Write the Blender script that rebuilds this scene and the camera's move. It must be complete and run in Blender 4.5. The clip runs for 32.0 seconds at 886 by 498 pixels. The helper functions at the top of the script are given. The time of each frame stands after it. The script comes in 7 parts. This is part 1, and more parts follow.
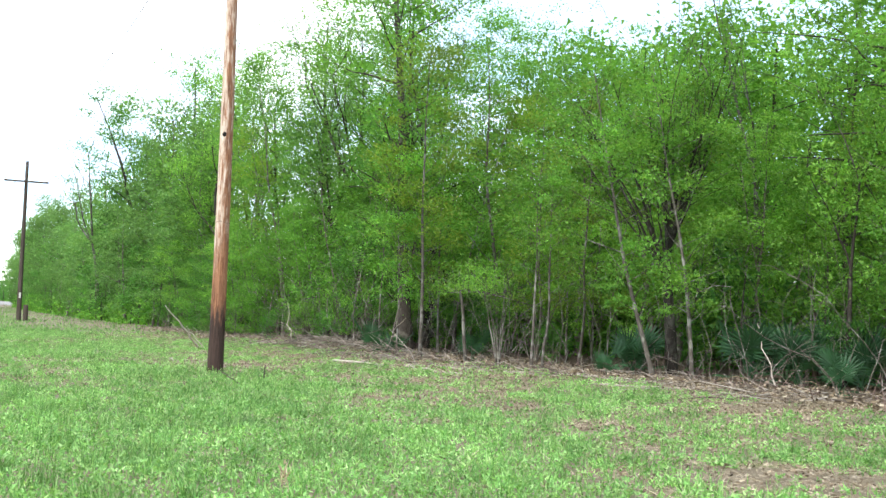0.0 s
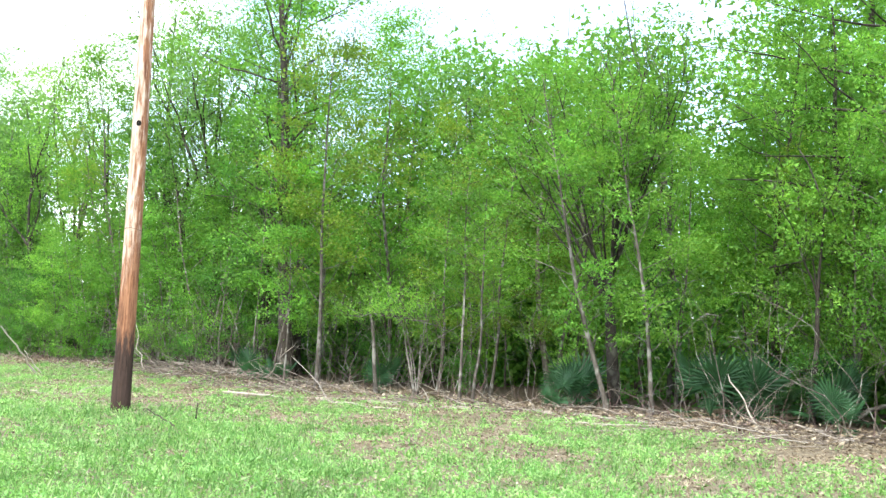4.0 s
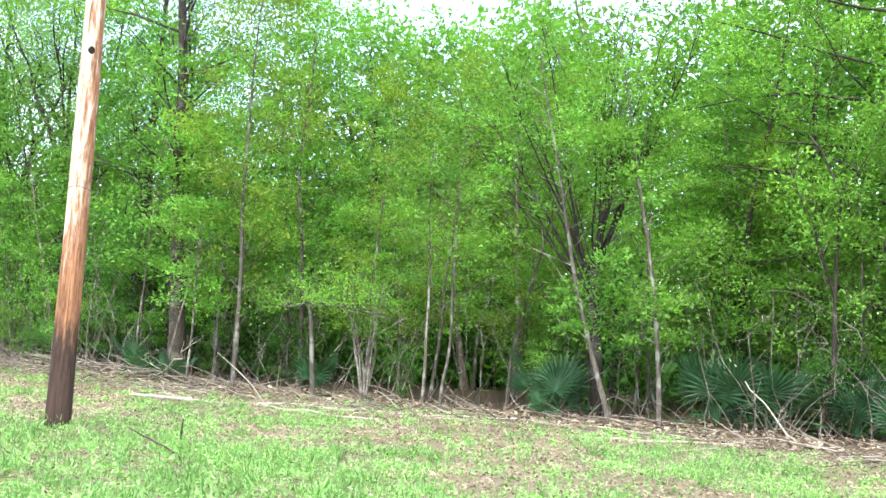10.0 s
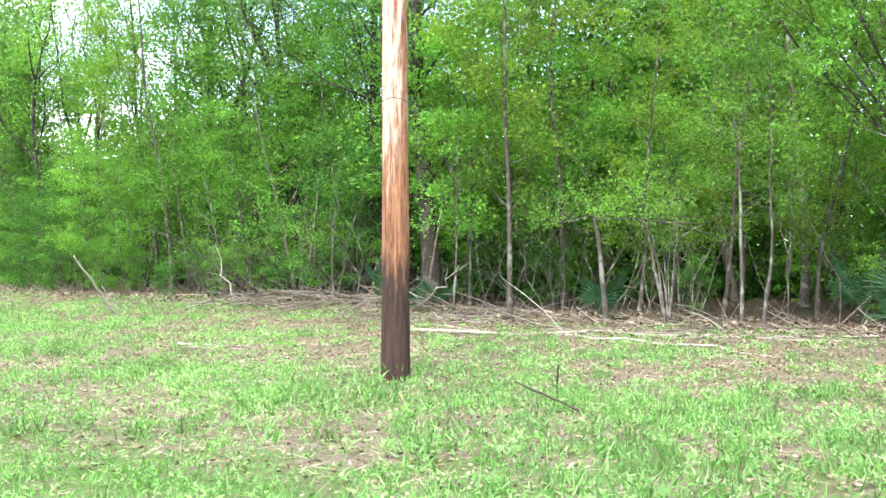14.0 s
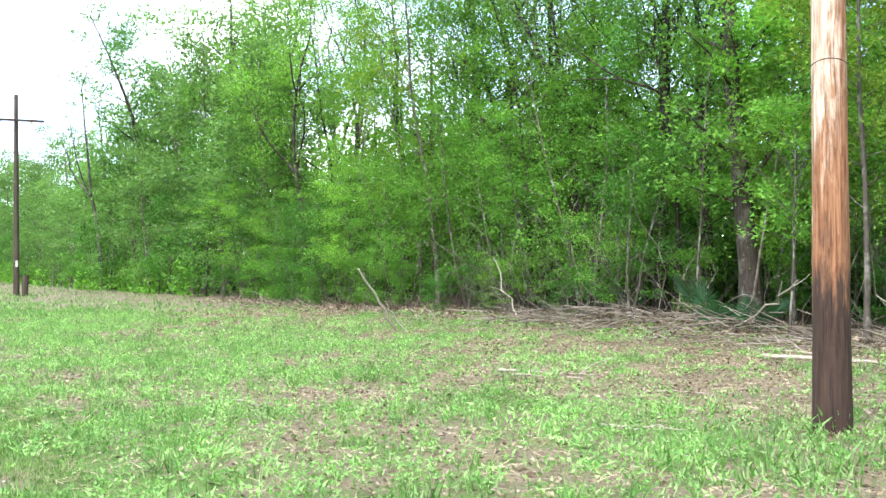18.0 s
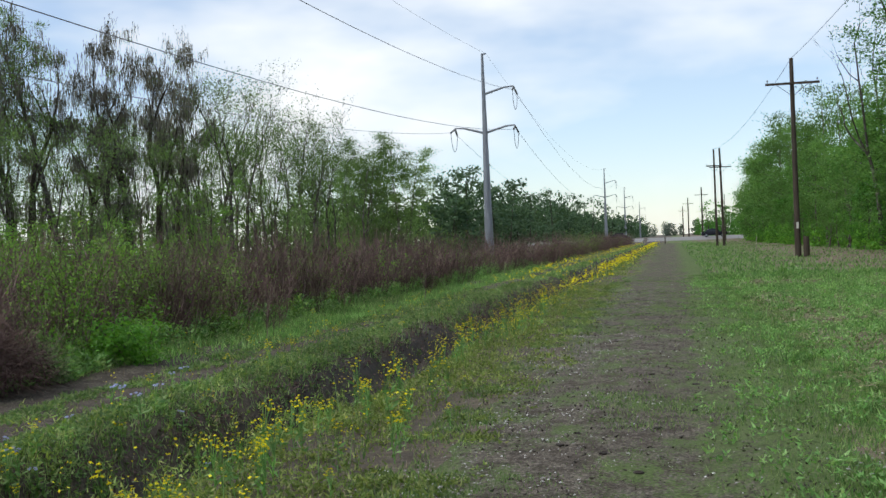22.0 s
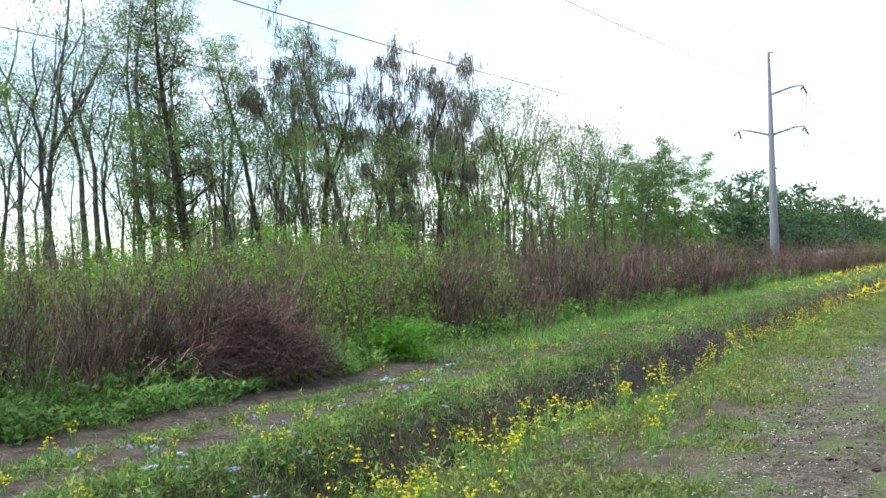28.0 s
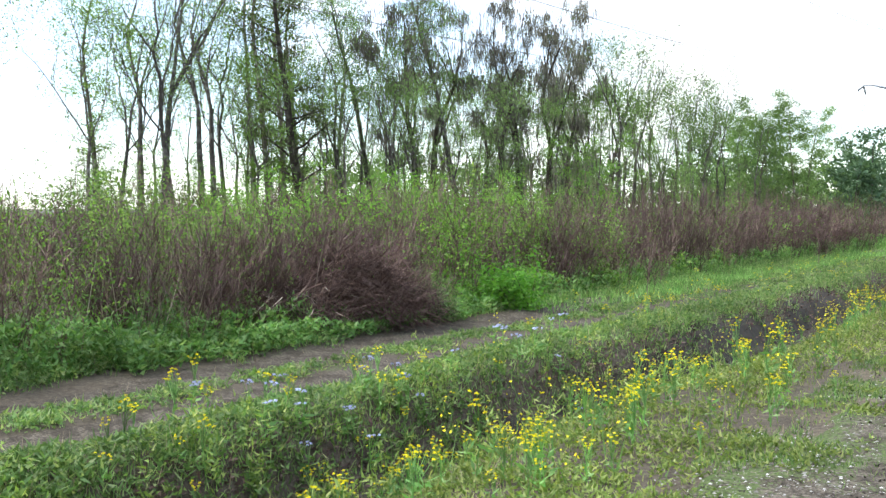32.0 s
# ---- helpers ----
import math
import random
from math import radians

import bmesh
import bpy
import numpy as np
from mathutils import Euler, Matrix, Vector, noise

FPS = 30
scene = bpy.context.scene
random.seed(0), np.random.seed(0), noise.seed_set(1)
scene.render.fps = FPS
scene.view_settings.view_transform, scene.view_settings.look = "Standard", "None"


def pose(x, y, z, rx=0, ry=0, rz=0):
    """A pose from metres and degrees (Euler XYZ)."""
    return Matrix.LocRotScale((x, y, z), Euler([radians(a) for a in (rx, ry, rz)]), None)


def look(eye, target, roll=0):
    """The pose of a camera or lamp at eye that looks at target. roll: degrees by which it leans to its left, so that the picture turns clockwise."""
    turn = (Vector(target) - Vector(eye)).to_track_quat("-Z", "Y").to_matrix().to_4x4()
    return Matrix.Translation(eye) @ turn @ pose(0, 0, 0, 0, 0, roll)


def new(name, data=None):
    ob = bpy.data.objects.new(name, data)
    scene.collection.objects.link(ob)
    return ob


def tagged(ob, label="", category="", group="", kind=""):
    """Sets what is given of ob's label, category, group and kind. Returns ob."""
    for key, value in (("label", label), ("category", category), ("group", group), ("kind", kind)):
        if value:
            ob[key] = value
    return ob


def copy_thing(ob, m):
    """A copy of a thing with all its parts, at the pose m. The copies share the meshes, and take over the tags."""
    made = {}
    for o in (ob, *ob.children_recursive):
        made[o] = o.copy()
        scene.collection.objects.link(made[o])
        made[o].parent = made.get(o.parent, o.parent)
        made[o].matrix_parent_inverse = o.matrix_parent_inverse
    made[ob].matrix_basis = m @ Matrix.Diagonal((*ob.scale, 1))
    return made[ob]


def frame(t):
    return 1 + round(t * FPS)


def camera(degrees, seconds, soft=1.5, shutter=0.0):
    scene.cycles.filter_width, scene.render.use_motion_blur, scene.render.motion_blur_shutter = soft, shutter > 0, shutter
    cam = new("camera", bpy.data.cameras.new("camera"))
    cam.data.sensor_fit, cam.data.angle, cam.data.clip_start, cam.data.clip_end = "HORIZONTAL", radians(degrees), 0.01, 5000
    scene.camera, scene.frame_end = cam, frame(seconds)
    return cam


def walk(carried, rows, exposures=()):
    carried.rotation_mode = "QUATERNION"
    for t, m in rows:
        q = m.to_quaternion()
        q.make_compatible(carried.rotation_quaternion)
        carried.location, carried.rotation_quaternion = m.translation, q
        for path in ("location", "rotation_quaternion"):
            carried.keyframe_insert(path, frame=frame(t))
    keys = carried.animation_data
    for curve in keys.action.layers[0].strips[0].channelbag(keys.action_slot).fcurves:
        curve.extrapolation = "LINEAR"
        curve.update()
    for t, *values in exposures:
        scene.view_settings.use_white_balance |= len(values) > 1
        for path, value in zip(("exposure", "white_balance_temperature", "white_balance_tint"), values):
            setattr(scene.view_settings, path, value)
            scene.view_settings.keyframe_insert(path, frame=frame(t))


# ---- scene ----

# ---------------------------------------------------------------- camera
cam = camera(45.0, 32.0, soft=1.5)
# seconds, x, y, z, yaw to the left of the track's heading, pitch up, roll
PATH = [
    (0, 2.907, -16.570, 1.489, -24.193, 3.461, 1.972),
    (0.5, 2.860, -16.090, 1.556, -24.888, 1.984, 2.337),
    (1, 2.734, -15.521, 1.576, -26.692, 1.098, 5.081),
    (1.5, 2.465, -15.031, 1.570, -31.518, 1.980, 3.579),
    (2, 2.298, -14.483, 1.570, -33.004, 1.834, 1.099),
    (2.5, 2.022, -14.014, 1.560, -33.253, 3.359, 2.724),
    (4.5, 1.131, -11.856, 1.488, -39.217, 6.311, 1.783),
    (5, 1.006, -11.541, 1.499, -47.663, 7.185, 0.905),
    (5.5, 0.899, -11.214, 1.491, -49.597, 6.513, 1.074),
    (6, 0.724, -10.576, 1.444, -47.481, 6.091, 1.459),
    (6.5, 0.699, -10.091, 1.434, -47.296, 7.260, 1.474),
    (7, 0.895, -9.610, 1.424, -43.741, 7.097, -4.586),
    (7.5, 0.965, -9.265, 1.467, -40.952, 6.389, 2.049),
    (8, 0.666, -8.920, 1.474, -46.914, 5.145, 1.819),
    (8.5, 0.759, -8.478, 1.462, -44.898, 3.950, 2.670),
    (9, 0.946, -8.114, 1.477, -39.235, 3.635, -1.573),
    (9.5, 0.879, -7.545, 1.442, -41.711, 3.995, 2.227),
    (10, 0.667, -7.167, 1.473, -47.460, 5.050, 3.442),
    (10.5, 0.753, -6.684, 1.471, -45.385, 4.429, 1.534),
    (11, 0.757, -6.243, 1.485, -40.444, 4.020, 2.575),
    (11.5, 0.626, -5.753, 1.506, -41.340, 4.914, 2.848),
    (12, 0.593, -5.282, 1.495, -40.702, 4.763, 1.645),
    (12.5, 0.608, -4.783, 1.519, -40.050, 4.947, 1.220),
    (13, 0.484, -4.366, 1.532, -39.823, 4.054, 0.486),
    (13.5, 0.510, -4.075, 1.552, -39.685, 0.239, 0.317),
    (15.5, 0.725, -2.001, 1.441, -37.554, 0.882, -0.446),
    (16, 0.730, -1.583, 1.417, -35.810, 2.320, 2.151),
    (16.5, 0.648, -1.224, 1.455, -35.754, 3.006, 1.838),
    (17, 0.572, -0.931, 1.422, -34.784, 2.783, 1.802),
    (17.5, 0.612, -0.590, 1.453, -32.243, 1.458, -0.915),
    (18, 0.588, -0.492, 1.513, -27.322, 0.874, -0.406),
    (18.5, 0.360, -0.141, 1.503, -23.786, 0.321, -0.594),
    (19, 0.181, -0.097, 1.534, -20.150, 0.299, 1.075),
    (19.5, 0.066, -0.191, 1.537, -15.539, 0.001, -1.455),
    (20, 0.122, -0.262, 1.555, -10.577, 0.333, -0.970),
    (20.5, 0.046, -0.076, 1.549, -6.059, 0.296, -0.612),
    (21, 0.027, -0.055, 1.523, -1.508, 0.055, -1.026),
    (21.5, 0.034, -0.069, 1.526, 5.316, -0.112, -2.286),
    (22, -0.020, 0.021, 1.538, 12.179, -0.320, -2.235),
    (22.5, -0.013, 0.152, 1.519, 17.203, -1.216, -2.641),
    (23, -0.037, 0.185, 1.519, 20.403, -2.191, -1.916),
    (23.5, -0.045, 0.179, 1.519, 21.519, -2.631, -1.541),
    (24, -0.063, 0.178, 1.515, 22.614, -3.015, -0.881),
    (24.5, -0.047, 0.177, 1.504, 21.207, -2.967, -0.855),
    (25, -0.092, 0.182, 1.495, 20.710, -2.310, -0.924),
    (25.5, -0.062, 0.176, 1.493, 21.294, -1.523, -0.733),
    (26, 0.056, 0.149, 1.496, 24.387, -0.509, -2.730),
    (26.5, 0.133, 0.102, 1.494, 25.283, 0.625, -1.249),
    (28.5, 0.141, 0.031, 1.495, 27.246, 0.331, -1.921),
    (29, 0.150, 0.050, 1.488, 26.996, -0.162, -2.293),
    (29.5, 0.148, 0.079, 1.486, 26.040, -0.682, -2.429),
    (30, 0.146, 0.100, 1.488, 25.189, -1.033, -2.005),
    (30.5, 0.136, 0.099, 1.494, 24.682, -1.202, -1.565),
    (31, 0.124, 0.091, 1.495, 24.944, -1.456, -1.314),
    (31.5, 0.106, 0.063, 1.495, 26.605, -1.623, -0.839),
    (32, 0.015, 0.045, 1.472, 32.662, -2.151, 0.029),
]


def stand(x, y, z, yaw, pitch, roll):
    a, b = radians(yaw), radians(pitch)
    way = Vector((-math.sin(a) * math.cos(b), math.cos(a) * math.cos(b), math.sin(b)))
    eye = Vector((x, y, z))
    return look(eye, eye + way, roll)


EXPOSURES = [(0.0, 1.0), (1.0, 1.2), (2.5, 1.45), (5.0, 1.6), (6.2, 1.88), (7.5, 1.7), (9.0, 1.75), (13.0, 1.7), (16.0, 1.5), (18.0, 1.38), (19.2, 0.95), (20.0, 0.05), (20.7, -0.5),
             (22.0, -0.42), (22.6, -0.02), (23.3, 0.28), (24.0, 0.6), (26.0, 0.5), (29.0, 0.5), (31.0, 0.6), (32.0, 0.8)]
walk(cam, [(t, stand(*r)) for t, *r in PATH], EXPOSURES)

# ---------------------------------------------------------------- sky and sun
SUN_DIR = Vector((-0.52, -0.30, 0.86)).normalized()      # towards the sun
world = bpy.data.worlds.new("sky")
scene.world = world
world.use_nodes = True
wn, wl = world.node_tree.nodes, world.node_tree.links
wn.clear()
sky = wn.new("ShaderNodeTexSky")
sky.sky_type, sky.sun_disc = "NISHITA", False
sky.sun_elevation = math.asin(SUN_DIR.z)
sky.sun_rotation = math.atan2(SUN_DIR.x, SUN_DIR.y)
sky.dust_density, sky.air_density, sky.ozone_density = 0.3, 1.0, 4.0
coord = wn.new("ShaderNodeTexCoord")
squash = wn.new("ShaderNodeMapping")
squash.inputs["Scale"].default_value = (1.0, 1.0, 2.6)
clouds = wn.new("ShaderNodeTexNoise")
clouds.inputs["Scale"].default_value, clouds.inputs["Detail"].default_value, clouds.inputs["Roughness"].default_value = 2.3, 5.0, 0.5
cover = wn.new("ShaderNodeValToRGB")
cover.color_ramp.elements[0].position, cover.color_ramp.elements[1].position = 0.45, 0.63
cover.color_ramp.elements[0].color = (0.22, 0.22, 0.22, 1)
blue = wn.new("ShaderNodeBackground")
blue.inputs["Strength"].default_value = 0.21
white = wn.new("ShaderNodeBackground")
white.inputs["Color"].default_value, white.inputs["Strength"].default_value = (0.95, 0.98, 1.0, 1), 1.5
blend = wn.new("ShaderNodeMixShader")
wout = wn.new("ShaderNodeOutputWorld")
wl.new(coord.outputs["Generated"], squash.inputs["Vector"])
wl.new(squash.outputs["Vector"], clouds.inputs["Vector"])
wl.new(clouds.outputs["Fac"], cover.inputs["Fac"])
wl.new(sky.outputs["Color"], blue.inputs["Color"])
wl.new(cover.outputs["Color"], blend.inputs["Fac"])
wl.new(blue.outputs["Background"], blend.inputs[1])
wl.new(white.outputs["Background"], blend.inputs[2])
wl.new(blend.outputs["Shader"], wout.inputs["Surface"])

sun = new("sun", bpy.data.lights.new("sun", "SUN"))
sun.data.energy, sun.data.angle, sun.data.color = 2.15, radians(18), (1.0, 0.95, 0.86)
sun.matrix_world = look((0, 0, 60), Vector((0, 0, 60)) - SUN_DIR)

# ---------------------------------------------------------------- materials


def ramp(nt, fac, stops):
    """A colour ramp with stops of (place, colour)."""
    n = nt.nodes.new("ShaderNodeValToRGB")
    e = n.color_ramp.elements
    while len(e) < len(stops):
        e.new(0.5)
    for k, (p, c) in zip(e, stops):
        k.position, k.color = p, (*c, 1) if len(c) == 3 else c
    nt.links.new(fac, n.inputs["Fac"])
    return n.outputs["Color"]


def noise_tex(nt, vector, scale, detail=4.0, rough=0.55):
    n = nt.nodes.new("ShaderNodeTexNoise")
    n.inputs["Scale"].default_value, n.inputs["Detail"].default_value, n.inputs["Roughness"].default_value = scale, detail, rough
    if vector is not None:
        nt.links.new(vector, n.inputs["Vector"])
    return n.outputs["Fac"]


def mixed(nt, fac, a, b, mode="MIX"):
    n = nt.nodes.new("ShaderNodeMix")
    n.data_type, n.blend_type = "RGBA", mode
    for socket, value in ((n.inputs[0], fac), (n.inputs[6], a), (n.inputs[7], b)):
        if hasattr(value, "is_linked"):
            nt.links.new(value, socket)
        else:
            socket.default_value = value if isinstance(value, float) else (*value, 1)
    return n.outputs[2]


def calc(nt, op, a, b=0.0, c=0.0):
    n = nt.nodes.new("ShaderNodeMath")
    n.operation = op
    for socket, value in zip(n.inputs, (a, b, c)):
        if hasattr(value, "is_linked"):
            nt.links.new(value, socket)
        else:
            socket.default_value = value
    return n.outputs[0]


def mapped(nt, vector, scale=(1, 1, 1)):
    n = nt.nodes.new("ShaderNodeMapping")
    n.inputs["Scale"].default_value = scale
    nt.links.new(vector, n.inputs["Vector"])
    return n.outputs["Vector"]


def bump(nt, height, strength, distance=0.02):
    n = nt.nodes.new("ShaderNodeBump")
    n.inputs["Strength"].default_value, n.inputs["Distance"].default_value = strength, distance
    nt.links.new(height, n.inputs["Height"])
    return n.outputs["Normal"]


def blank(name, rough=0.8):
    m = bpy.data.materials.new(name)
    m.use_nodes = True
    nt = m.node_tree
    b = nt.nodes["Principled BSDF"]
    b.inputs["Roughness"].default_value = rough
    b.inputs["Specular IOR Level"].default_value = 0.3
    return m, nt, b


def leafy(name, dark, light, warm, through_share=0.4, rough=0.6):
    """Thin leaves: each leaf and each plant has its own tone, and light passes through."""
    m, nt, b = blank(name, rough)
    geo, info = nt.nodes.new("ShaderNodeNewGeometry"), nt.nodes.new("ShaderNodeObjectInfo")
    col = ramp(nt, geo.outputs["Random Per Island"], [(0.0, dark), (0.6, light), (1.0, warm)])
    tone = calc(nt, "MULTIPLY_ADD", info.outputs["Random"], 0.5, 0.75)
    # light and dark patches put into the tone, like sunlit clumps and shaded gaps
    patch = calc(nt, "MULTIPLY_ADD", noise_tex(nt, geo.outputs["Position"], 0.7, 2.0), 1.1, 0.05)
    patch = calc(nt, "ADD", patch, calc(nt, "MULTIPLY_ADD", noise_tex(nt, geo.outputs["Position"], 2.6, 1.0), 1.3, -0.22))
    hsv = nt.nodes.new("ShaderNodeHueSaturation")
    nt.links.new(col, hsv.inputs["Color"])
    nt.links.new(calc(nt, "MULTIPLY", tone, patch), hsv.inputs["Value"])
    nt.links.new(hsv.outputs["Color"], b.inputs["Base Color"])
    t = nt.nodes.new("ShaderNodeBsdfTranslucent")
    nt.links.new(mixed(nt, 1.0, hsv.outputs["Color"], (1.0, 1.0, 0.55), "MULTIPLY"), t.inputs["Color"])
    mix = nt.nodes.new("ShaderNodeMixShader")
    mix.inputs[0].default_value = through_share
    nt.links.new(b.outputs[0], mix.inputs[1])
    nt.links.new(t.outputs[0], mix.inputs[2])
    nt.links.new(mix.outputs[0], nt.nodes["Material Output"].inputs["Surface"])
    return m


def barky(name, dark, light, patchy, scale=9.0):
    """Bark with upright furrows and pale lichen patches."""
    m, nt, b = blank(name, 0.9)
    geo, info = nt.nodes.new("ShaderNodeNewGeometry"), nt.nodes.new("ShaderNodeObjectInfo")
    v = mapped(nt, geo.outputs["Position"], (1, 1, 0.18))
    furrow = noise_tex(nt, v, scale * 3, 5.0, 0.65)
    col = ramp(nt, furrow, [(0.3, dark), (0.62, light)])
    blot = ramp(nt, noise_tex(nt, geo.outputs["Position"], 3.5, 4.0), [(0.52, (0, 0, 0)), (0.64, (1, 1, 1))])
    col = mixed(nt, blot, col, patchy)
    hsv = nt.nodes.new("ShaderNodeHueSaturation")
    nt.links.new(col, hsv.inputs["Color"])
    nt.links.new(calc(nt, "MULTIPLY_ADD", info.outputs["Random"], 0.5, 0.75), hsv.inputs["Value"])
    nt.links.new(hsv.outputs["Color"], b.inputs["Base Color"])
    nt.links.new(bump(nt, furrow, 0.7, 0.03), b.inputs["Normal"])
    return m


def plain(name, a, c, scale=12.0, rough=0.7, metal=0.0, stretch=(1, 1, 1), relief=0.3):
    m, nt, b = blank(name, rough)
    geo = nt.nodes.new("ShaderNodeNewGeometry")
    n = noise_tex(nt, mapped(nt, geo.outputs["Position"], stretch), scale, 5.0)
    nt.links.new(ramp(nt, n, [(0.3, a), (0.7, c)]), b.inputs["Base Color"])
    b.inputs["Metallic"].default_value = metal
    if relief:
        nt.links.new(bump(nt, n, relief, 0.01), b.inputs["Normal"])
    return m


def twiggy(name, a, c, e):
    """Fine twigs and stalks, each with its own tone."""
    m, nt, b = blank(name, 0.9)
    geo, info = nt.nodes.new("ShaderNodeNewGeometry"), nt.nodes.new("ShaderNodeObjectInfo")
    col = ramp(nt, geo.outputs["Random Per Island"], [(0.0, a), (0.6, c), (1.0, e)])
    hsv = nt.nodes.new("ShaderNodeHueSaturation")
    nt.links.new(col, hsv.inputs["Color"])
    drift = calc(nt, "MULTIPLY_ADD", noise_tex(nt, geo.outputs["Position"], 1.3, 3.0), 1.6, 0.2)
    nt.links.new(calc(nt, "MULTIPLY", calc(nt, "MULTIPLY_ADD", info.outputs["Random"], 0.6, 0.7), drift), hsv.inputs["Value"])
    nt.links.new(hsv.outputs["Color"], b.inputs["Base Color"])
    return m


LEAF_EDGE = leafy("leaf_edge", (0.094, 0.245, 0.039), (0.137, 0.335, 0.051), (0.205, 0.40, 0.073), 0.5, 0.75)
LEAF_FRESH = leafy("leaf_fresh", (0.130, 0.310, 0.048), (0.182, 0.395, 0.062), (0.262, 0.46, 0.088), 0.5, 0.75)
LEAF_DEEP = leafy("leaf_deep", (0.045, 0.140, 0.024), (0.078, 0.230, 0.036), (0.12, 0.30, 0.052), 0.45)
LEAF_OLIVE = leafy("leaf_olive", (0.095, 0.19, 0.022), (0.18, 0.32, 0.036), (0.28, 0.36, 0.07), 0.5)
LEAF_SPARSE = leafy("leaf_sparse", (0.060, 0.115, 0.036), (0.120, 0.210, 0.064), (0.19, 0.29, 0.10), 0.4)
LEAF_STAND = leafy("leaf_stand", (0.095, 0.175, 0.056), (0.170, 0.290, 0.092), (0.25, 0.39, 0.135), 0.45)
LEAF_SHRUB = leafy("leaf_shrub", (0.070, 0.150, 0.026), (0.150, 0.290, 0.046), (0.26, 0.41, 0.085), 0.4)
# greyer than leaf_edge: haze from the bright sky painted into the green
LEAF_ALONG = leafy("leaf_along", (0.100, 0.215, 0.062), (0.146, 0.295, 0.086), (0.205, 0.36, 0.115), 0.5, 0.75)
# distance haze put into the leaf colour: pale and greyed
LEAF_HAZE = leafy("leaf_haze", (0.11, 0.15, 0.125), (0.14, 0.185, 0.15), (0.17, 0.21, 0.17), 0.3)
# lightened and made bluish, so that the colour carries some haze
LEAF_FAR = leafy("leaf_far", (0.045, 0.090, 0.050), (0.075, 0.140, 0.070), (0.11, 0.185, 0.09), 0.35)
CEDAR = leafy("cedar_leaf", (0.03, 0.055, 0.010), (0.065, 0.095, 0.018), (0.11, 0.13, 0.03), 0.2)
PALM = leafy("palm_leaf", (0.022, 0.070, 0.026), (0.042, 0.115, 0.046), (0.078, 0.17, 0.074), 0.3, 0.5)
PALM_DRY = leafy("palm_dry", (0.16, 0.12, 0.07), (0.28, 0.22, 0.14), (0.36, 0.30, 0.2), 0.2)
GRASS = leafy("grass_blade", (0.080, 0.185, 0.047), (0.190, 0.390, 0.112), (0.37, 0.53, 0.235), 0.45)
WEED = leafy("weed_leaf", (0.078, 0.180, 0.047), (0.184, 0.380, 0.110), (0.355, 0.52, 0.22), 0.45)
VERGE = leafy("verge_leaf", (0.092, 0.180, 0.060), (0.225, 0.395, 0.130), (0.47, 0.57, 0.28), 0.5)
VERGE_OLIVE = leafy("verge_olive_leaf", (0.10, 0.155, 0.035), (0.215, 0.315, 0.075), (0.44, 0.48, 0.19), 0.45)
STRAW = leafy("straw", (0.20, 0.15, 0.095), (0.36, 0.29, 0.19), (0.54, 0.46, 0.34), 0.2)
LITTER = twiggy("leaf_litter", (0.098, 0.068, 0.042), (0.230, 0.176, 0.112), (0.45, 0.39, 0.285))
MOSS = leafy("hanging_moss", (0.105, 0.100, 0.092), (0.18, 0.172, 0.155), (0.27, 0.26, 0.235), 0.35, 0.95)
BARK = barky("bark_grey", (0.045, 0.036, 0.028), (0.16, 0.135, 0.11), (0.30, 0.29, 0.25))
BARK_DARK = barky("bark_dark", (0.017, 0.013, 0.010), (0.062, 0.050, 0.039), (0.115, 0.105, 0.085))
BARK_STAND = barky("bark_stand", (0.03, 0.026, 0.023), (0.10, 0.088, 0.076), (0.20, 0.19, 0.17))
BARK_PALE = barky("bark_pale", (0.050, 0.042, 0.033), (0.130, 0.113, 0.092), (0.26, 0.248, 0.21))
TWIG_BROWN = twiggy("twig_brown", (0.070, 0.042, 0.037), (0.145, 0.092, 0.082), (0.30, 0.22, 0.185))
TWIG_DARK = twiggy("twig_dark", (0.060, 0.037, 0.032), (0.130, 0.082, 0.070), (0.24, 0.165, 0.140))
TWIG_GREY = twiggy("twig_grey", (0.13, 0.10, 0.08), (0.27, 0.225, 0.18), (0.48, 0.43, 0.36))
TWIG_PALE = twiggy("twig_pale", (0.20, 0.16, 0.12), (0.36, 0.30, 0.23), (0.5, 0.44, 0.36))
YELLOW = leafy("petal_yellow", (0.62, 0.50, 0.008), (0.78, 0.68, 0.015), (0.86, 0.80, 0.06), 0.35)
LILAC = leafy("petal_lilac", (0.30, 0.32, 0.62), (0.45, 0.48, 0.78), (0.65, 0.66, 0.85), 0.35)
STEEL = plain("galvanised_steel", (0.20, 0.215, 0.24), (0.30, 0.32, 0.35), 3.0, 0.55, 0.3, (1, 1, 0.2), 0.05)
PORCELAIN = plain("insulator_grey", (0.16, 0.17, 0.18), (0.25, 0.26, 0.27), 8.0, 0.35, 0.0, (1, 1, 1), 0.0)
CABLE = plain("cable_grey", (0.10, 0.10, 0.11), (0.16, 0.16, 0.17), 4.0, 0.6, 0.3, (1, 1, 1), 0.0)
OLD_WOOD = plain("old_pole_wood", (0.035, 0.026, 0.02), (0.10, 0.078, 0.06), 14.0, 0.85, 0.0, (1, 1, 0.06), 0.5)
GREY_LOG = plain("grey_deadwood", (0.26, 0.22, 0.17), (0.50, 0.45, 0.38), 14.0, 0.85, 0.0, (1, 1, 1), 0.4)
PALE_WOOD = plain("bleached_branch", (0.42, 0.37, 0.31), (0.68, 0.63, 0.55), 14.0, 0.85, 0.0, (1, 1, 1), 0.4)
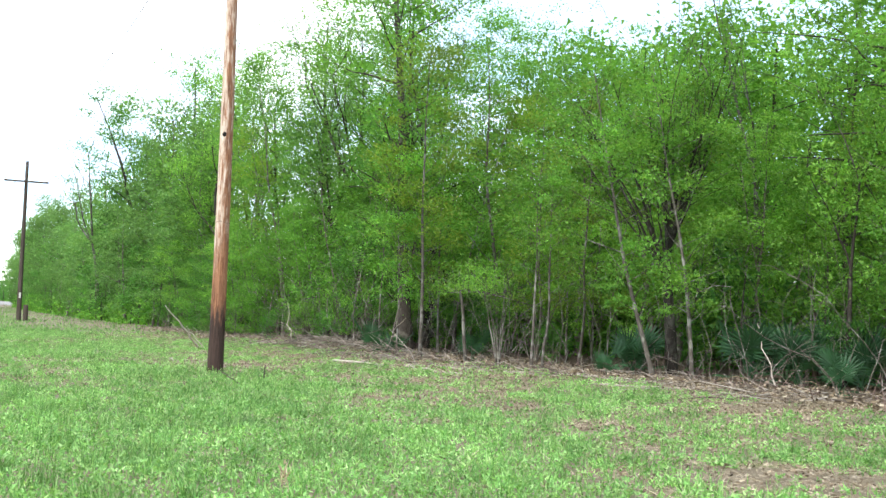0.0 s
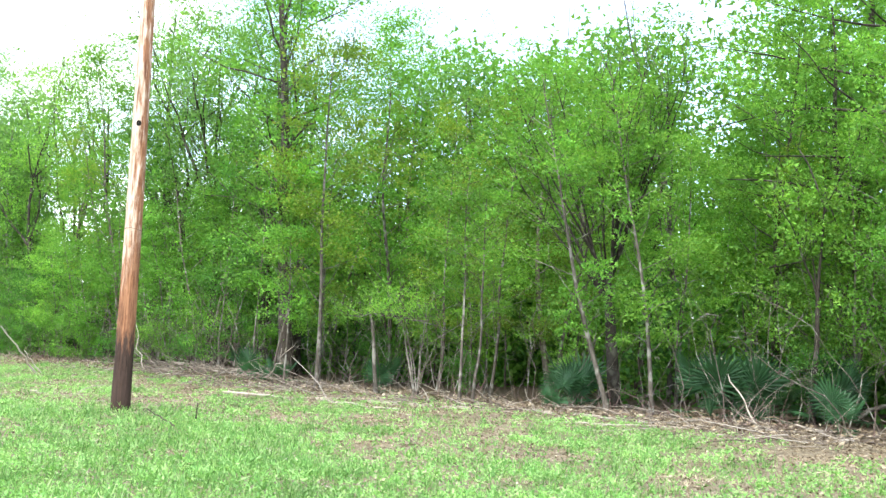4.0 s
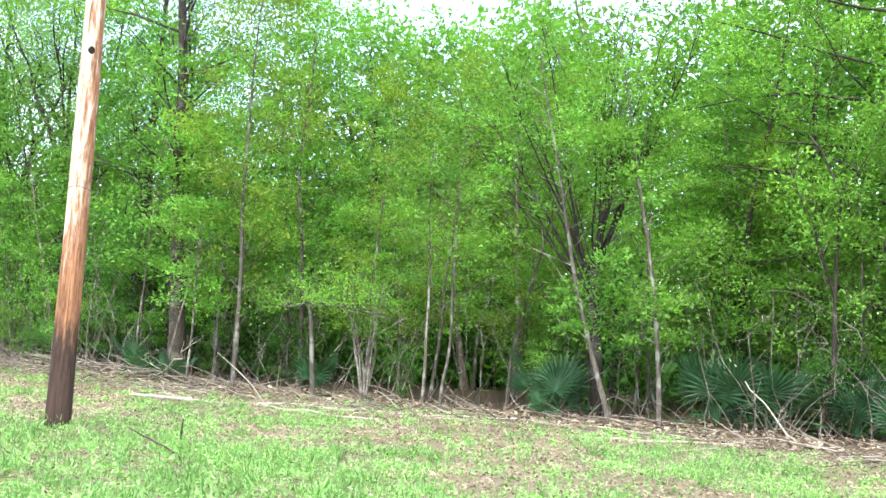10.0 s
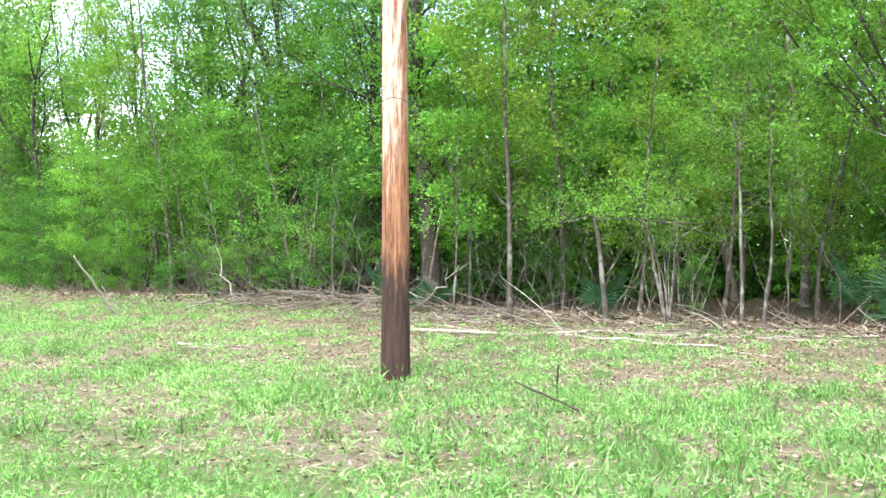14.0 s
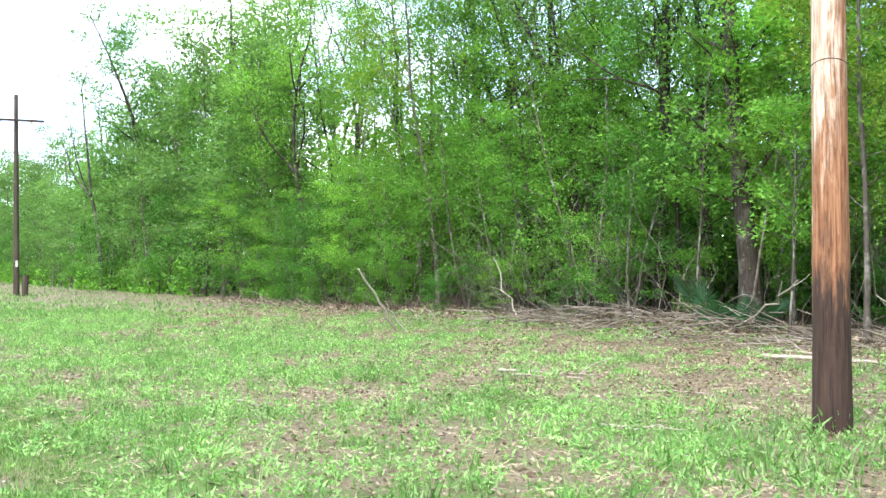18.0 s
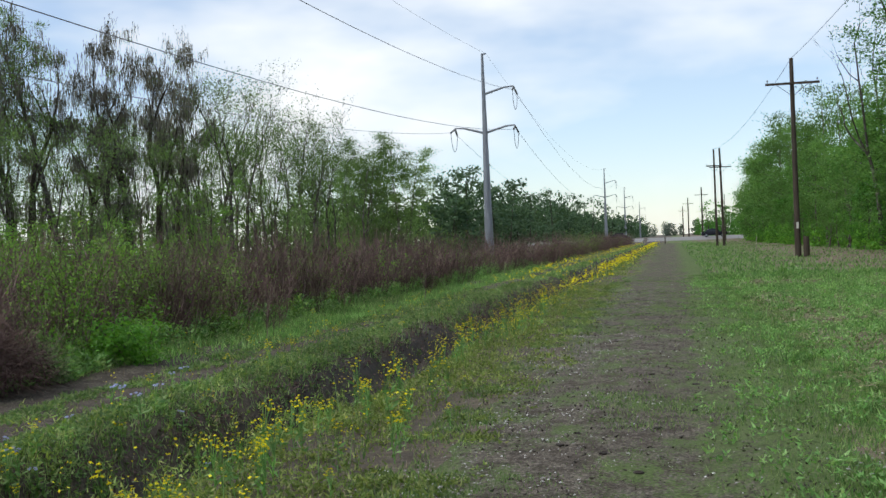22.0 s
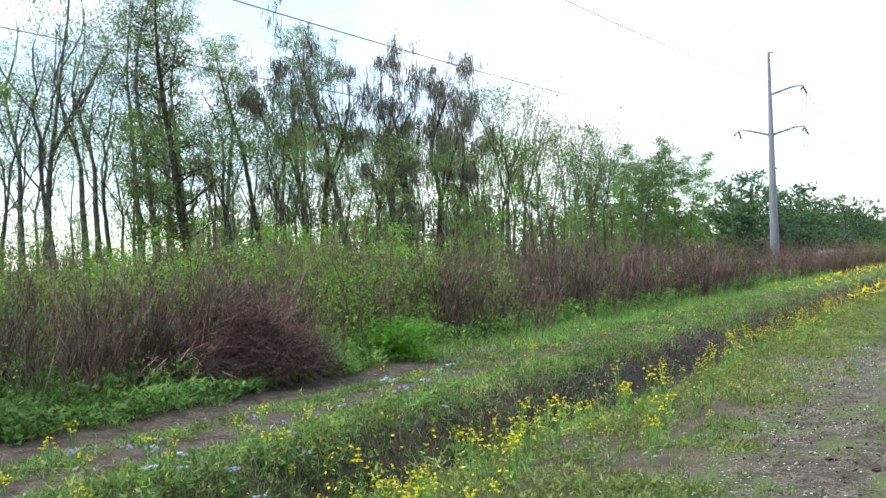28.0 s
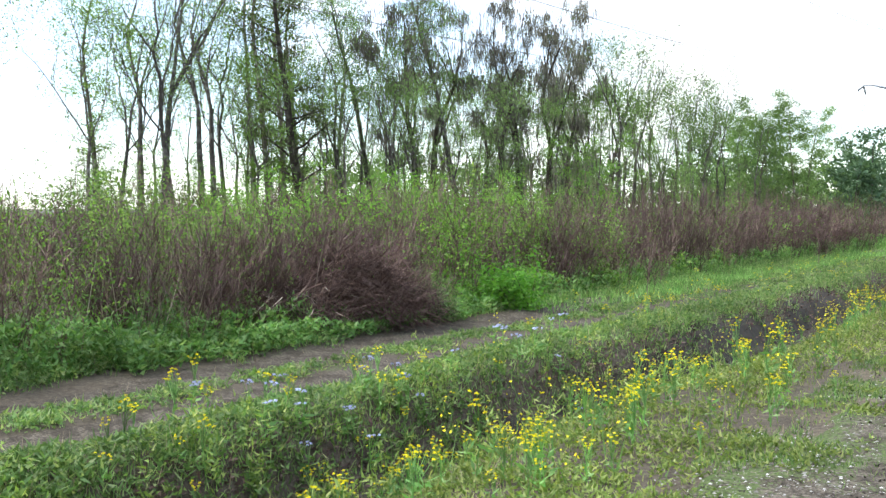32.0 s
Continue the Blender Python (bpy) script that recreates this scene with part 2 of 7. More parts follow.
CAR_PAINT = plain("dark_car_paint", (0.012, 0.013, 0.016), (0.02, 0.021, 0.026), 2.0, 0.25, 0.2, (1, 1, 1), 0.0)
GLASS_DARK = plain("car_glass", (0.02, 0.025, 0.03), (0.03, 0.035, 0.04), 2.0, 0.08, 0.0, (1, 1, 1), 0.0)
RUBBER = plain("rubber", (0.015, 0.015, 0.015), (0.03, 0.03, 0.03), 6.0, 0.85, 0.0, (1, 1, 1), 0.0)
ASPHALT = plain("pale_asphalt", (0.20, 0.20, 0.19), (0.30, 0.29, 0.28), 6.0, 0.9, 0.0, (1, 1, 1), 0.2)
STONE = twiggy("gravel", (0.20, 0.18, 0.16), (0.46, 0.44, 0.41), (0.88, 0.87, 0.84))
SOIL = plain("wet_soil", (0.018, 0.014, 0.011), (0.062, 0.050, 0.039), 9.0, 0.75, 0.0, (1, 1, 1), 0.6)
HOLE = plain("hole_dark", (0.006, 0.005, 0.004), (0.012, 0.01, 0.008), 9.0, 0.95, 0.0, (1, 1, 1), 0.0)


def pole_material():
    """A bleached pole: creosote at the foot, flaking bands above it, pale wood higher up."""
    m, nt, b = blank("bleached_pole_wood", 0.8)
    tc = nt.nodes.new("ShaderNodeTexCoord")
    sep = nt.nodes.new("ShaderNodeSeparateXYZ")
    nt.links.new(tc.outputs["Object"], sep.inputs[0])
    grain = noise_tex(nt, mapped(nt, tc.outputs["Object"], (1, 1, 0.05)), 30.0, 5.0, 0.65)
    flake = noise_tex(nt, mapped(nt, tc.outputs["Object"], (1, 1, 0.14)), 17.0, 4.0, 0.6)
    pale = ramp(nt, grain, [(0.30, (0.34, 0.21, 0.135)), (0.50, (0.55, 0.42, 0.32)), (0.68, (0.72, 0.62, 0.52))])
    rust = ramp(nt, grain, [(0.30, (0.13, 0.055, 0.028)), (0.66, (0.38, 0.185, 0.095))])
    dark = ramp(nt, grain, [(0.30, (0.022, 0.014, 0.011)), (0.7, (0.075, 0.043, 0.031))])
    # lit weathered face, away from the woods, painted pale; shaded face painted rust
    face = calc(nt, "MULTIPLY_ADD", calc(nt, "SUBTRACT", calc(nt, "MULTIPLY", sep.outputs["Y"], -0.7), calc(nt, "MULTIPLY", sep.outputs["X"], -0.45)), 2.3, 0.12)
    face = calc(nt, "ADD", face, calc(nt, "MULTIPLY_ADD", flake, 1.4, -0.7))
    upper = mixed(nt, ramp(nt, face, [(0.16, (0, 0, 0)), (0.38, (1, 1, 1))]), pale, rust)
    z1 = calc(nt, "ADD", calc(nt, "MULTIPLY_ADD", sep.outputs["Z"], 0.75, -1.75), calc(nt, "MULTIPLY_ADD", flake, 2.8, -1.4))
    col = mixed(nt, ramp(nt, z1, [(0.0, (0, 0, 0)), (0.5, (1, 1, 1))]), rust, upper)
    z2 = calc(nt, "ADD", calc(nt, "MULTIPLY_ADD", sep.outputs["Z"], 1.1, -1.3), calc(nt, "MULTIPLY_ADD", flake, 2.2, -1.1))
    col = mixed(nt, ramp(nt, z2, [(0.0, (0, 0, 0)), (0.6, (1, 1, 1))]), dark, col)
    split = noise_tex(nt, mapped(nt, tc.outputs["Object"], (1, 1, 0.035)), 44.0, 3.0, 0.5)
    crevice = ramp(nt, split, [(0.60, (0, 0, 0)), (0.66, (0.75, 0.75, 0.75))])
    col = mixed(nt, crevice, col, mixed(nt, 1.0, col, (0.34, 0.26, 0.22), "MULTIPLY"))
    scales = noise_tex(nt, mapped(nt, tc.outputs["Object"], (1, 1, 0.22)), 26.0, 3.0, 0.6)
    worn = calc(nt, "MULTIPLY", ramp(nt, scales, [(0.52, (0, 0, 0)), (0.60, (1, 1, 1))]), ramp(nt, sep.outputs["Z"], [(0.0, (0, 0, 0)), (0.9, (0.8, 0.8, 0.8)), (1.0, (0.8, 0.8, 0.8))]))
    col = mixed(nt, calc(nt, "MULTIPLY", worn, 0.7), col, mixed(nt, 1.0, col, (0.62, 0.50, 0.44), "MULTIPLY"))
    nt.links.new(col, b.inputs["Base Color"])
    nt.links.new(bump(nt, calc(nt, "ADD", grain, calc(nt, "MULTIPLY", split, -0.8)), 0.6, 0.012), b.inputs["Normal"])
    return m


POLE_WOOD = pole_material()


def ground_material():
    """Meadow soil: short green sward, brown litter towards the woods, bare dirt on the tracks."""
    m, nt, b = blank("ground_soil", 0.95)
    geo = nt.nodes.new("ShaderNodeNewGeometry")
    sep = nt.nodes.new("ShaderNodeSeparateXYZ")
    pos = geo.outputs["Position"]
    nt.links.new(pos, sep.inputs[0])
    fine, mid, big = noise_tex(nt, pos, 24.0, 9.0, 0.8), noise_tex(nt, pos, 1.9, 5.0, 0.6), noise_tex(nt, pos, 0.35, 4.0)
    green = ramp(nt, fine, [(0.3, (0.040, 0.080, 0.018)), (0.5, (0.105, 0.185, 0.042)), (0.72, (0.21, 0.27, 0.10))])
    brown = ramp(nt, fine, [(0.3, (0.070, 0.050, 0.034)), (0.5, (0.185, 0.150, 0.100)), (0.72, (0.40, 0.35, 0.26))])
    x = calc(nt, "ADD", sep.outputs["X"], calc(nt, "MULTIPLY_ADD", mid, 5.0, -2.5))
    share = calc(nt, "MULTIPLY_ADD", x, 1 / 40.0, 0.5)          # -20 m to 20 m becomes 0 to 1
    bare = ramp(nt, share, [(0.28, (0.8, 0.8, 0.8)), (0.43, (0.85, 0.85, 0.85)), (0.50, (0.35, 0.35, 0.35)), (0.57, (0.42, 0.42, 0.42)), (0.66, (0.62, 0.62, 0.62)),
                            (0.75, (0.72, 0.72, 0.72)), (0.83, (0.8, 0.8, 0.8)), (0.90, (1, 1, 1))])
    lit = calc(nt, "ADD", bare, calc(nt, "MULTIPLY_ADD", big, 1.6, -0.8))
    lit = ramp(nt, calc(nt, "ADD", lit, calc(nt, "MULTIPLY_ADD", mid, 1.2, -0.6)), [(0.30, (0, 0, 0)), (0.62, (1, 1, 1))])
    floor_brown = ramp(nt, fine, [(0.3, (0.025, 0.018, 0.012)), (0.7, (0.11, 0.078, 0.05))])
    shaded_loam = ramp(nt, fine, [(0.3, (0.035, 0.028, 0.021)), (0.5, (0.10, 0.082, 0.062)), (0.72, (0.21, 0.18, 0.14))])
    lane_side = ramp(nt, share, [(0.44, (1, 1, 1)), (0.50, (0, 0, 0))])             # dark soil by the ditch and the second lane, shade between blades painted in
    # the ground blends to a darker brown inside the wood
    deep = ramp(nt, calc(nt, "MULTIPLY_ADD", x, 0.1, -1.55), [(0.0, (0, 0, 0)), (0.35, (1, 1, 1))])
    nt.links.new(mixed(nt, deep, mixed(nt, lit, green, mixed(nt, lane_side, brown, shaded_loam)), floor_brown), b.inputs["Base Color"])
    nt.links.new(bump(nt, fine, 0.6, 0.05), b.inputs["Normal"])
    return m


def dirt_material(name, middle, half, shade=1.0, grassy=0.0):
    """Packed dirt with fine gravel; low grass closes in towards the lane's edges and along patches of its middle."""
    m, nt, b = blank(name, 0.95)
    geo = nt.nodes.new("ShaderNodeNewGeometry")
    sep = nt.nodes.new("ShaderNodeSeparateXYZ")
    pos = geo.outputs["Position"]
    nt.links.new(pos, sep.inputs[0])
    fine, mid = noise_tex(nt, pos, 42.0, 6.0, 0.7), noise_tex(nt, mapped(nt, pos, (1, 0.6, 1)), 1.6, 6.0, 0.7)
    blot = noise_tex(nt, pos, 5.0, 4.0, 0.6)
    dirt = ramp(nt, fine, [(0.34, (0.050, 0.042, 0.035)), (0.5, (0.140, 0.122, 0.099)), (0.64, (0.34, 0.31, 0.265))])
    dirt = mixed(nt, ramp(nt, blot, [(0.42, (0.9, 0.9, 0.9)), (0.56, (0, 0, 0))]), dirt, mixed(nt, 1.0, dirt, (0.50, 0.47, 0.45), "MULTIPLY"))
    dirt = mixed(nt, 1.0, dirt, (shade, shade * 0.96, shade * 0.91), "MULTIPLY")
    green = ramp(nt, fine, [(0.3, (0.040, 0.070, 0.018)), (0.5, (0.095, 0.150, 0.038)), (0.72, (0.19, 0.24, 0.09))])
    off = calc(nt, "DIVIDE", calc(nt, "ABSOLUTE", calc(nt, "SUBTRACT", sep.outputs["X"], middle)), half)
    amount = calc(nt, "ADD", calc(nt, "MULTIPLY", calc(nt, "POWER", off, 3.0), 0.95), calc(nt, "MULTIPLY_ADD", mid, 3.4, -1.55 + grassy))
    amount = calc(nt, "ADD", amount, calc(nt, "MULTIPLY_ADD", noise_tex(nt, pos, 34.0, 4.0, 0.7), 2.6, -1.3))
    cover_share = ramp(nt, amount, [(0.2, (0, 0, 0)), (0.55, (0.9, 0.9, 0.9))])
    nt.links.new(mixed(nt, cover_share, dirt, green), b.inputs["Base Color"])
    nt.links.new(bump(nt, fine, 0.7, 0.03), b.inputs["Normal"])
    return m


GROUND, DIRT = ground_material(), dirt_material("packed_dirt", -0.70, 1.5, 0.82, -0.02)
RUT_NEAR, RUT_FAR = dirt_material("rut_dirt", -5.72, 0.55, 0.72, -0.55), dirt_material("rut_mud", -6.97, 0.55, 0.64, -0.55)

# ---------------------------------------------------------------- mesh tools


class Geo:
    """Vertices and faces of one mesh, gathered as arrays."""

    def __init__(self):
        self.v, self.f, self.n = [], [], 0

    def add(self, verts, faces):
        self.v.append(np.asarray(verts, float).reshape(-1, 3))
        self.f.append(np.asarray(faces, int) + self.n)
        self.n += len(self.v[-1])
        return self

    def mesh(self, name, smooth=False):
        me = bpy.data.meshes.new(name)
        if not self.v:
            return me
        v = np.concatenate(self.v)
        loops = np.concatenate([f.ravel() for f in self.f])
        sizes = np.concatenate([np.full(len(f), f.shape[1]) for f in self.f])
        me.vertices.add(len(v))
        me.vertices.foreach_set("co", v.ravel())
        me.loops.add(len(loops))
        me.loops.foreach_set("vertex_index", loops)
        me.polygons.add(len(sizes))
        me.polygons.foreach_set("loop_start", np.r_[0, np.cumsum(sizes)[:-1]])
        me.polygons.foreach_set("use_smooth", np.full(len(sizes), smooth))
        me.update(calc_edges=True)
        me.validate()
        return me


def tube(geo, pts, radii, sides=6, cap=True):
    """A round stick along a line of points."""
    p = np.asarray(pts, float)
    r = np.broadcast_to(np.asarray(radii, float), (len(p),))
    d = np.gradient(p, axis=0)
    d /= np.linalg.norm(d, axis=1)[:, None] + 1e-9
    ref = np.array([1.0, 0, 0]) if abs(d[:, 2]).mean() > 0.7 else np.array([0, 0, 1.0])
    a = np.cross(d, ref)
    a /= np.linalg.norm(a, axis=1)[:, None] + 1e-9
    b = np.cross(d, a)
    ang = np.linspace(0, 2 * np.pi, sides, endpoint=False)
    ring = p[:, None] + r[:, None, None] * (np.cos(ang)[None, :, None] * a[:, None] + np.sin(ang)[None, :, None] * b[:, None])
    n = len(p)
    i, j = np.meshgrid(np.arange(n - 1), np.arange(sides), indexing="ij")
    k = (j + 1) % sides
    quads = np.stack([i * sides + j, i * sides + k, (i + 1) * sides + k, (i + 1) * sides + j], -1).reshape(-1, 4)
    geo.add(ring.reshape(-1, 3), quads)
    if cap and sides > 2:
        top = ring[-1]
        geo.add(top, np.arange(sides)[None])
        geo.add(ring[0][::-1], np.arange(sides)[None])
    return geo


def unit(v):
    return v / (np.linalg.norm(v, axis=-1, keepdims=True) + 1e-9)


def leaves(geo, centres, way, rng, length, width, spread=0.35):
    """Pointed leaves, four corners each."""
    n = len(centres)
    d = unit(way + rng.normal(0, spread, (n, 3)))
    s = unit(np.cross(d, np.array([0, 0, 1.0]) + rng.normal(0, 0.55, (n, 3))))
    l = length * rng.uniform(0.6, 1.3, (n, 1))
    w = width * rng.uniform(0.6, 1.3, (n, 1))
    q = np.stack([centres, centres + d * l * 0.45 + s * w * 0.5, centres + d * l, centres + d * l * 0.45 - s * w * 0.5], 1)
    geo.add(q.reshape(-1, 3), np.arange(4 * n).reshape(-1, 4))
    return geo


def sprigs(geo, centres, way, rng, length, width, spread=0.35):
    """Small three-cornered leaves, for foliage that is never seen close by."""
    n = len(centres)
    d = unit(way + rng.normal(0, spread, (n, 3)))
    s = unit(np.cross(d, np.array([0, 0, 1.0]) + rng.normal(0, 0.55, (n, 3))))
    l = length * rng.uniform(0.6, 1.3, (n, 1))
    w = width * rng.uniform(0.6, 1.3, (n, 1))
    q = np.stack([centres - s * w * 0.5 + d * l * 0.2, centres + s * w * 0.5, centres + d * l], 1)
    geo.add(q.reshape(-1, 3), np.arange(3 * n).reshape(-1, 3))
    return geo


def blades(geo, feet, tips, width, rng):
    """Narrow three-cornered blades from feet to tips."""
    n = len(feet)
    s = unit(rng.normal(0, 1, (n, 3)) * (1, 1, 0.1)) * (np.asarray(width) * rng.uniform(0.7, 1.3, (n, 1)))
    q = np.stack([feet - s, feet + s, tips], 1)
    geo.add(q.reshape(-1, 3), np.arange(3 * n).reshape(-1, 3))
    return geo


def box(geo, lo, hi):
    (x0, y0, z0), (x1, y1, z1) = lo, hi
    v = [(x0, y0, z0), (x1, y0, z0), (x1, y1, z0), (x0, y1, z0), (x0, y0, z1), (x1, y0, z1), (x1, y1, z1), (x0, y1, z1)]
    return geo.add(v, [(0, 3, 2, 1), (4, 5, 6, 7), (0, 1, 5, 4), (1, 2, 6, 5), (2, 3, 7, 6), (3, 0, 4, 7)])


def thing(name, label, category, group="", kind="", at=(0, 0, 0)):
    ob = new(name)
    ob.empty_display_size = 0.2
    ob.location = at
    return tagged(ob, label, category, group, kind)


def part(name, geo, material, parent=None, label="", smooth=False):
    me = geo if isinstance(geo, bpy.types.Mesh) else geo.mesh(name, smooth)
    if not me.materials:
        me.materials.append(material)
    ob = new(name, me)
    ob.parent = parent
    if label:
        tagged(ob, label)
    return ob


def place(x, y, z, turn=0.0, size=1.0, tilt=0.0):
    return Matrix.Translation((x, y, z)) @ Euler((radians(tilt), 0, radians(turn))).to_matrix().to_4x4() @ Matrix.Diagonal((size, size, size, 1))


# ---------------------------------------------------------------- the lie of the land


def land(x, y):
    """Height of the ground: level track, ditch beside it, two ruts, a slight rise into the woods."""
    x, y = np.asarray(x, float), np.asarray(y, float)
    wob = 0.12 * np.sin(y * 0.31) + 0.08 * np.sin(y * 0.83 + 1.0)
    across = x + 4.1 + wob
    ditch = -0.52 * np.exp(-((across / np.where(across < 0, 0.28, 0.72)) ** 2)) * (y < 172)
    rut = -0.06 * np.exp(-(((x + 5.75 + wob * 0.5) / 0.28) ** 2)) - 0.05 * np.exp(-(((x + 7.0 + wob * 0.4) / 0.3) ** 2))
    wheel = -0.02 * np.exp(-(((x + 1.15) / 0.3) ** 2)) - 0.02 * np.exp(-(((x - 0.15) / 0.3) ** 2))
    berm = 0.09 * np.exp(-(((x + 4.85) / 0.4) ** 2))
    rise = 0.18 / (1 + np.exp(-np.clip(x - 14.0, -60, 60) / 1.2))
    rough = 0.02 * np.sin(x * 2.1 + y * 1.3) * np.sin(y * 1.7 - x * 0.6) + 0.012 * np.sin(x * 5.3) * np.sin(y * 4.9)
    fade = np.clip((400 - np.abs(y)) / 100, 0, 1) * np.clip((200 - np.abs(x)) / 50, 0, 1)
    bank = np.interp(y, [166, 184, 196, 212], [0.0, 0.34, 0.96, 0.0]) * (np.abs(x) < 1500)
    return (ditch + rut + wheel + berm + rise + rough) * fade + bank


def sheet(xs, ys, lift=0.0):
    g = Geo()
    gx, gy = np.meshgrid(xs, ys, indexing="ij")
    v = np.stack([gx, gy, land(gx, gy) + lift], -1)
    i, j = np.meshgrid(np.arange(len(xs) - 1), np.arange(len(ys) - 1), indexing="ij")
    n = len(ys)
    return g.add(v, np.stack([i * n + j, (i + 1) * n + j, (i + 1) * n + j + 1, i * n + j + 1], -1).reshape(-1, 4))


def steps(*spans):
    """Lines at even steps within each span (from, to, step)."""
    return np.unique(np.concatenate([np.arange(a, b, s) for a, b, s in spans] + [[spans[-1][1]]]).round(4))


XS = steps((-2500, -300, 200), (-300, -60, 20), (-60, -13, 2), (-13, 2, 0.16), (2, 22, 0.5), (22, 60, 2), (60, 300, 20), (300, 2500, 200))
YS = steps((-2500, -200, 200), (-200, -24, 12), (-24, 45, 0.45), (45, 175, 2.5), (175, 210, 1.5), (210, 600, 30), (600, 4600, 200))
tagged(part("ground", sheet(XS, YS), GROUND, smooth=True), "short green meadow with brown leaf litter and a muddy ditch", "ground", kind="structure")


def strip(name, x0, x1, y0, y1, dx, dy, ragged, lift, material, label, seed):
    """A lane on the ground with frayed edges."""
    rng = np.random.default_rng(seed)
    ys = np.arange(y0, y1 + dy, dy)
    k = np.linspace(0, 1, int((x1 - x0) / dx) + 1)

    def fray():
        e = sum(a * np.sin(ys * w + rng.uniform(0, 6)) for a, w in ((0.5, 0.37), (0.3, 1.1), (0.3, 2.9), (0.2, 6.1)))
        return ragged * e
    left, right = x0 + fray(), x1 + fray()
    gx = left[:, None] + k[None] * (right - left)[:, None]
    gy = np.broadcast_to(ys[:, None], gx.shape)
    g, n = Geo(), len(k)
    i, j = np.meshgrid(np.arange(len(ys) - 1), np.arange(n - 1), indexing="ij")
    edge = (2 * k - 1) ** 6                                  # the rims dip into the ground
    g.add(np.stack([gx, gy, land(gx, gy) + lift - (lift + 0.05) * edge[None]], -1), np.stack([i * n + j, i * n + j + 1, (i + 1) * n + j + 1, (i + 1) * n + j], -1).reshape(-1, 4))
    return tagged(part(name, g, material, smooth=True), label, "track", kind="structure")


strip("dirt_track", -2.0, 1.75, -24, 172, 0.2, 0.35, 0.34, 0.02, DIRT, "packed dirt track with gravel and thin grass", 1)
strip("wheel_rut", -6.15, -5.3, -20, 25, 0.14, 0.5, 0.12, 0.02, RUT_NEAR, "bare muddy wheel rut in the grass", 2)
strip("wheel_rut", -7.4, -6.55, -20, 23, 0.14, 0.5, 0.12, 0.02, RUT_FAR, "bare muddy wheel rut in the grass", 3)
strip("ditch_bed", -4.5, -3.66, -20, 168, 0.1, 0.16, 0.26, 0.015, SOIL, "dark wet mud at the bottom of the ditch", 4)

# cross road on its low bank
road = Geo()
gx, gy = np.meshgrid(steps((-400, 400, 20)), np.array([184.5, 187, 190, 193, 195.5]), indexing="ij")
i, j = np.meshgrid(np.arange(gx.shape[0] - 1), np.arange(4), indexing="ij")
road.add(np.stack([gx, gy, np.interp(gy, [184, 196], [0.38, 1.0])], -1), np.stack([i * 5 + j, (i + 1) * 5 + j, (i + 1) * 5 + j + 1, i * 5 + j + 1], -1).reshape(-1, 4))
tagged(part("road", road, ASPHALT), "pale asphalt road crossing the end of the track", "road", kind="structure")

# ---------------------------------------------------------------- trees


def limb(rng, start, way, length, bend, n=6, wander=0.12):
    """A bent line of points."""
    pts, d = [np.array(start, float)], unit(np.array(way, float))
    for _ in range(n - 1):
        d = unit(d + np.array([0, 0, bend]) / n + rng.normal(0, wander, 3))
        pts.append(pts[-1] + d * length / (n - 1))
    return np.array(pts)


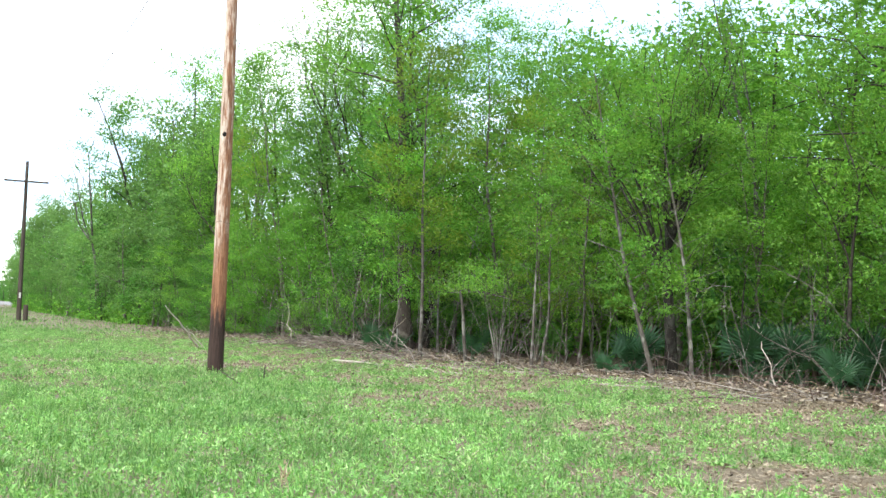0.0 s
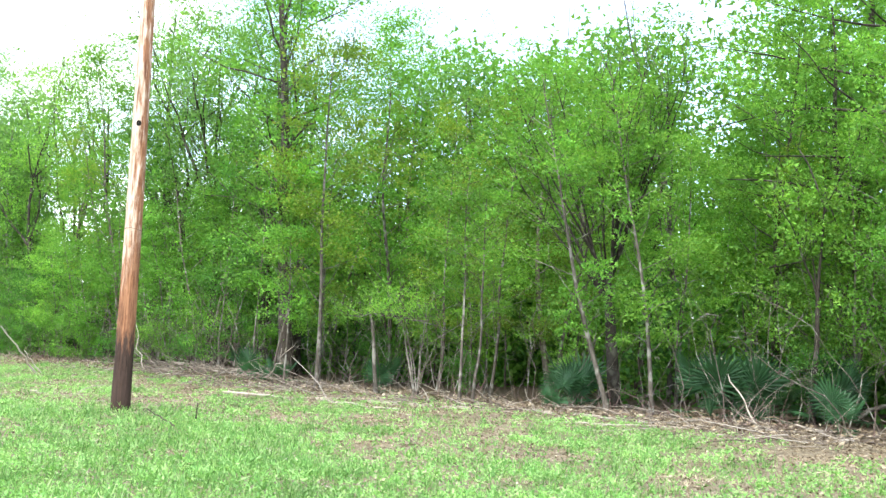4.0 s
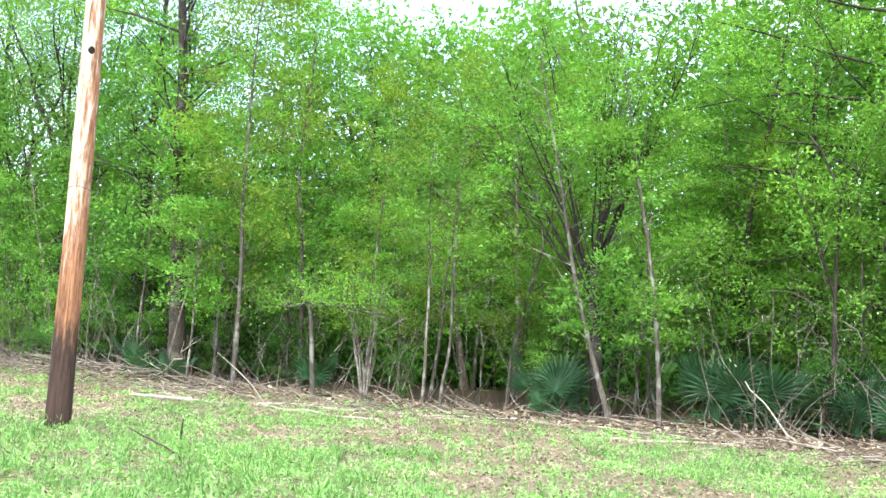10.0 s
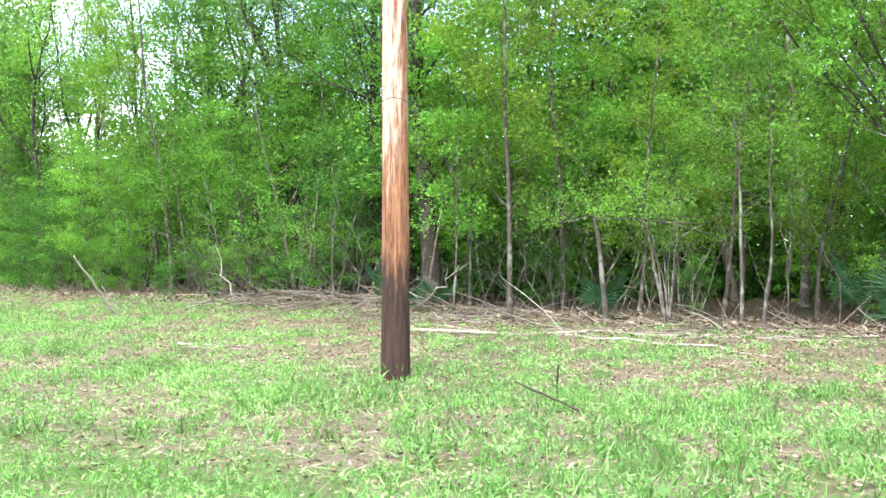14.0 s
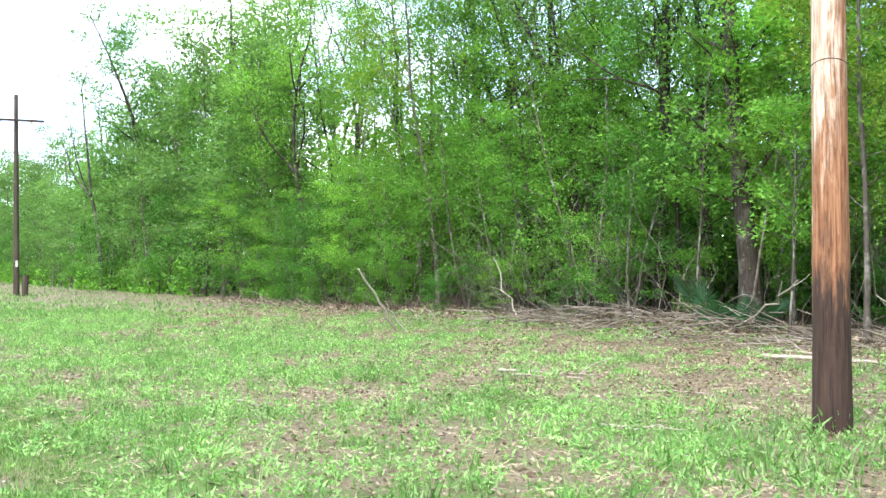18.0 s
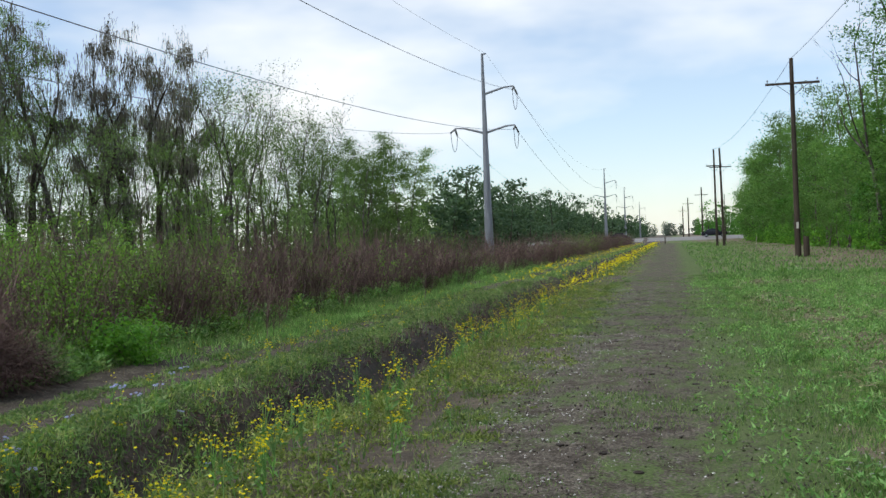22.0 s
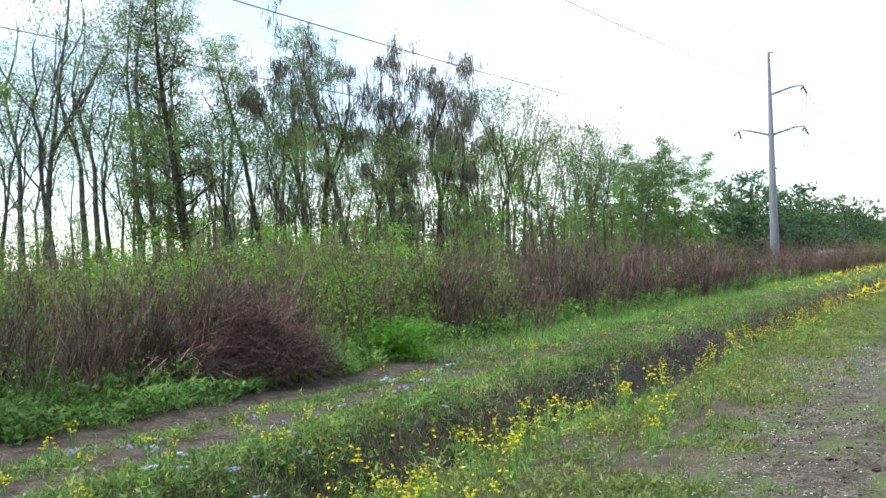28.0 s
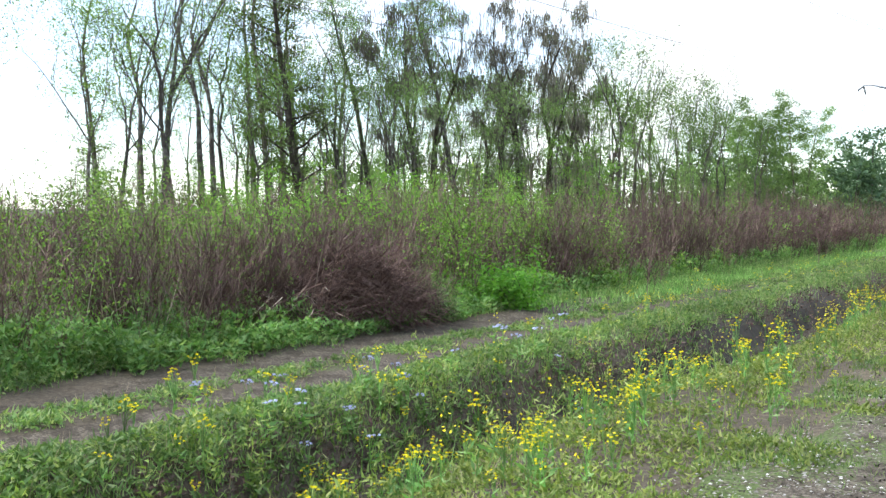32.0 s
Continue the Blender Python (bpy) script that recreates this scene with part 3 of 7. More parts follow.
def grow(seed, height, girth, base, spread, limbs, leaf_count, leaf_size, rise=0.6, lean=0.05, twigs=2, clump=44, sag=0.0, shape=0.55,
         stems=1, flat=0.4, bend=0.35, out=None, loose=2.1, wander=0.05):
    """Wood, leaves and the twig ends of a tree. base: where the crown begins, as a share of the height; shape: where it is widest."""
    rng = np.random.default_rng(seed)
    wood, ends, ways = Geo(), [], []
    for stem in range(stems):
        off = rng.normal(0, lean, 2) if stems == 1 else rng.normal(0, lean + 0.12, 2)
        if out is not None:
            off = off * 0.3 + np.array(out)
        line = limb(rng, (0, 0, -0.15), (off[0], off[1], 1), height * rng.uniform(0.85, 1.0), 0.15, 14, wander)
        r = girth * (1 - 0.9 * np.linspace(0, 1, 14) ** 0.9) + 0.006
        r[0] *= 1.35
        tube(wood, line, r / stems ** 0.4, 8 if girth > 0.1 else 5)
        for k in range(limbs // stems):
            h = base + (0.985 - base) * (k + rng.uniform(0, 1)) / max(1, limbs // stems)
            f = h * 13
            a, t = int(f), f - int(f)
            start = line[a] * (1 - t) + line[min(a + 1, 13)] * t
            az = k * 2.4 + rng.uniform(-0.5, 0.5)
            full = 1 - abs(h - shape) / max(shape - base + 0.05, 1.02 - shape)
            length = spread * (0.35 + 0.65 * max(full, 0.0)) * rng.uniform(0.7, 1.2)
            up = rise * rng.uniform(0.5, 1.4)
            branch = limb(rng, start, (math.cos(az), math.sin(az), up), length, bend - sag)
            br = max(0.33 * r[a], 0.010) * np.linspace(1, 0.2, 6)
            tube(wood, branch, br, 4 if girth > 0.1 else 3, False)
            for m in range(twigs):
                q = int(rng.integers(2, 6))
                side = unit(branch[q] - branch[q - 1]) + rng.normal(0, 0.65, 3) + (0, 0, 0.15 - sag)
                twig = limb(rng, branch[q], side, length * rng.uniform(0.25, 0.55), 0.1 - sag, 3, 0.2)
                blades(wood, twig[:1], twig[2:], max(br[q] * 0.6, 0.005), rng)
                ends += [twig[1], twig[2]]
                ways += [twig[2] - twig[0]] * 2
            ends += [branch[3], branch[4], branch[5]]
            ways += [branch[5] - branch[3]] * 3
    ends, ways = np.array(ends), unit(np.array(ways))
    crown = Geo()
    leaf_count, leaf_size = int(leaf_count * 1.75), leaf_size * 0.92
    if leaf_count:
        groups = max(1, leaf_count // clump)
        pick = rng.integers(0, len(ends), groups)
        mid = ends[pick] + rng.normal(0, 0.12, (groups, 3)) * spread * 0.45
        which = rng.integers(0, groups, leaf_count)
        wide = rng.uniform(0.5, 1.5, groups)[which][:, None]
        off = rng.normal(0, 1, (leaf_count, 3)) * np.array([1, 1, flat]) * leaf_size * loose * wide
        pos = mid[which] + off
        pos[:, 2] = np.maximum(pos[:, 2], 0.05)
        sprigs(crown, pos, ways[pick][which] * 0.5 + unit(off) * 0.6 + np.array([0, 0, -0.15]), rng, leaf_size * 0.95, leaf_size * 0.62)
    return wood, crown, ends


def forked(seed, height, girth, first=0.42, levels=5, leaf_count=0, leaf_size=0.12, out=None, spread=0.3, clump=14, loose=1.8, low_twigs=0):
    """A tree whose trunk divides again and again into upswept limbs; returns wood, leaves and twig ends."""
    rng = np.random.default_rng(seed)
    wood, ends, ways, fine = Geo(), [], [], []

    def sprout(start, way, length, radius, level):
        n = 9 if level == 0 else 4
        line = limb(rng, start, way, length, 0.25, n, 0.03 if level == 0 else 0.14)
        tip = radius * (0.68 if level < levels else 0.3)
        if level < 3:
            tube(wood, line, np.linspace(radius * (1.25 if level == 0 else 1.0), tip, n), (7, 5, 4)[level], False)
        else:
            fine.append((line[0], line[2], radius))
            fine.append((line[1], line[3], radius * 0.8))
        d = unit(line[-1] - line[-2])
        if level >= 2:
            ends.extend([line[-1], line[-2]])
            ways.extend([d, d])
        if level == levels:
            return
        for k in range(int(rng.integers(2, 4)) if level else 3):
            bent = spread * (0.55 if k == 0 else 1.3)
            turn = unit(d + rng.normal(0, bent, 3) * np.array([1, 1, 0.5]) + np.array([0, 0, 0.18]))
            sprout(line[-1], turn, length * (rng.uniform(0.62, 0.8) if k == 0 else rng.uniform(0.38, 0.66)), tip * (0.88 if k == 0 else rng.uniform(0.5, 0.75)), level + 1)
        if level in (0, 1):
            for _ in range(3):
                q = int(rng.integers(n // 2, n - 1))
                side = unit(d * 0.6 + rng.normal(0, 0.5, 3) + np.array([0, 0, 0.3]))
                sprout(line[q], side, length * rng.uniform(0.25, 0.42), tip * 0.4, max(level + 2, levels - 2))
        if level == 0:
            for _ in range(low_twigs):
                q = int(rng.integers(2, n - 1))
                sprout(line[q], unit(rng.normal(0, 1, 3) + np.array([0, 0, 0.6])), length * rng.uniform(0.1, 0.2), 0.012, levels - 1)

    way = (*(out if out is not None else rng.normal(0, 0.05, 2)), 1)
    sprout(np.array([0, 0, -0.15]), way, height * first, girth, 0)
    a, b, r = (np.array(v) for v in zip(*fine))
    blades(wood, a, b, np.maximum(r, 0.018)[:, None], rng)
    ends, ways = np.array(ends), np.array(ways)
    fit_height = height / ends[:, 2].max()
    wood.v = [v * fit_height for v in wood.v]
    ends = ends * fit_height
    crown = Geo()
    if leaf_count:
        groups = max(1, leaf_count // clump)
        pick = rng.integers(0, len(ends), groups)
        which = rng.integers(0, groups, leaf_count)
        off = rng.normal(0, 1, (leaf_count, 3)) * np.array([1, 1, 0.6]) * leaf_size * loose
        sprigs(crown, ends[pick][which] + rng.normal(0, 0.2, (groups, 3))[which] + off, ways[pick][which] * 0.4 + unit(off), rng, leaf_size, leaf_size * 0.65)
    return wood, crown, ends


def tree_kind(name, label, bark, leaf, group, seed, at, **how):
    """One tree with its trunk and crown."""
    wood, crown, ends = grow(seed, **how)
    ob = thing(name, label, "shrub" if name == "shrub" else "tree", group)
    part("trunk", wood, bark, ob, smooth=True)
    if crown.n:
        part("crown", crown, leaf, ob)
    ob.matrix_basis = at
    return ob


RNG = np.random.default_rng(7)


def spot(x, y, turn=None, size=1.0, tilt=0.0):
    return place(x, y, float(land(x, y)), RNG.uniform(0, 360) if turn is None else turn, size, tilt)


def copy_plain(ob, m):
    """A copy whose size is that of m alone, whatever the size of its source."""
    made = copy_thing(ob, Matrix.Identity(4))
    made.matrix_basis = m
    return made


def planted(kinds, name, group, spots):
    """Trees of several kinds at spots of (kind, x, y, size)."""
    built = {}
    for kind, x, y, size in spots:
        m = spot(x, y, None, size)
        if kind in built:
            copy_plain(built[kind], m)
        else:
            built[kind] = tree_kind(name, at=m, group=group, **kinds[kind])


EDGE_GROUP, WOOD_GROUP, FAR_GROUP = "trees at the wood's edge", "trees within the wood", "trees along the far wood's edge"
TALL = [
    dict(label="tall broadleaf tree in fresh green spring leaf", bark=BARK, leaf=LEAF_EDGE, seed=11, height=12.5, girth=0.085, base=0.14, spread=2.9, limbs=34, leaf_count=5635, leaf_size=0.120, shape=0.55, clump=70, flat=0.42, loose=2.5),
    dict(label="tall slender tree with bright new leaves", bark=BARK, leaf=LEAF_FRESH, seed=12, height=11, girth=0.06, base=0.16, spread=2.3, limbs=32, leaf_count=5060, leaf_size=0.112, shape=0.55, clump=70, flat=0.42, loose=2.5),
    dict(label="tall dark-barked tree with an uneven green crown", bark=BARK_DARK, leaf=LEAF_EDGE, seed=13, height=16, girth=0.19, base=0.34, spread=3.8, limbs=30, leaf_count=5060, leaf_size=0.133, shape=0.68, rise=0.45, clump=70, flat=0.42, loose=2.5),
    dict(label="tall tree with yellowish olive young leaves", bark=BARK, leaf=LEAF_OLIVE, seed=14, height=10.5, girth=0.06, base=0.2, spread=2.2, limbs=30, leaf_count=4600, leaf_size=0.107, shape=0.6, clump=70, flat=0.42, loose=2.5),
    dict(label="tall tree with dull deep green leaves", bark=BARK_DARK, leaf=LEAF_DEEP, seed=19, height=12, girth=0.09, base=0.12, spread=2.7, limbs=34, leaf_count=5405, leaf_size=0.120, shape=0.5, clump=70, flat=0.42, loose=2.5),
]
LOW = [
    dict(label="low bushy tree leafing to the ground", bark=BARK, leaf=LEAF_EDGE, seed=21, height=6.5, girth=0.06, base=0.05, spread=2.1, limbs=30, leaf_count=4485, leaf_size=0.099, shape=0.4, stems=2, clump=70, flat=0.42, loose=2.5),
    dict(label="low bushy tree with deep green leaves", bark=BARK, leaf=LEAF_DEEP, seed=22, height=5.5, girth=0.05, base=0.04, spread=2.0, limbs=28, leaf_count=4255, leaf_size=0.095, shape=0.35, stems=2, clump=70, flat=0.42, loose=2.5),
    dict(label="low spreading tree with light green sprays of leaves", bark=BARK_PALE, leaf=LEAF_FRESH, seed=23, height=5.0, girth=0.04, base=0.16, spread=2.0, limbs=26, leaf_count=3909, leaf_size=0.086, shape=0.5, flat=0.35, loose=2.5, clump=90),
]
SHRUB = [
    dict(label="leafy green shrub at the edge of the wood", bark=BARK_PALE, leaf=LEAF_EDGE, seed=31, height=2.4, girth=0.018, base=0.08, spread=1.0, limbs=24, leaf_count=1900, leaf_size=0.085, shape=0.5, stems=4, rise=0.9, twigs=2),
    dict(label="sparse twiggy shrub with small leaves", bark=BARK_PALE, leaf=LEAF_FRESH, seed=32, height=2.9, girth=0.016, base=0.22, spread=0.9, limbs=25, leaf_count=1100, leaf_size=0.075, shape=0.6, stems=5, rise=1.1, twigs=2),
    dict(label="dense dull green shrub", bark=BARK, leaf=LEAF_DEEP, seed=33, height=2.0, girth=0.018, base=0.06, spread=1.1, limbs=24, leaf_count=1900, leaf_size=0.08, shape=0.45, stems=4, rise=0.8, twigs=2),
]
FAR = [
    dict(label="tall leafy tree far along the wood's edge", bark=BARK, leaf=LEAF_ALONG, seed=15, height=13, girth=0.14, base=0.08, spread=3.2, limbs=20, leaf_count=2720, leaf_size=0.252, shape=0.5, twigs=1, clump=48, loose=2.2),
    dict(label="tall light green tree far along the wood's edge", bark=BARK, leaf=LEAF_ALONG, seed=16, height=11, girth=0.12, base=0.08, spread=2.7, limbs=20, leaf_count=2550, leaf_size=0.231, shape=0.45, twigs=1, clump=48, loose=2.2),
    dict(label="dark green tree far along the wood's edge", bark=BARK_DARK, leaf=LEAF_DEEP, seed=17, height=8, girth=0.1, base=0.04, spread=2.7, limbs=20, leaf_count=2550, leaf_size=0.211, shape=0.4, twigs=1, clump=48, loose=2.2),
]


def edge_x(y):
    """Where the wood begins, along the track."""
    return float(np.interp(y, [-30, -2, 3, 8, 12, 18, 24, 32, 45, 60, 75, 95, 140, 180], [17.6, 17.6, 17.4, 16.4, 15.8, 15.2, 14.9, 14.1, 13.6, 12.6, 11.8, 11.3, 10.8, 10.6]))


def wood_spots():
    rng = np.random.default_rng(5)
    tall, low, shrub, far = [], [], [], []
    y = -8.0
    while y < 47:
        e = edge_x(y)
        if y > 18.8:                                     # a closed wall of leaves down to the grass
            if y < 21 or rng.random() < 0.8:
                tall.append((int(rng.choice([0, 1, 1, 1, 3] if y < 20 else [0, 0, 1, 3, 4])), e + rng.uniform(1.6, 3.2), y, rng.uniform(0.78, 1.08) * (1.0 if y < 21 else 0.95)))
            low.append((int(rng.choice([0, 0, 1, 2, 2] if y < 20 else [0, 0, 1, 1, 2])), e + rng.uniform(0.7, 1.5), y + rng.uniform(-0.5, 0.5), rng.uniform(0.7, 1.1)))
            low.append((int(rng.choice([0, 1])), e + rng.uniform(2.4, 4.5), y + rng.uniform(-0.9, 0.9), rng.uniform(0.8, 1.1)))
            shrub.append((int(rng.integers(0, 3)), e + rng.uniform(0.0, 0.7), y + rng.uniform(-0.8, 0.8), rng.uniform(0.55, 1.0)))
            if rng.random() < 0.5:
                shrub.append((int(rng.integers(0, 3)), e + rng.uniform(-0.1, 0.5), y + rng.uniform(0.3, 1.4), rng.uniform(0.5, 0.85)))
            y += 2.1 * rng.uniform(0.85, 1.15)
        else:                                            # more open: slim stems in front, leaves behind
            big = 0.7 if -1 < y < 9 else 0.85
            hidden = 3.2 if 2.2 < y < 7.4 else 0.0          # an opening before the fan-limbed tree
            tall.append((int(rng.choice([0, 1, 3])), e + hidden + rng.uniform(2.2, 4.5), y, big * rng.uniform(0.9, 1.1)))
            low.append((int(rng.choice([2, 2, 0])), e + rng.uniform(4.0, 7.0), y + rng.uniform(-0.9, 0.9), rng.uniform(0.85, 1.15)))
            if rng.random() < 0.5:
                shrub.append((int(rng.integers(0, 3)), e + rng.uniform(1.2, 3.5), y + rng.uniform(-0.8, 0.8), rng.uniform(0.5, 0.95)))
            y += 1.9 * rng.uniform(0.85, 1.15)
    y = -4.0
    while y < 46:
        small = 0.66 if -2 < y < 12 or y > 20 else 1.0
        tall.append((int(rng.choice([0, 2, 2, 3])), edge_x(y) + rng.uniform(6, 10), y, small * rng.uniform(0.85, 1.1)))
        y += 4.4
    y = 46.0
    while y < 182:
        e = edge_x(y)
        far.append((int(rng.choice([0, 0, 1, 2])), e + rng.uniform(1.6, 3.4), y, rng.uniform(0.95, 1.3) * (1.0 if y < 56 else 0.93)))
        if y < 76:
            far.append((0, e + rng.uniform(3.5, 5.5), y + 1.5, rng.uniform(1.0, 1.2)))
        far.append((int(rng.choice([0, 1, 2, 2])), e + rng.uniform(0.6, 1.4), y + rng.uniform(0.8, 2.2), rng.uniform(0.42, 0.75)))
        y += 3.2 * rng.uniform(0.85, 1.15)
    return tall, low, shrub, far


tall_spots, low_spots, shrub_spots, far_spots = wood_spots()
planted(TALL, "tree", EDGE_GROUP, tall_spots)
planted(LOW, "small_tree", EDGE_GROUP, low_spots)
planted(SHRUB, "shrub", "shrubs at the wood's edge", shrub_spots)
planted(FAR, "tree", FAR_GROUP, far_spots)


def single(name, label, x, y, bark, leaf, seed, **how):
    return tree_kind(name, label, bark, leaf, WOOD_GROUP, seed, spot(x, y, 0.0), **how)


# trees that stand out one by one
single("tree", "slender straight tree with pale blotched bark", 15.26, 12.29, BARK_PALE, LEAF_OLIVE, 71, height=9.5, girth=0.06, base=0.24, spread=1.9, limbs=34, leaf_count=5670, clump=80, loose=2.8, leaf_size=0.10, shape=0.62, out=(0.0, 0.0), wander=0.026)


def side_tree():
    """A small crooked tree with one long level limb that carries sprays of small pale leaves."""
    r = np.random.default_rng(72)
    wood, crown = Geo(), Geo()
    tube(wood, limb(r, (0, 0, -0.1), (0.02, 0.1, 1), 2.1, 0.1, 8, 0.05), 0.05 * np.linspace(1.2, 0.7, 8), 7)
    level = np.array([(0.25, 2.0, 1.98), (0.2, 1.2, 1.92), (0.1, 0.5, 2.02), (0.05, 0.1, 1.95), (0.15, -0.6, 1.98), (0.2, -1.2, 1.86), (0.25, -1.75, 1.84)])
    tube(wood, level + r.normal(0, 0.03, level.shape), 0.026 * np.linspace(0.6, 1, 7) * np.array([0.6, 0.8, 1, 1.1, 1, 0.8, 0.5]), 6)
    ends = []
    for k in range(34):
        q = r.uniform(0, 6)
        i = int(q)
        p = level[i] * (1 - q + i) + level[min(i + 1, 6)] * (q - i)
        twig = limb(r, p, (r.normal(0, 0.7), r.normal(0, 0.7), r.uniform(0.2, 1.1)), r.uniform(0.4, 1.1), 0.0, 5, 0.2)
        tube(wood, twig, 0.008 * np.linspace(1, 0.4, 5), 4, False)
        ends += list(twig[1:])
    ends = np.array(ends)
    n = 2600
    k = r.integers(0, len(ends), n)
    off = r.normal(0, 1, (n, 3)) * (0.16, 0.16, 0.08)
    sprigs(crown, ends[k] + off, unit(off) + (0, 0, -0.1), r, 0.07, 0.042)
    ob = thing("small_tree", "small gnarled tree with a level branch and pale leaves", "tree", WOOD_GROUP)
    part("trunk", wood, BARK_PALE, ob, smooth=True)
    part("crown", crown, LEAF_FRESH, ob)
    ob.matrix_basis = spot(15.66, 10.03, 0.0)


side_tree()
single("tree", "thin pale sapling with green leaves", 16.39, 7.1, BARK_PALE, LEAF_FRESH, 73, height=5.5, girth=0.035, base=0.42, spread=1.4, limbs=20, leaf_count=1500, leaf_size=0.10, shape=0.7, out=(0.02, -0.03))
single("tree", "thin pale sapling with green leaves", 16.3, 7.5, BARK_PALE, LEAF_EDGE, 74, height=6.0, girth=0.035, base=0.42, spread=1.4, limbs=20, leaf_count=1500, leaf_size=0.10, shape=0.7, out=(0.03, 0.03))
single("shrub", "clump of bare pale upright stems", 16.1, 8.95, BARK_PALE, LEAF_FRESH, 75, height=2.9, girth=0.036, base=0.5, spread=0.7, limbs=27, leaf_count=600, leaf_size=0.07, shape=0.8, stems=8, rise=1.3, lean=0.02, twigs=2)
single("tree", "pale leaning tree with leafy sprays", 17.48, 3.79, BARK_PALE, LEAF_EDGE, 76, height=8.0, girth=0.058, base=0.2, spread=2.0, limbs=34, leaf_count=3645, clump=80, loose=2.4, leaf_size=0.10, shape=0.65, out=(-0.17, 0.18), wander=0.03)
single("tree", "straight pale slim tree with bright hanging leaves", 17.99, 3.12, BARK_PALE, LEAF_FRESH, 77, height=8.2, girth=0.05, base=0.2, spread=1.7, limbs=34, leaf_count=3510, clump=80, loose=2.4, leaf_size=0.10, shape=0.6, out=(0.0, 0.01), wander=0.026)
def single_fork(name, label, x, y, bark, leaf, seed, **how):
    wood, crown, _ = forked(seed, **how)
    ob = thing(name, label, "tree", WOOD_GROUP)
    part("trunk", wood, bark, ob, smooth=True)
    if crown.n:
        part("crown", crown, leaf, ob)
    ob.matrix_basis = spot(x, y, 0.0)
    return ob




def fan_tree():
    """A dark trunk that breaks low into many straight limbs, spread like a fan, leafy towards their ends."""
    r = np.random.default_rng(78)
    wood, crown, ends = Geo(), Geo(), []
    trunk = limb(r, (0, 0, -0.15), (0.0, 0.03, 1), 3.3, 0.1, 8, 0.02)
    tube(wood, trunk, 0.125 * np.linspace(1.3, 0.8, 8), 9)
    for k in range(22):
        az, open_out = k * 2.4, 0.16 + 0.6 * ((k * 0.618) % 1.0)
        start = trunk[5] + (trunk[7] - trunk[5]) * ((k * 0.37) % 1.0)
        long = r.uniform(3.8, 5.6)
        line = limb(r, start, (math.cos(az) * open_out * 0.75, math.sin(az) * open_out * 1.25, 1), long, 0.05, 9, 0.055)
        tube(wood, line, r.uniform(0.024, 0.046) * np.linspace(1, 0.2, 9), 5, False)
        for m in range(9):
            q = int(r.integers(2, 9))
            twig = limb(r, line[q], unit(line[q] - line[q - 1]) + r.normal(0, 0.45, 3), long * r.uniform(0.14, 0.3), 0.1, 5, 0.12)
            tube(wood, twig, 0.013 * np.linspace(1, 0.35, 5), 3, False)
            if q > 2:
                ends += list(twig[2:])
        ends += list(line[5:])
    ends = np.array(ends)
    n = 10500
    groups = n // 34
    pick, which = r.integers(0, len(ends), groups), r.integers(0, groups, n)
    off = r.normal(0, 1, (n, 3)) * (0.24, 0.24, 0.11)
    sprigs(crown, ends[pick][which] + off, unit(off) + (0, 0, -0.1), r, 0.105, 0.066)
    ob = thing("tree", "dark-limbed tree whose branches fan upwards", "tree", WOOD_GROUP)
    part("trunk", wood, BARK_DARK, ob, smooth=True)
    part("crown", crown, LEAF_EDGE, ob)
    ob.matrix_basis = spot(18.9, 5.1, 0.0)


fan_tree()
single_fork("tree", "slender crooked dark tree with arching limbs", 20.3, 0.9, BARK_DARK, LEAF_FRESH, 83, height=7.5, girth=0.085, first=0.5, leaf_count=2600, leaf_size=0.11, clump=40, spread=0.6, out=(0.12, 0.05))
for n, (x, y, h) in enumerate([(15.5, 15.3, 6.0), (15.9, 17.4, 6.5), (15.2, 14.0, 5.0)]):
    single("small_tree", "slim leafy sapling before the old tree", x, y, BARK, LEAF_EDGE if n else LEAF_FRESH, 150 + n, height=h, girth=0.03, base=0.42, spread=1.3, limbs=26, leaf_count=2000, leaf_size=0.10, shape=0.7, clump=60, flat=0.4, loose=2.4)
single("tree", "large old tree with thick dark bark", 16.4, 16.2, BARK_DARK, LEAF_EDGE, 79, height=17, girth=0.23, base=0.13, spread=3.6, limbs=46, leaf_count=6800, leaf_size=0.15, clump=90, loose=2.8, shape=0.65, out=(-0.02, 0.03), wander=0.02)
single("tree", "tall dark-trunked tree in the wood", 18.2, 21.4, BARK_DARK, LEAF_EDGE, 80, height=17, girth=0.2, base=0.42, spread=3.6, limbs=26, leaf_count=4600, leaf_size=0.17, shape=0.7, out=(0.0, 0.0), wander=0.02)
single("tree", "large spreading tree with light green layered leaves", 22.6, -0.1, BARK_DARK, LEAF_FRESH, 81, height=14, girth=0.24, base=0.16, spread=5.2, limbs=44, leaf_count=14175, leaf_size=0.10, clump=80, shape=0.55, rise=0.25, flat=0.16, loose=2.8, bend=0.1)
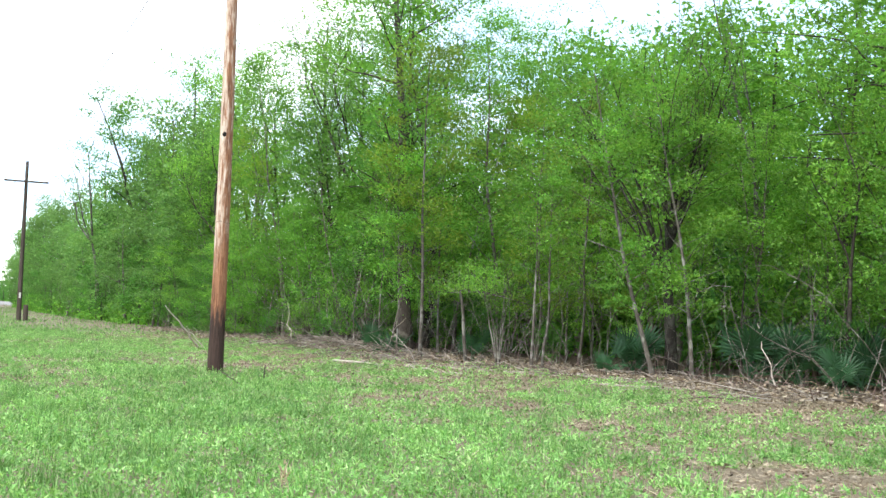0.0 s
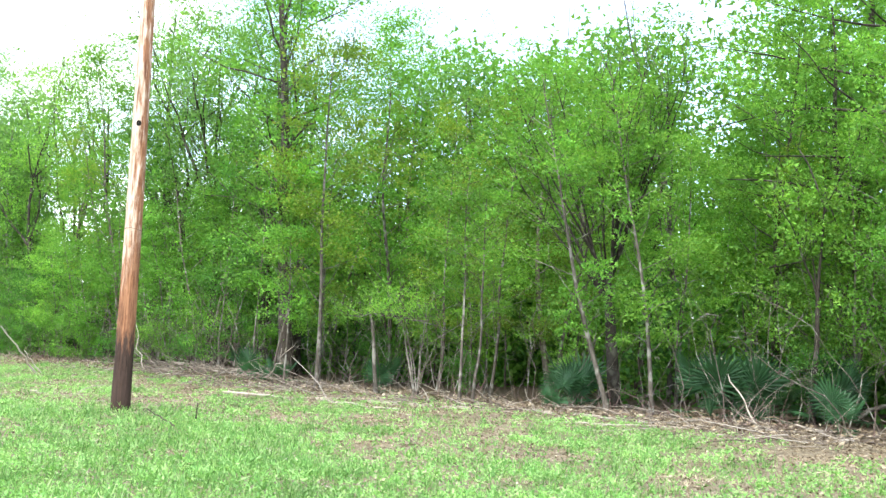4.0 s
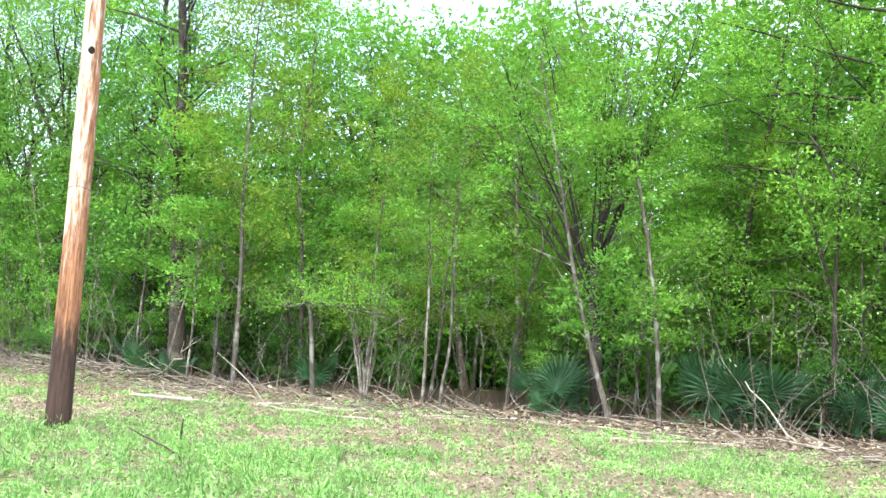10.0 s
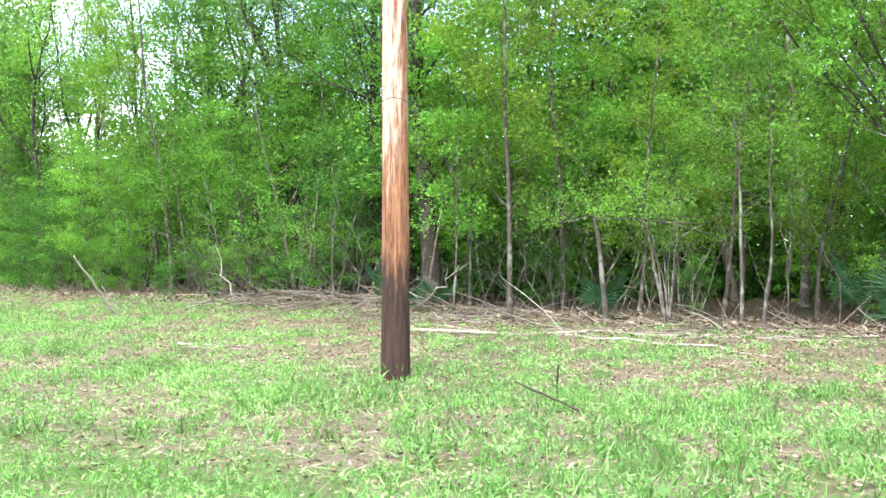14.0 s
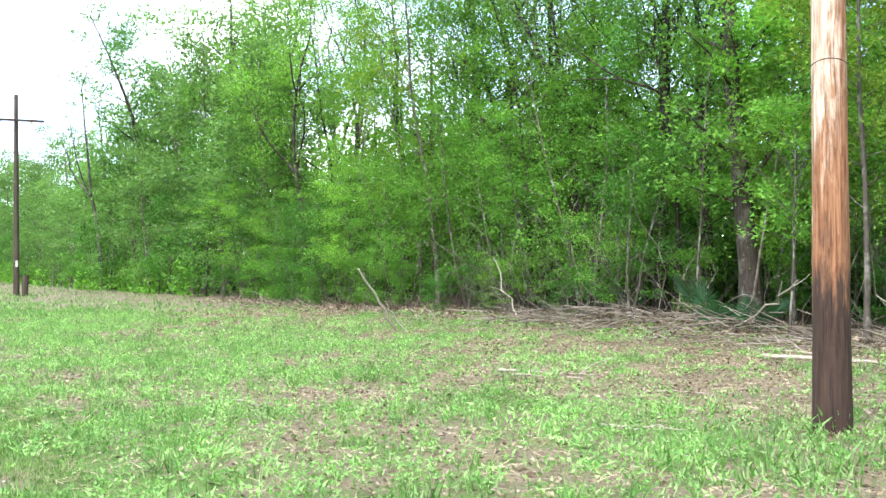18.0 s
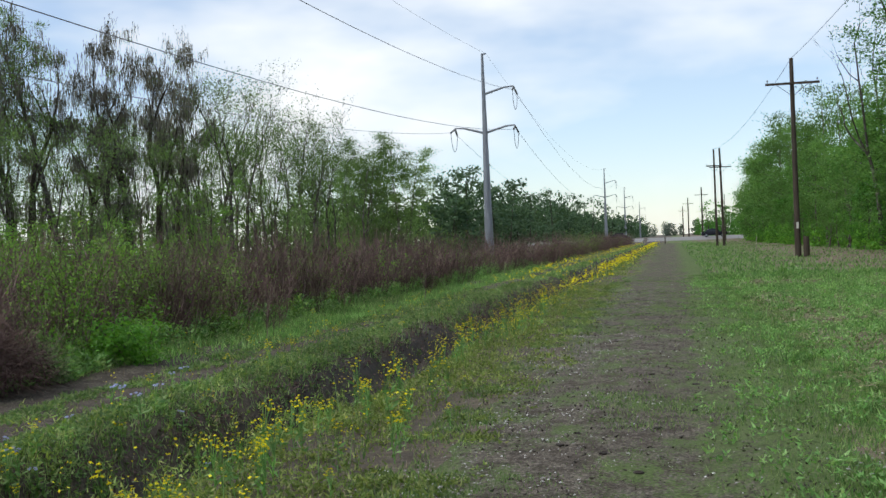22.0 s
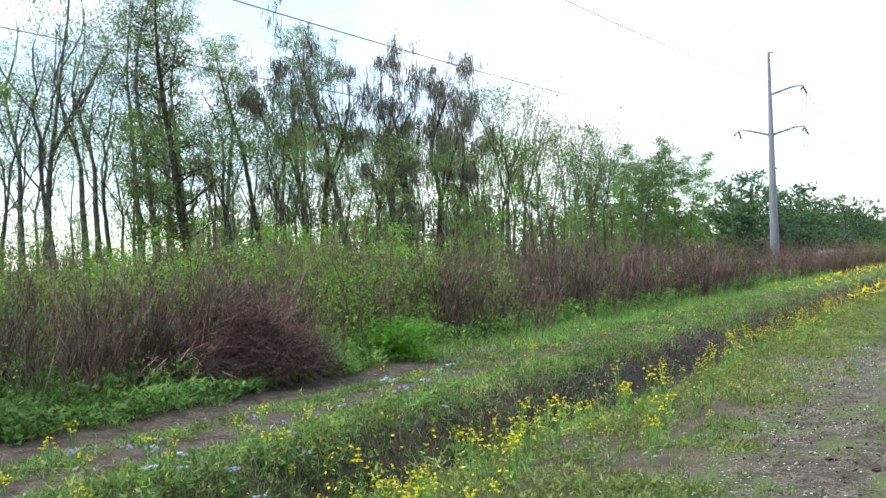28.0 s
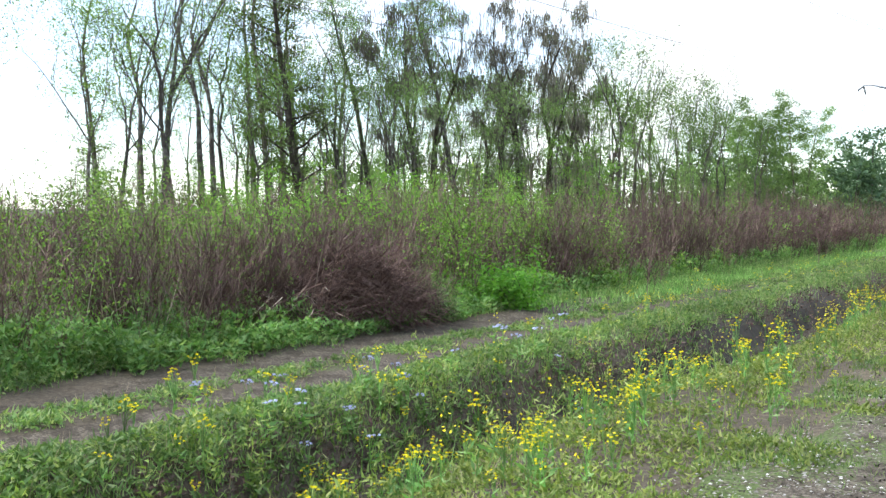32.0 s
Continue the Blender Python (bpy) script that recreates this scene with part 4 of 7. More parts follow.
for n, (x, y, h) in enumerate([(17.0, 38.0, 16), (16.4, 47.0, 16), (18.5, 28.0, 15), (19.5, 33.5, 16), (17.5, 43.0, 17), (19.0, 20.5, 14), (16.8, 52.0, 17), (21.0, 25.0, 14),
                              (17.6, 24.5, 14.5), (20.5, 30.0, 15.5), (17.2, 34.5, 14.5), (20.5, 38.5, 16), (16.0, 41.0, 14), (19.0, 45.5, 16), (22.5, 34.0, 16), (23.0, 28.0, 15.5)]):
    single_fork("tree", "tall tree with twisted dark upper limbs", x, y, BARK_DARK, LEAF_ALONG if n % 2 else LEAF_FRESH, 120 + n, height=h, girth=0.16, first=0.44, leaf_count=4600, leaf_size=0.125, clump=60, spread=0.4, loose=2.8, low_twigs=8)
single("tree", "tall dark-trunked tree in the wood", 17.6, 31.0, BARK_DARK, LEAF_EDGE, 87, height=17, girth=0.22, base=0.25, spread=4.0, limbs=30, leaf_count=3000, leaf_size=0.2, shape=0.6)
single("tree", "tall dark-trunked tree in the wood", 16.6, 55.0, BARK_DARK, LEAF_EDGE, 88, height=18, girth=0.22, base=0.2, spread=4.2, limbs=34, leaf_count=3200, leaf_size=0.22, shape=0.6)
single("tree", "tall dense tree rising above the wood's edge", 15.5, 66.0, BARK_DARK, LEAF_DEEP, 84, height=18.5, girth=0.24, base=0.2, spread=3.6, limbs=30, leaf_count=5200, leaf_size=0.22, shape=0.6)
single_fork("snag", "bare dead tree with crooked limbs leaning above the wood", 12.9, 72.0, BARK_STAND, LEAF_SPARSE, 85, height=18.5, girth=0.26, first=0.56, out=(-0.07, 0.05), spread=0.4, levels=4, leaf_count=60, leaf_size=0.2)
single_fork("snag", "thin bare dead tree standing above the wood", 14.3, 75.0, BARK_STAND, LEAF_SPARSE, 88, height=17.5, girth=0.2, first=0.6, out=(-0.1, 0.05), spread=0.34, levels=4, leaf_count=60, leaf_size=0.2)
for n, (x, y, h) in enumerate([(19.4, 21.0, 14), (17.9, 24.0, 15), (19.0, 27.2, 14), (17.4, 30.0, 15)]):
    single("tree", "tall leafy tree rising behind the wood's edge", x, y, BARK_DARK, (LEAF_EDGE, LEAF_EDGE, LEAF_ALONG, LEAF_FRESH)[n % 4], 160 + n, height=h, girth=0.15, base=0.3, spread=3.3, limbs=38, leaf_count=5200, leaf_size=0.13, clump=60, shape=0.68, flat=0.42, loose=2.6)
for n, (x, y, h) in enumerate([(24.6, 21.8, 13.2), (23.6, 17.2, 11.6), (24.4, 13.4, 10.8), (22.6, 19.6, 11.8), (25.6, 26.5, 14.5), (23.2, 10.6, 9.6)]):
    single("tree", "leafy tree filling the wood behind its front row", x, y, BARK, (LEAF_EDGE, LEAF_ALONG, LEAF_FRESH)[n % 3], 190 + n, height=h, girth=0.12, base=0.3, spread=3.0, limbs=34, leaf_count=4600, leaf_size=0.13, clump=70, shape=0.62, flat=0.4, loose=2.6)
single_fork("snag", "tall broken grey trunk standing behind the front trees", 24.5, 8.45, BARK_STAND, LEAF_SPARSE, 181, height=13.5, girth=0.2, first=0.86, spread=0.25, levels=3, leaf_count=300, leaf_size=0.12, out=(0.0, 0.0))
single_fork("snag", "thin dead tree with a bare leaning top above the wood", 26.0, 18.2, BARK_STAND, LEAF_SPARSE, 182, height=15.5, girth=0.12, first=0.8, spread=0.25, levels=3, leaf_count=60, leaf_size=0.12, out=(0.0, -0.12))
for n, (x, y, h) in enumerate([(21.0, -5.0, 11), (24.5, 2.6, 12), (27.5, -3.0, 13.5), (19.8, -8.2, 10)]):
    single("tree", "spreading tree with light green layered leaves", x, y, BARK_DARK, LEAF_FRESH if n % 2 else LEAF_EDGE, 140 + n, height=h, girth=0.15, base=0.14, spread=4.2, limbs=38, leaf_count=9450, leaf_size=0.10, clump=70, shape=0.55, rise=0.3, flat=0.18, loose=2.8, bend=0.1)

# ---------------------------------------------------------------- far woods, as masses of leaves


def far_mass(name, label, line, depth, height, count, size, material, seed, uneven=0.3, low=1.6, broad=0.24, puff=0.07, trees=0):
    """A belt of trees: trunks and a deep cloud of leaf clumps along a line of (x, y) points."""
    rng = np.random.default_rng(seed)
    line = np.array(line, float)
    d = np.r_[0, np.cumsum(np.linalg.norm(np.diff(line, axis=0), axis=1))]
    ob = thing(name, label, "woods", kind="stuff")
    wood, crown = Geo(), Geo()
    n_trees = trees or max(8, min(int(d[-1] * max(abs(depth), 6) / (height * 1.5)), count // 320))
    s = rng.uniform(0, d[-1], n_trees)
    cx, cy = np.interp(s, d, line[:, 0]), np.interp(s, d, line[:, 1])
    way = unit(np.array([line[-1] - line[0]]))[0]
    deep = rng.uniform(0, depth, n_trees)
    cx, cy = cx + way[1] * deep, cy - way[0] * deep
    tall = height * rng.uniform(1 - uneven, 1 + uneven * 0.4, n_trees)
    for x, y, h in zip(cx, cy, tall):
        tube(wood, limb(rng, (x, y, -0.2), (rng.normal(0, 0.05), rng.normal(0, 0.05), 1), h * 0.9, 0.1, 5, 0.04), h * 0.012 * np.linspace(1, 0.3, 5), 5, False)
    which = rng.integers(0, n_trees, count)
    h = tall[which]
    lumps = 34
    lz = rng.beta(low, 1.25, (n_trees, lumps))
    la = rng.uniform(0, 2 * np.pi, (n_trees, lumps))
    lr = np.sqrt(np.clip(1 - (2 * lz - 0.9) ** 2 * 0.75, 0.05, 1)) * rng.uniform(0.3, 1.0, (n_trees, lumps))
    k = rng.integers(0, lumps, count)
    r = lr[which, k] * h * broad
    pos = np.stack([cx[which] + np.cos(la[which, k]) * r, cy[which] + np.sin(la[which, k]) * r, h * lz[which, k]], -1)
    pos += rng.normal(0, 1, (count, 3)) * np.array([1, 1, 0.6]) * (h * puff)[:, None]
    pos[:, 2] = np.maximum(pos[:, 2], 0.1)
    sprigs(crown, pos, rng.normal(0, 1, (count, 3)), rng, size, size * 0.75, 0.6)
    part("trunks", wood, BARK_DARK, ob)
    part("foliage", crown, material, ob)
    return ob


far_mass("woods_interior", "deep shaded wood behind the front trees", [(27, -14), (26, 8)], 14, 15, 100000, 0.24, LEAF_EDGE, 41, low=1.3, uneven=0.2)
far_mass("woods_interior", "deep shaded wood behind the front trees", [(25, 7), (24, 23)], 16, 13.2, 108000, 0.24, LEAF_EDGE, 40, low=1.25, uneven=0.15)
far_mass("woods_interior", "deep shaded wood behind the front trees", [(23, 22), (20, 50)], 14, 9.8, 52000, 0.27, LEAF_EDGE, 46, low=0.9, uneven=0.2)
# shade below the trees is put into the deep green leaf colour
far_mass("undergrowth", "undergrowth below the trees, shade put into its deep green leaves", [(21.0, -10), (21.0, 16), (18.5, 48)], 10, 4.0, 34000, 0.22, LEAF_DEEP, 47, low=0.8, broad=0.55)
far_mass("woods_interior", "deep wood far behind the front trees", [(46, -25), (44, 40), (32, 95)], 16, 12.0, 46000, 0.66, LEAF_EDGE, 39, low=1.2, broad=0.4, uneven=0.15)
# lighter leaf colour stands in for sunlight deeper in the wood
far_mass("undergrowth", "light green undergrowth deep in the wood, sunlight put into its leaves", [(31, -10), (31, 40)], 12, 6.5, 18000, 0.34, LEAF_FRESH, 48, low=0.9, broad=0.45)
far_mass("woods_interior", "deep shaded wood beyond the trees", [(19, 46), (16, 100), (15, 182)], 14, 11.5, 30000, 0.5, LEAF_EDGE, 42, low=0.9)
far_mass("undergrowth", "low bushy undergrowth along the wood's edge", [(14.6, 36), (13.2, 60), (12.0, 80), (11.5, 110), (11.0, 182)], 3, 2.4, 20000, 0.26, LEAF_EDGE, 52, low=0.8, broad=0.6, trees=110)
far_mass("far_woods", "distant dark green woods along the track", [(13, 204), (12, 420), (9, 900)], 30, 12, 18000, 0.85, LEAF_DEEP, 43, low=1.0, puff=0.045)
far_mass("far_woods", "rounded dark green trees behind the steel pole", [(-23, 330), (-26, 200), (-30, 150)], 26, 12.5, 56000, 0.72, LEAF_FAR, 44, uneven=0.4, low=0.9, broad=0.42, puff=0.055, trees=60)
far_mass("far_woods", "distant green trees along the power line", [(-22, 900), (-23, 330)], 30, 12.5, 26000, 1.35, LEAF_FAR, 49, uneven=0.4, low=0.9, broad=0.5, puff=0.055, trees=80)
far_mass("far_woods", "distant trees at the end of the track, haze painted into their leaves", [(120, 1000), (-120, 1000)], 30, 13, 14000, 1.5, LEAF_HAZE, 45, low=1.0)
far_mass("far_woods", "low green trees beyond the open stand", [(-22, 106), (-32, 98), (-44, 78), (-54, 66)], 20, 6.6, 46000, 0.34, LEAF_SPARSE, 50, low=0.9, broad=0.42, puff=0.045)
far_mass("far_woods", "low distant green trees beyond the open stand", [(-57, 66), (-90, 60), (-130, 50)], 14, 3.6, 9000, 0.34, LEAF_SPARSE, 51, low=0.9, broad=0.5)

# thin crooked stems and vines that stand in the shade at the wood's edge
vines = thing("thin_stems", "thin crooked pale stems and vines at the wood's edge", "stems", kind="stuff")
vine_geo, rng = Geo(), np.random.default_rng(55)
for _ in range(190):
    y = rng.uniform(-6, 30)
    x = edge_x(y) + rng.uniform(0.0, 3.2)
    line = limb(rng, (x, y, float(land(x, y)) - 0.05), (rng.normal(0, 0.3), rng.normal(0, 0.3), 1), rng.uniform(1.2, 4.0), rng.uniform(-0.5, 0.5), 7, 0.24)
    tube(vine_geo, line, rng.uniform(0.006, 0.015) * np.linspace(1, 0.4, 7), 4, False)
    for q in rng.integers(2, 7, 7):
        sprig = limb(rng, line[q], unit(line[q] - line[q - 1]) + rng.normal(0, 0.8, 3), rng.uniform(0.2, 0.7), 0.0, 4, 0.3)
        tube(vine_geo, sprig, 0.004 * np.linspace(1, 0.5, 4), 3, False)
part("stem_tangle", vine_geo, BARK, vines)
# ---------------------------------------------------------------- poles and wires


def lathe(geo, rings, sides=16):
    """A round body from (radius, height) rings about the z axis."""
    pts = np.array([(0, 0, z) for _, z in rings], float)
    return tube(geo, pts, [r for r, _ in rings], sides)


def near_pole():
    ob = thing("utility_pole", "weathered wooden utility pole, pale above and dark at its foot", "utility pole", "utility poles", at=(7.96, 6.32, -0.02))
    g = Geo()
    rng = np.random.default_rng(3)
    z = np.r_[-0.3, np.linspace(0, 11.3, 60)]
    r = np.interp(z, [-0.3, 0, 1, 11.3], [0.18, 0.175, 0.162, 0.105]) + rng.normal(0, 0.0012, len(z))
    tube(g, np.stack([0.012 * np.sin(z * 0.5), 0.01 * np.sin(z * 0.37 + 1), z], -1), r, 28)
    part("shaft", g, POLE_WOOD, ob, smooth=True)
    way = unit(np.array([-7.1, -12.0, 0.0]))
    side = np.array([-way[1], way[0], 0])
    c = np.array([0.012 * math.sin(2.6), 0.01 * math.sin(2.92), 5.2])
    # no recess is cut: a near-black disc carries the shade inside the hole
    hole = Geo()
    a = np.linspace(0, 2 * np.pi, 18, endpoint=False)
    body = np.interp(5.2, [1, 11.3], [0.162, 0.105]) + 0.004
    for rad in (0.047, 0.038, 0.022, 0.002):
        s, u = rad * np.cos(a), rad * 1.15 * np.sin(a)
        hole.v.append(c + way * np.sqrt(body ** 2 - s ** 2)[:, None] + s[:, None] * side + u[:, None] * np.array([0, 0, 1.0]))
    hole.n = 72
    for k in range(3):
        j = np.arange(18)
        hole.f.append(np.stack([k * 18 + j, k * 18 + (j + 1) % 18, (k + 1) * 18 + (j + 1) % 18, (k + 1) * 18 + j], -1))
    part("woodpecker_hole", hole, HOLE, ob, "near-black round disc painting the shaded inside of a hole")
    crack = Geo()
    ang = np.linspace(0, 2 * np.pi, 24)
    zc = 3.3
    ring = np.stack([0.012 * math.sin(zc * 0.5) + 0.1505 * np.cos(ang), 0.01 * math.sin(zc * 0.37 + 1) + 0.1505 * np.sin(ang), zc + 0.018 * np.sin(ang * 2)], -1)
    tube(crack, ring, 0.0038, 5, False)
    part("wire_band", crack, HOLE, ob, "thin dark band round the pole")
    return ob


near_pole()

def arm_pole(name, label, x, y, height, girth, arms, lean=(0.0, 0.0), group="utility poles"):
    ob = thing(name, label, "utility pole", group, at=(x, y, float(land(x, y)) - 0.03))
    g = Geo()
    z = np.linspace(-0.2, height, 16)
    tube(g, np.stack([lean[0] * z, lean[1] * z, z], -1), np.interp(z, [0, height], [girth, girth * 0.62]), 14)
    part("shaft", g, OLD_WOOD, ob, smooth=True)
    for za, half in arms:
        cx = lean[0] * za
        arm = box(Geo(), (cx - half, -girth * 0.8 - 0.1, za - 0.06), (cx + half, -girth * 0.8 + 0.01, za + 0.06))
        part("crossarm", arm, OLD_WOOD, ob)
        for s in (-1, 1):
            brace = tube(Geo(), [(cx + s * 0.1, -girth * 0.8 - 0.05, za - 0.62), (cx + s * half * 0.62, -girth * 0.8 - 0.05, za - 0.02)], 0.018, 5)
            part("brace", brace, STEEL, ob)
            pin = Geo()
            lathe(pin, [(0.012, 0.0), (0.012, 0.09), (0.05, 0.1), (0.045, 0.15), (0.03, 0.19), (0.012, 0.2)], 8)
            p = part("insulator", pin, PORCELAIN, ob)
            p.location = (cx + s * (half - 0.12), -girth * 0.8 - 0.045, za + 0.05)
    return ob


far_pole = arm_pole("utility_pole", "dark old wooden utility pole with a crossarm, standing in grass", 6.6, 61.2, 10.9, 0.17, [(9.5, 1.42)])
tag_plate = box(Geo(), (-0.06, -0.19, 1.6), (0.06, -0.175, 1.95))
part("tag", tag_plate, plain("pale_tag", (0.6, 0.58, 0.52), (0.7, 0.68, 0.62), 5.0, 0.6), far_pole, "small pale plate nailed on the pole")
stub = thing("pole_stub", "sawn-off stub of an old pole beside the utility pole", "post", at=(7.02, 61.0, 0.0))
part("stub", lathe(Geo(), [(0.17, -0.2), (0.165, 0.5), (0.16, 1.1), (0.15, 1.13)], 14), OLD_WOOD, stub, smooth=True)
arm_pole("utility_pole", "dark leaning wooden utility pole far down the track", 5.6, 126.0, 11.2, 0.17, [(9.0, 1.2)], (-0.014, 0))
arm_pole("utility_pole", "dark leaning wooden utility pole far down the track", 4.8, 125.0, 11.0, 0.15, [(9.1, 0.9)], (-0.004, 0))
arm_pole("utility_pole", "distant wooden utility pole beyond the road", 5.6, 215.0, 10.5, 0.2, [(9.0, 1.3)])
arm_pole("utility_pole", "distant wooden utility pole beyond the road", 4.0, 290.0, 11.0, 0.22, [(9.4, 1.4)])
arm_pole("utility_pole", "distant wooden utility pole beyond the road", 3.4, 380.0, 11.0, 0.24, [(9.4, 1.5)])
arm_pole("utility_pole", "pale slim post by the road", 8.2, 178.0, 7.5, 0.09, [])


def wire(name, label, a, b, drop, radius, material=None):
    s = np.linspace(0, 1, 60)[:, None]
    pts = np.array(a) * (1 - s) + np.array(b) * s
    pts[:, 2] -= 4 * drop * (s[:, 0] * (1 - s[:, 0]))
    return tagged(part(name, tube(Geo(), pts, radius, 5, False), material or CABLE), label, "wire", "overhead wires")


TOP_LABEL = "thin overhead wire between the wooden poles"
wire("overhead_wire", TOP_LABEL, (7.96, 6.32, 11.28), (6.6, 61.2, 10.87), 0.6, 0.012)
wire("overhead_wire", TOP_LABEL, (6.6, 61.2, 10.87), (4.8, 125.0, 10.97), 0.9, 0.012)
wire("overhead_wire", TOP_LABEL, (7.96, 6.32, 11.28), (8.6, -50.0, 11.2), 0.6, 0.012)


def steel_pole(x, y, height=22.0, arms=True):
    """A steel transmission pole with three upswept arms, strain insulators and jumper loops."""
    k = height / 22.0
    ob = thing("transmission_pole", "tall galvanised steel transmission pole with upswept arms", "power pylon", "transmission poles", at=(x, y, -0.1))
    g = lathe(Geo(), [(0.52 * k, 0), (0.44 * k, 4 * k), (0.34 * k, 10 * k), (0.22 * k, 17 * k), (0.13 * k, 22 * k)], 12)
    part("shaft", g, STEEL, ob, smooth=True)
    part("cap", box(Geo(), (-0.05, -0.05, 21.9 * k), (0.45, 0.05, 22.05 * k)), STEEL, ob)
    tips = []
    for s, z in ((1, 17.6), (-1, 13.4), (1, 13.4)):
        pts = [(s * 0.1, 0, z * k), (s * 1.2 * k, 0, (z + 0.32) * k), (s * 2.3 * k, 0, (z + 0.62) * k), (s * 3.3 * k, 0, (z + 0.7) * k)]
        part("arm", tube(Geo(), pts, np.array([0.14, 0.12, 0.10, 0.07]) * k, 8), STEEL, ob, smooth=True)
        tip = np.array(pts[-1])
        ends = []
        for d in (-1, 1):
            far = tip + np.array([s * 0.12, d * 1.75 * k, -0.55 * k])
            ins = Geo()
            n = 15
            line = np.array([tip * (1 - q) + far * q + np.array([0, 0, -0.1 * k]) for q in np.linspace(0, 1, 2 * n)])
            tube(ins, line, np.where(np.arange(2 * n) % 2, 0.11, 0.05) * k, 7)
            part("insulator", ins, PORCELAIN, ob)
            ends.append(line[-1])
        q = np.linspace(0, 1, 14)[:, None]
        loop = ends[0] * (1 - q) + ends[1] * q
        loop[:, 2] -= 1.9 * k * (4 * q[:, 0] * (1 - q[:, 0])) ** 0.55
        part("jumper_loop", tube(Geo(), loop, 0.03 * k, 5, False), CABLE, ob)
        tips.append((ends[0] + np.array([x, y, -0.1]), ends[1] + np.array([x, y, -0.1])))
    return tips, np.array([x + 0.4, y, height - 0.1])


PYLONS = [steel_pole(-19.6, y, 22.0) for y in (-96.0, 114.7, 323.0, 456.0, 660.0)]
for (t0, top0), (t1, top1) in zip(PYLONS, PYLONS[1:]):
    span = np.linalg.norm(top1 - top0)
    for (_, a1), (b0, _) in zip(t0, t1):
        wire("transmission_wire", "long sagging overhead transmission cable", a1, b0, 5.4 * (span / 210) ** 2, 0.018)
    wire("shield_wire", "thin shield wire along the tops of the steel poles", top0, top1, 4.4 * (span / 210) ** 2, 0.010)


# ---------------------------------------------------------------- bare and mossy trees beyond the brush


def moss_on(rng, ends, count, long):
    g = Geo()
    pick = rng.integers(0, len(ends), count)
    for _ in range(6):
        feet = ends[pick] + rng.normal(0, 0.16, (count, 3)) + (0, 0, 0.1)
        tips = feet + np.stack([rng.normal(0, 0.07, count), rng.normal(0, 0.07, count), -rng.uniform(0.15, 1.0, count) * long], -1)
        blades(g, feet, tips, 0.019, rng)
    return g


def open_tree(seed, label, bark, leaf, moss=0, fork=True, **how):
    wood, crown, ends = forked(seed, **how) if fork else grow(seed, **how)
    ob = thing("tree", label, "tree", "open stand of trees beyond the brush")
    part("trunk", wood, bark, ob, smooth=True)
    if crown.n:
        part("crown", crown, leaf, ob)
    if moss:
        tagged(part("hanging_moss", moss_on(np.random.default_rng(seed + 1), ends, moss, 0.75), MOSS, ob, "grey hanging moss"), kind="stuff")
    return ob


OPEN = [
    lambda: open_tree(51, "bare grey tree with forked upright limbs", BARK_STAND, LEAF_STAND, height=16.5, girth=0.2, first=0.5, leaf_count=1300, leaf_size=0.11, clump=9, spread=0.3, low_twigs=5),
    lambda: open_tree(52, "tree hung with dark grey moss, hardly in leaf", BARK_DARK, LEAF_STAND, 620, height=13, girth=0.25, first=0.46, leaf_count=500, leaf_size=0.09, spread=0.36, low_twigs=8),
    lambda: open_tree(53, "tall tree clothed in loose fresh green leaves", BARK, LEAF_SHRUB, 40, False, height=17, girth=0.17, base=0.16, spread=2.2, limbs=46, leaf_count=5600, leaf_size=0.125, rise=1.0, shape=0.7, clump=24, loose=2.4),
    lambda: open_tree(54, "slender tree in thin young leaf", BARK_STAND, LEAF_STAND, 0, height=11, girth=0.12, first=0.5, leaf_count=3200, leaf_size=0.112, clump=18, spread=0.3, loose=2.6, low_twigs=8),
    lambda: open_tree(55, "dark shaggy evergreen tree with hanging foliage", BARK_DARK, CEDAR, 60, False, height=15, girth=0.26, base=0.06, spread=2.1, limbs=40, leaf_count=4600, leaf_size=0.12, rise=0.5, shape=0.35),
    lambda: open_tree(56, "rounded tree in full green leaf", BARK, LEAF_STAND, 0, False, height=11, girth=0.14, base=0.06, spread=3.0, limbs=40, leaf_count=7400, clump=80, loose=2.6, leaf_size=0.17, rise=0.8, shape=0.5),
    lambda: open_tree(57, "tree hung with dark grey moss, hardly in leaf", BARK_DARK, LEAF_STAND, 680, height=13.5, girth=0.27, first=0.42, leaf_count=420, leaf_size=0.09, spread=0.4, low_twigs=8),
    lambda: open_tree(58, "slim grey tree with ascending limbs and small leaves", BARK_STAND, LEAF_STAND, 0, height=11.5, girth=0.17, first=0.52, leaf_count=2500, leaf_size=0.105, clump=12, spread=0.28, loose=2.4, low_twigs=6),
    lambda: open_tree(63, "tall straight tree with a rounded tuft of leaves at its top", BARK_STAND, LEAF_STAND, 60, False, height=15.5, girth=0.2, base=0.55, spread=1.9, limbs=40, leaf_count=4200, leaf_size=0.12, rise=0.8, shape=0.85, clump=40, loose=2.4),
    lambda: open_tree(60, "slim young tree leafing from the ground up", BARK, LEAF_STAND, 0, False, height=6.5, girth=0.045, base=0.08, spread=1.2, limbs=24, leaf_count=1300, leaf_size=0.10, rise=1.0, shape=0.45, clump=20, loose=2.6),
]


def ray_spot(px, dist):
    """A place beyond the brush, by its bearing to the left of the track in degrees and its distance."""
    a = radians(px)
    return -math.sin(a) * dist, math.cos(a) * dist


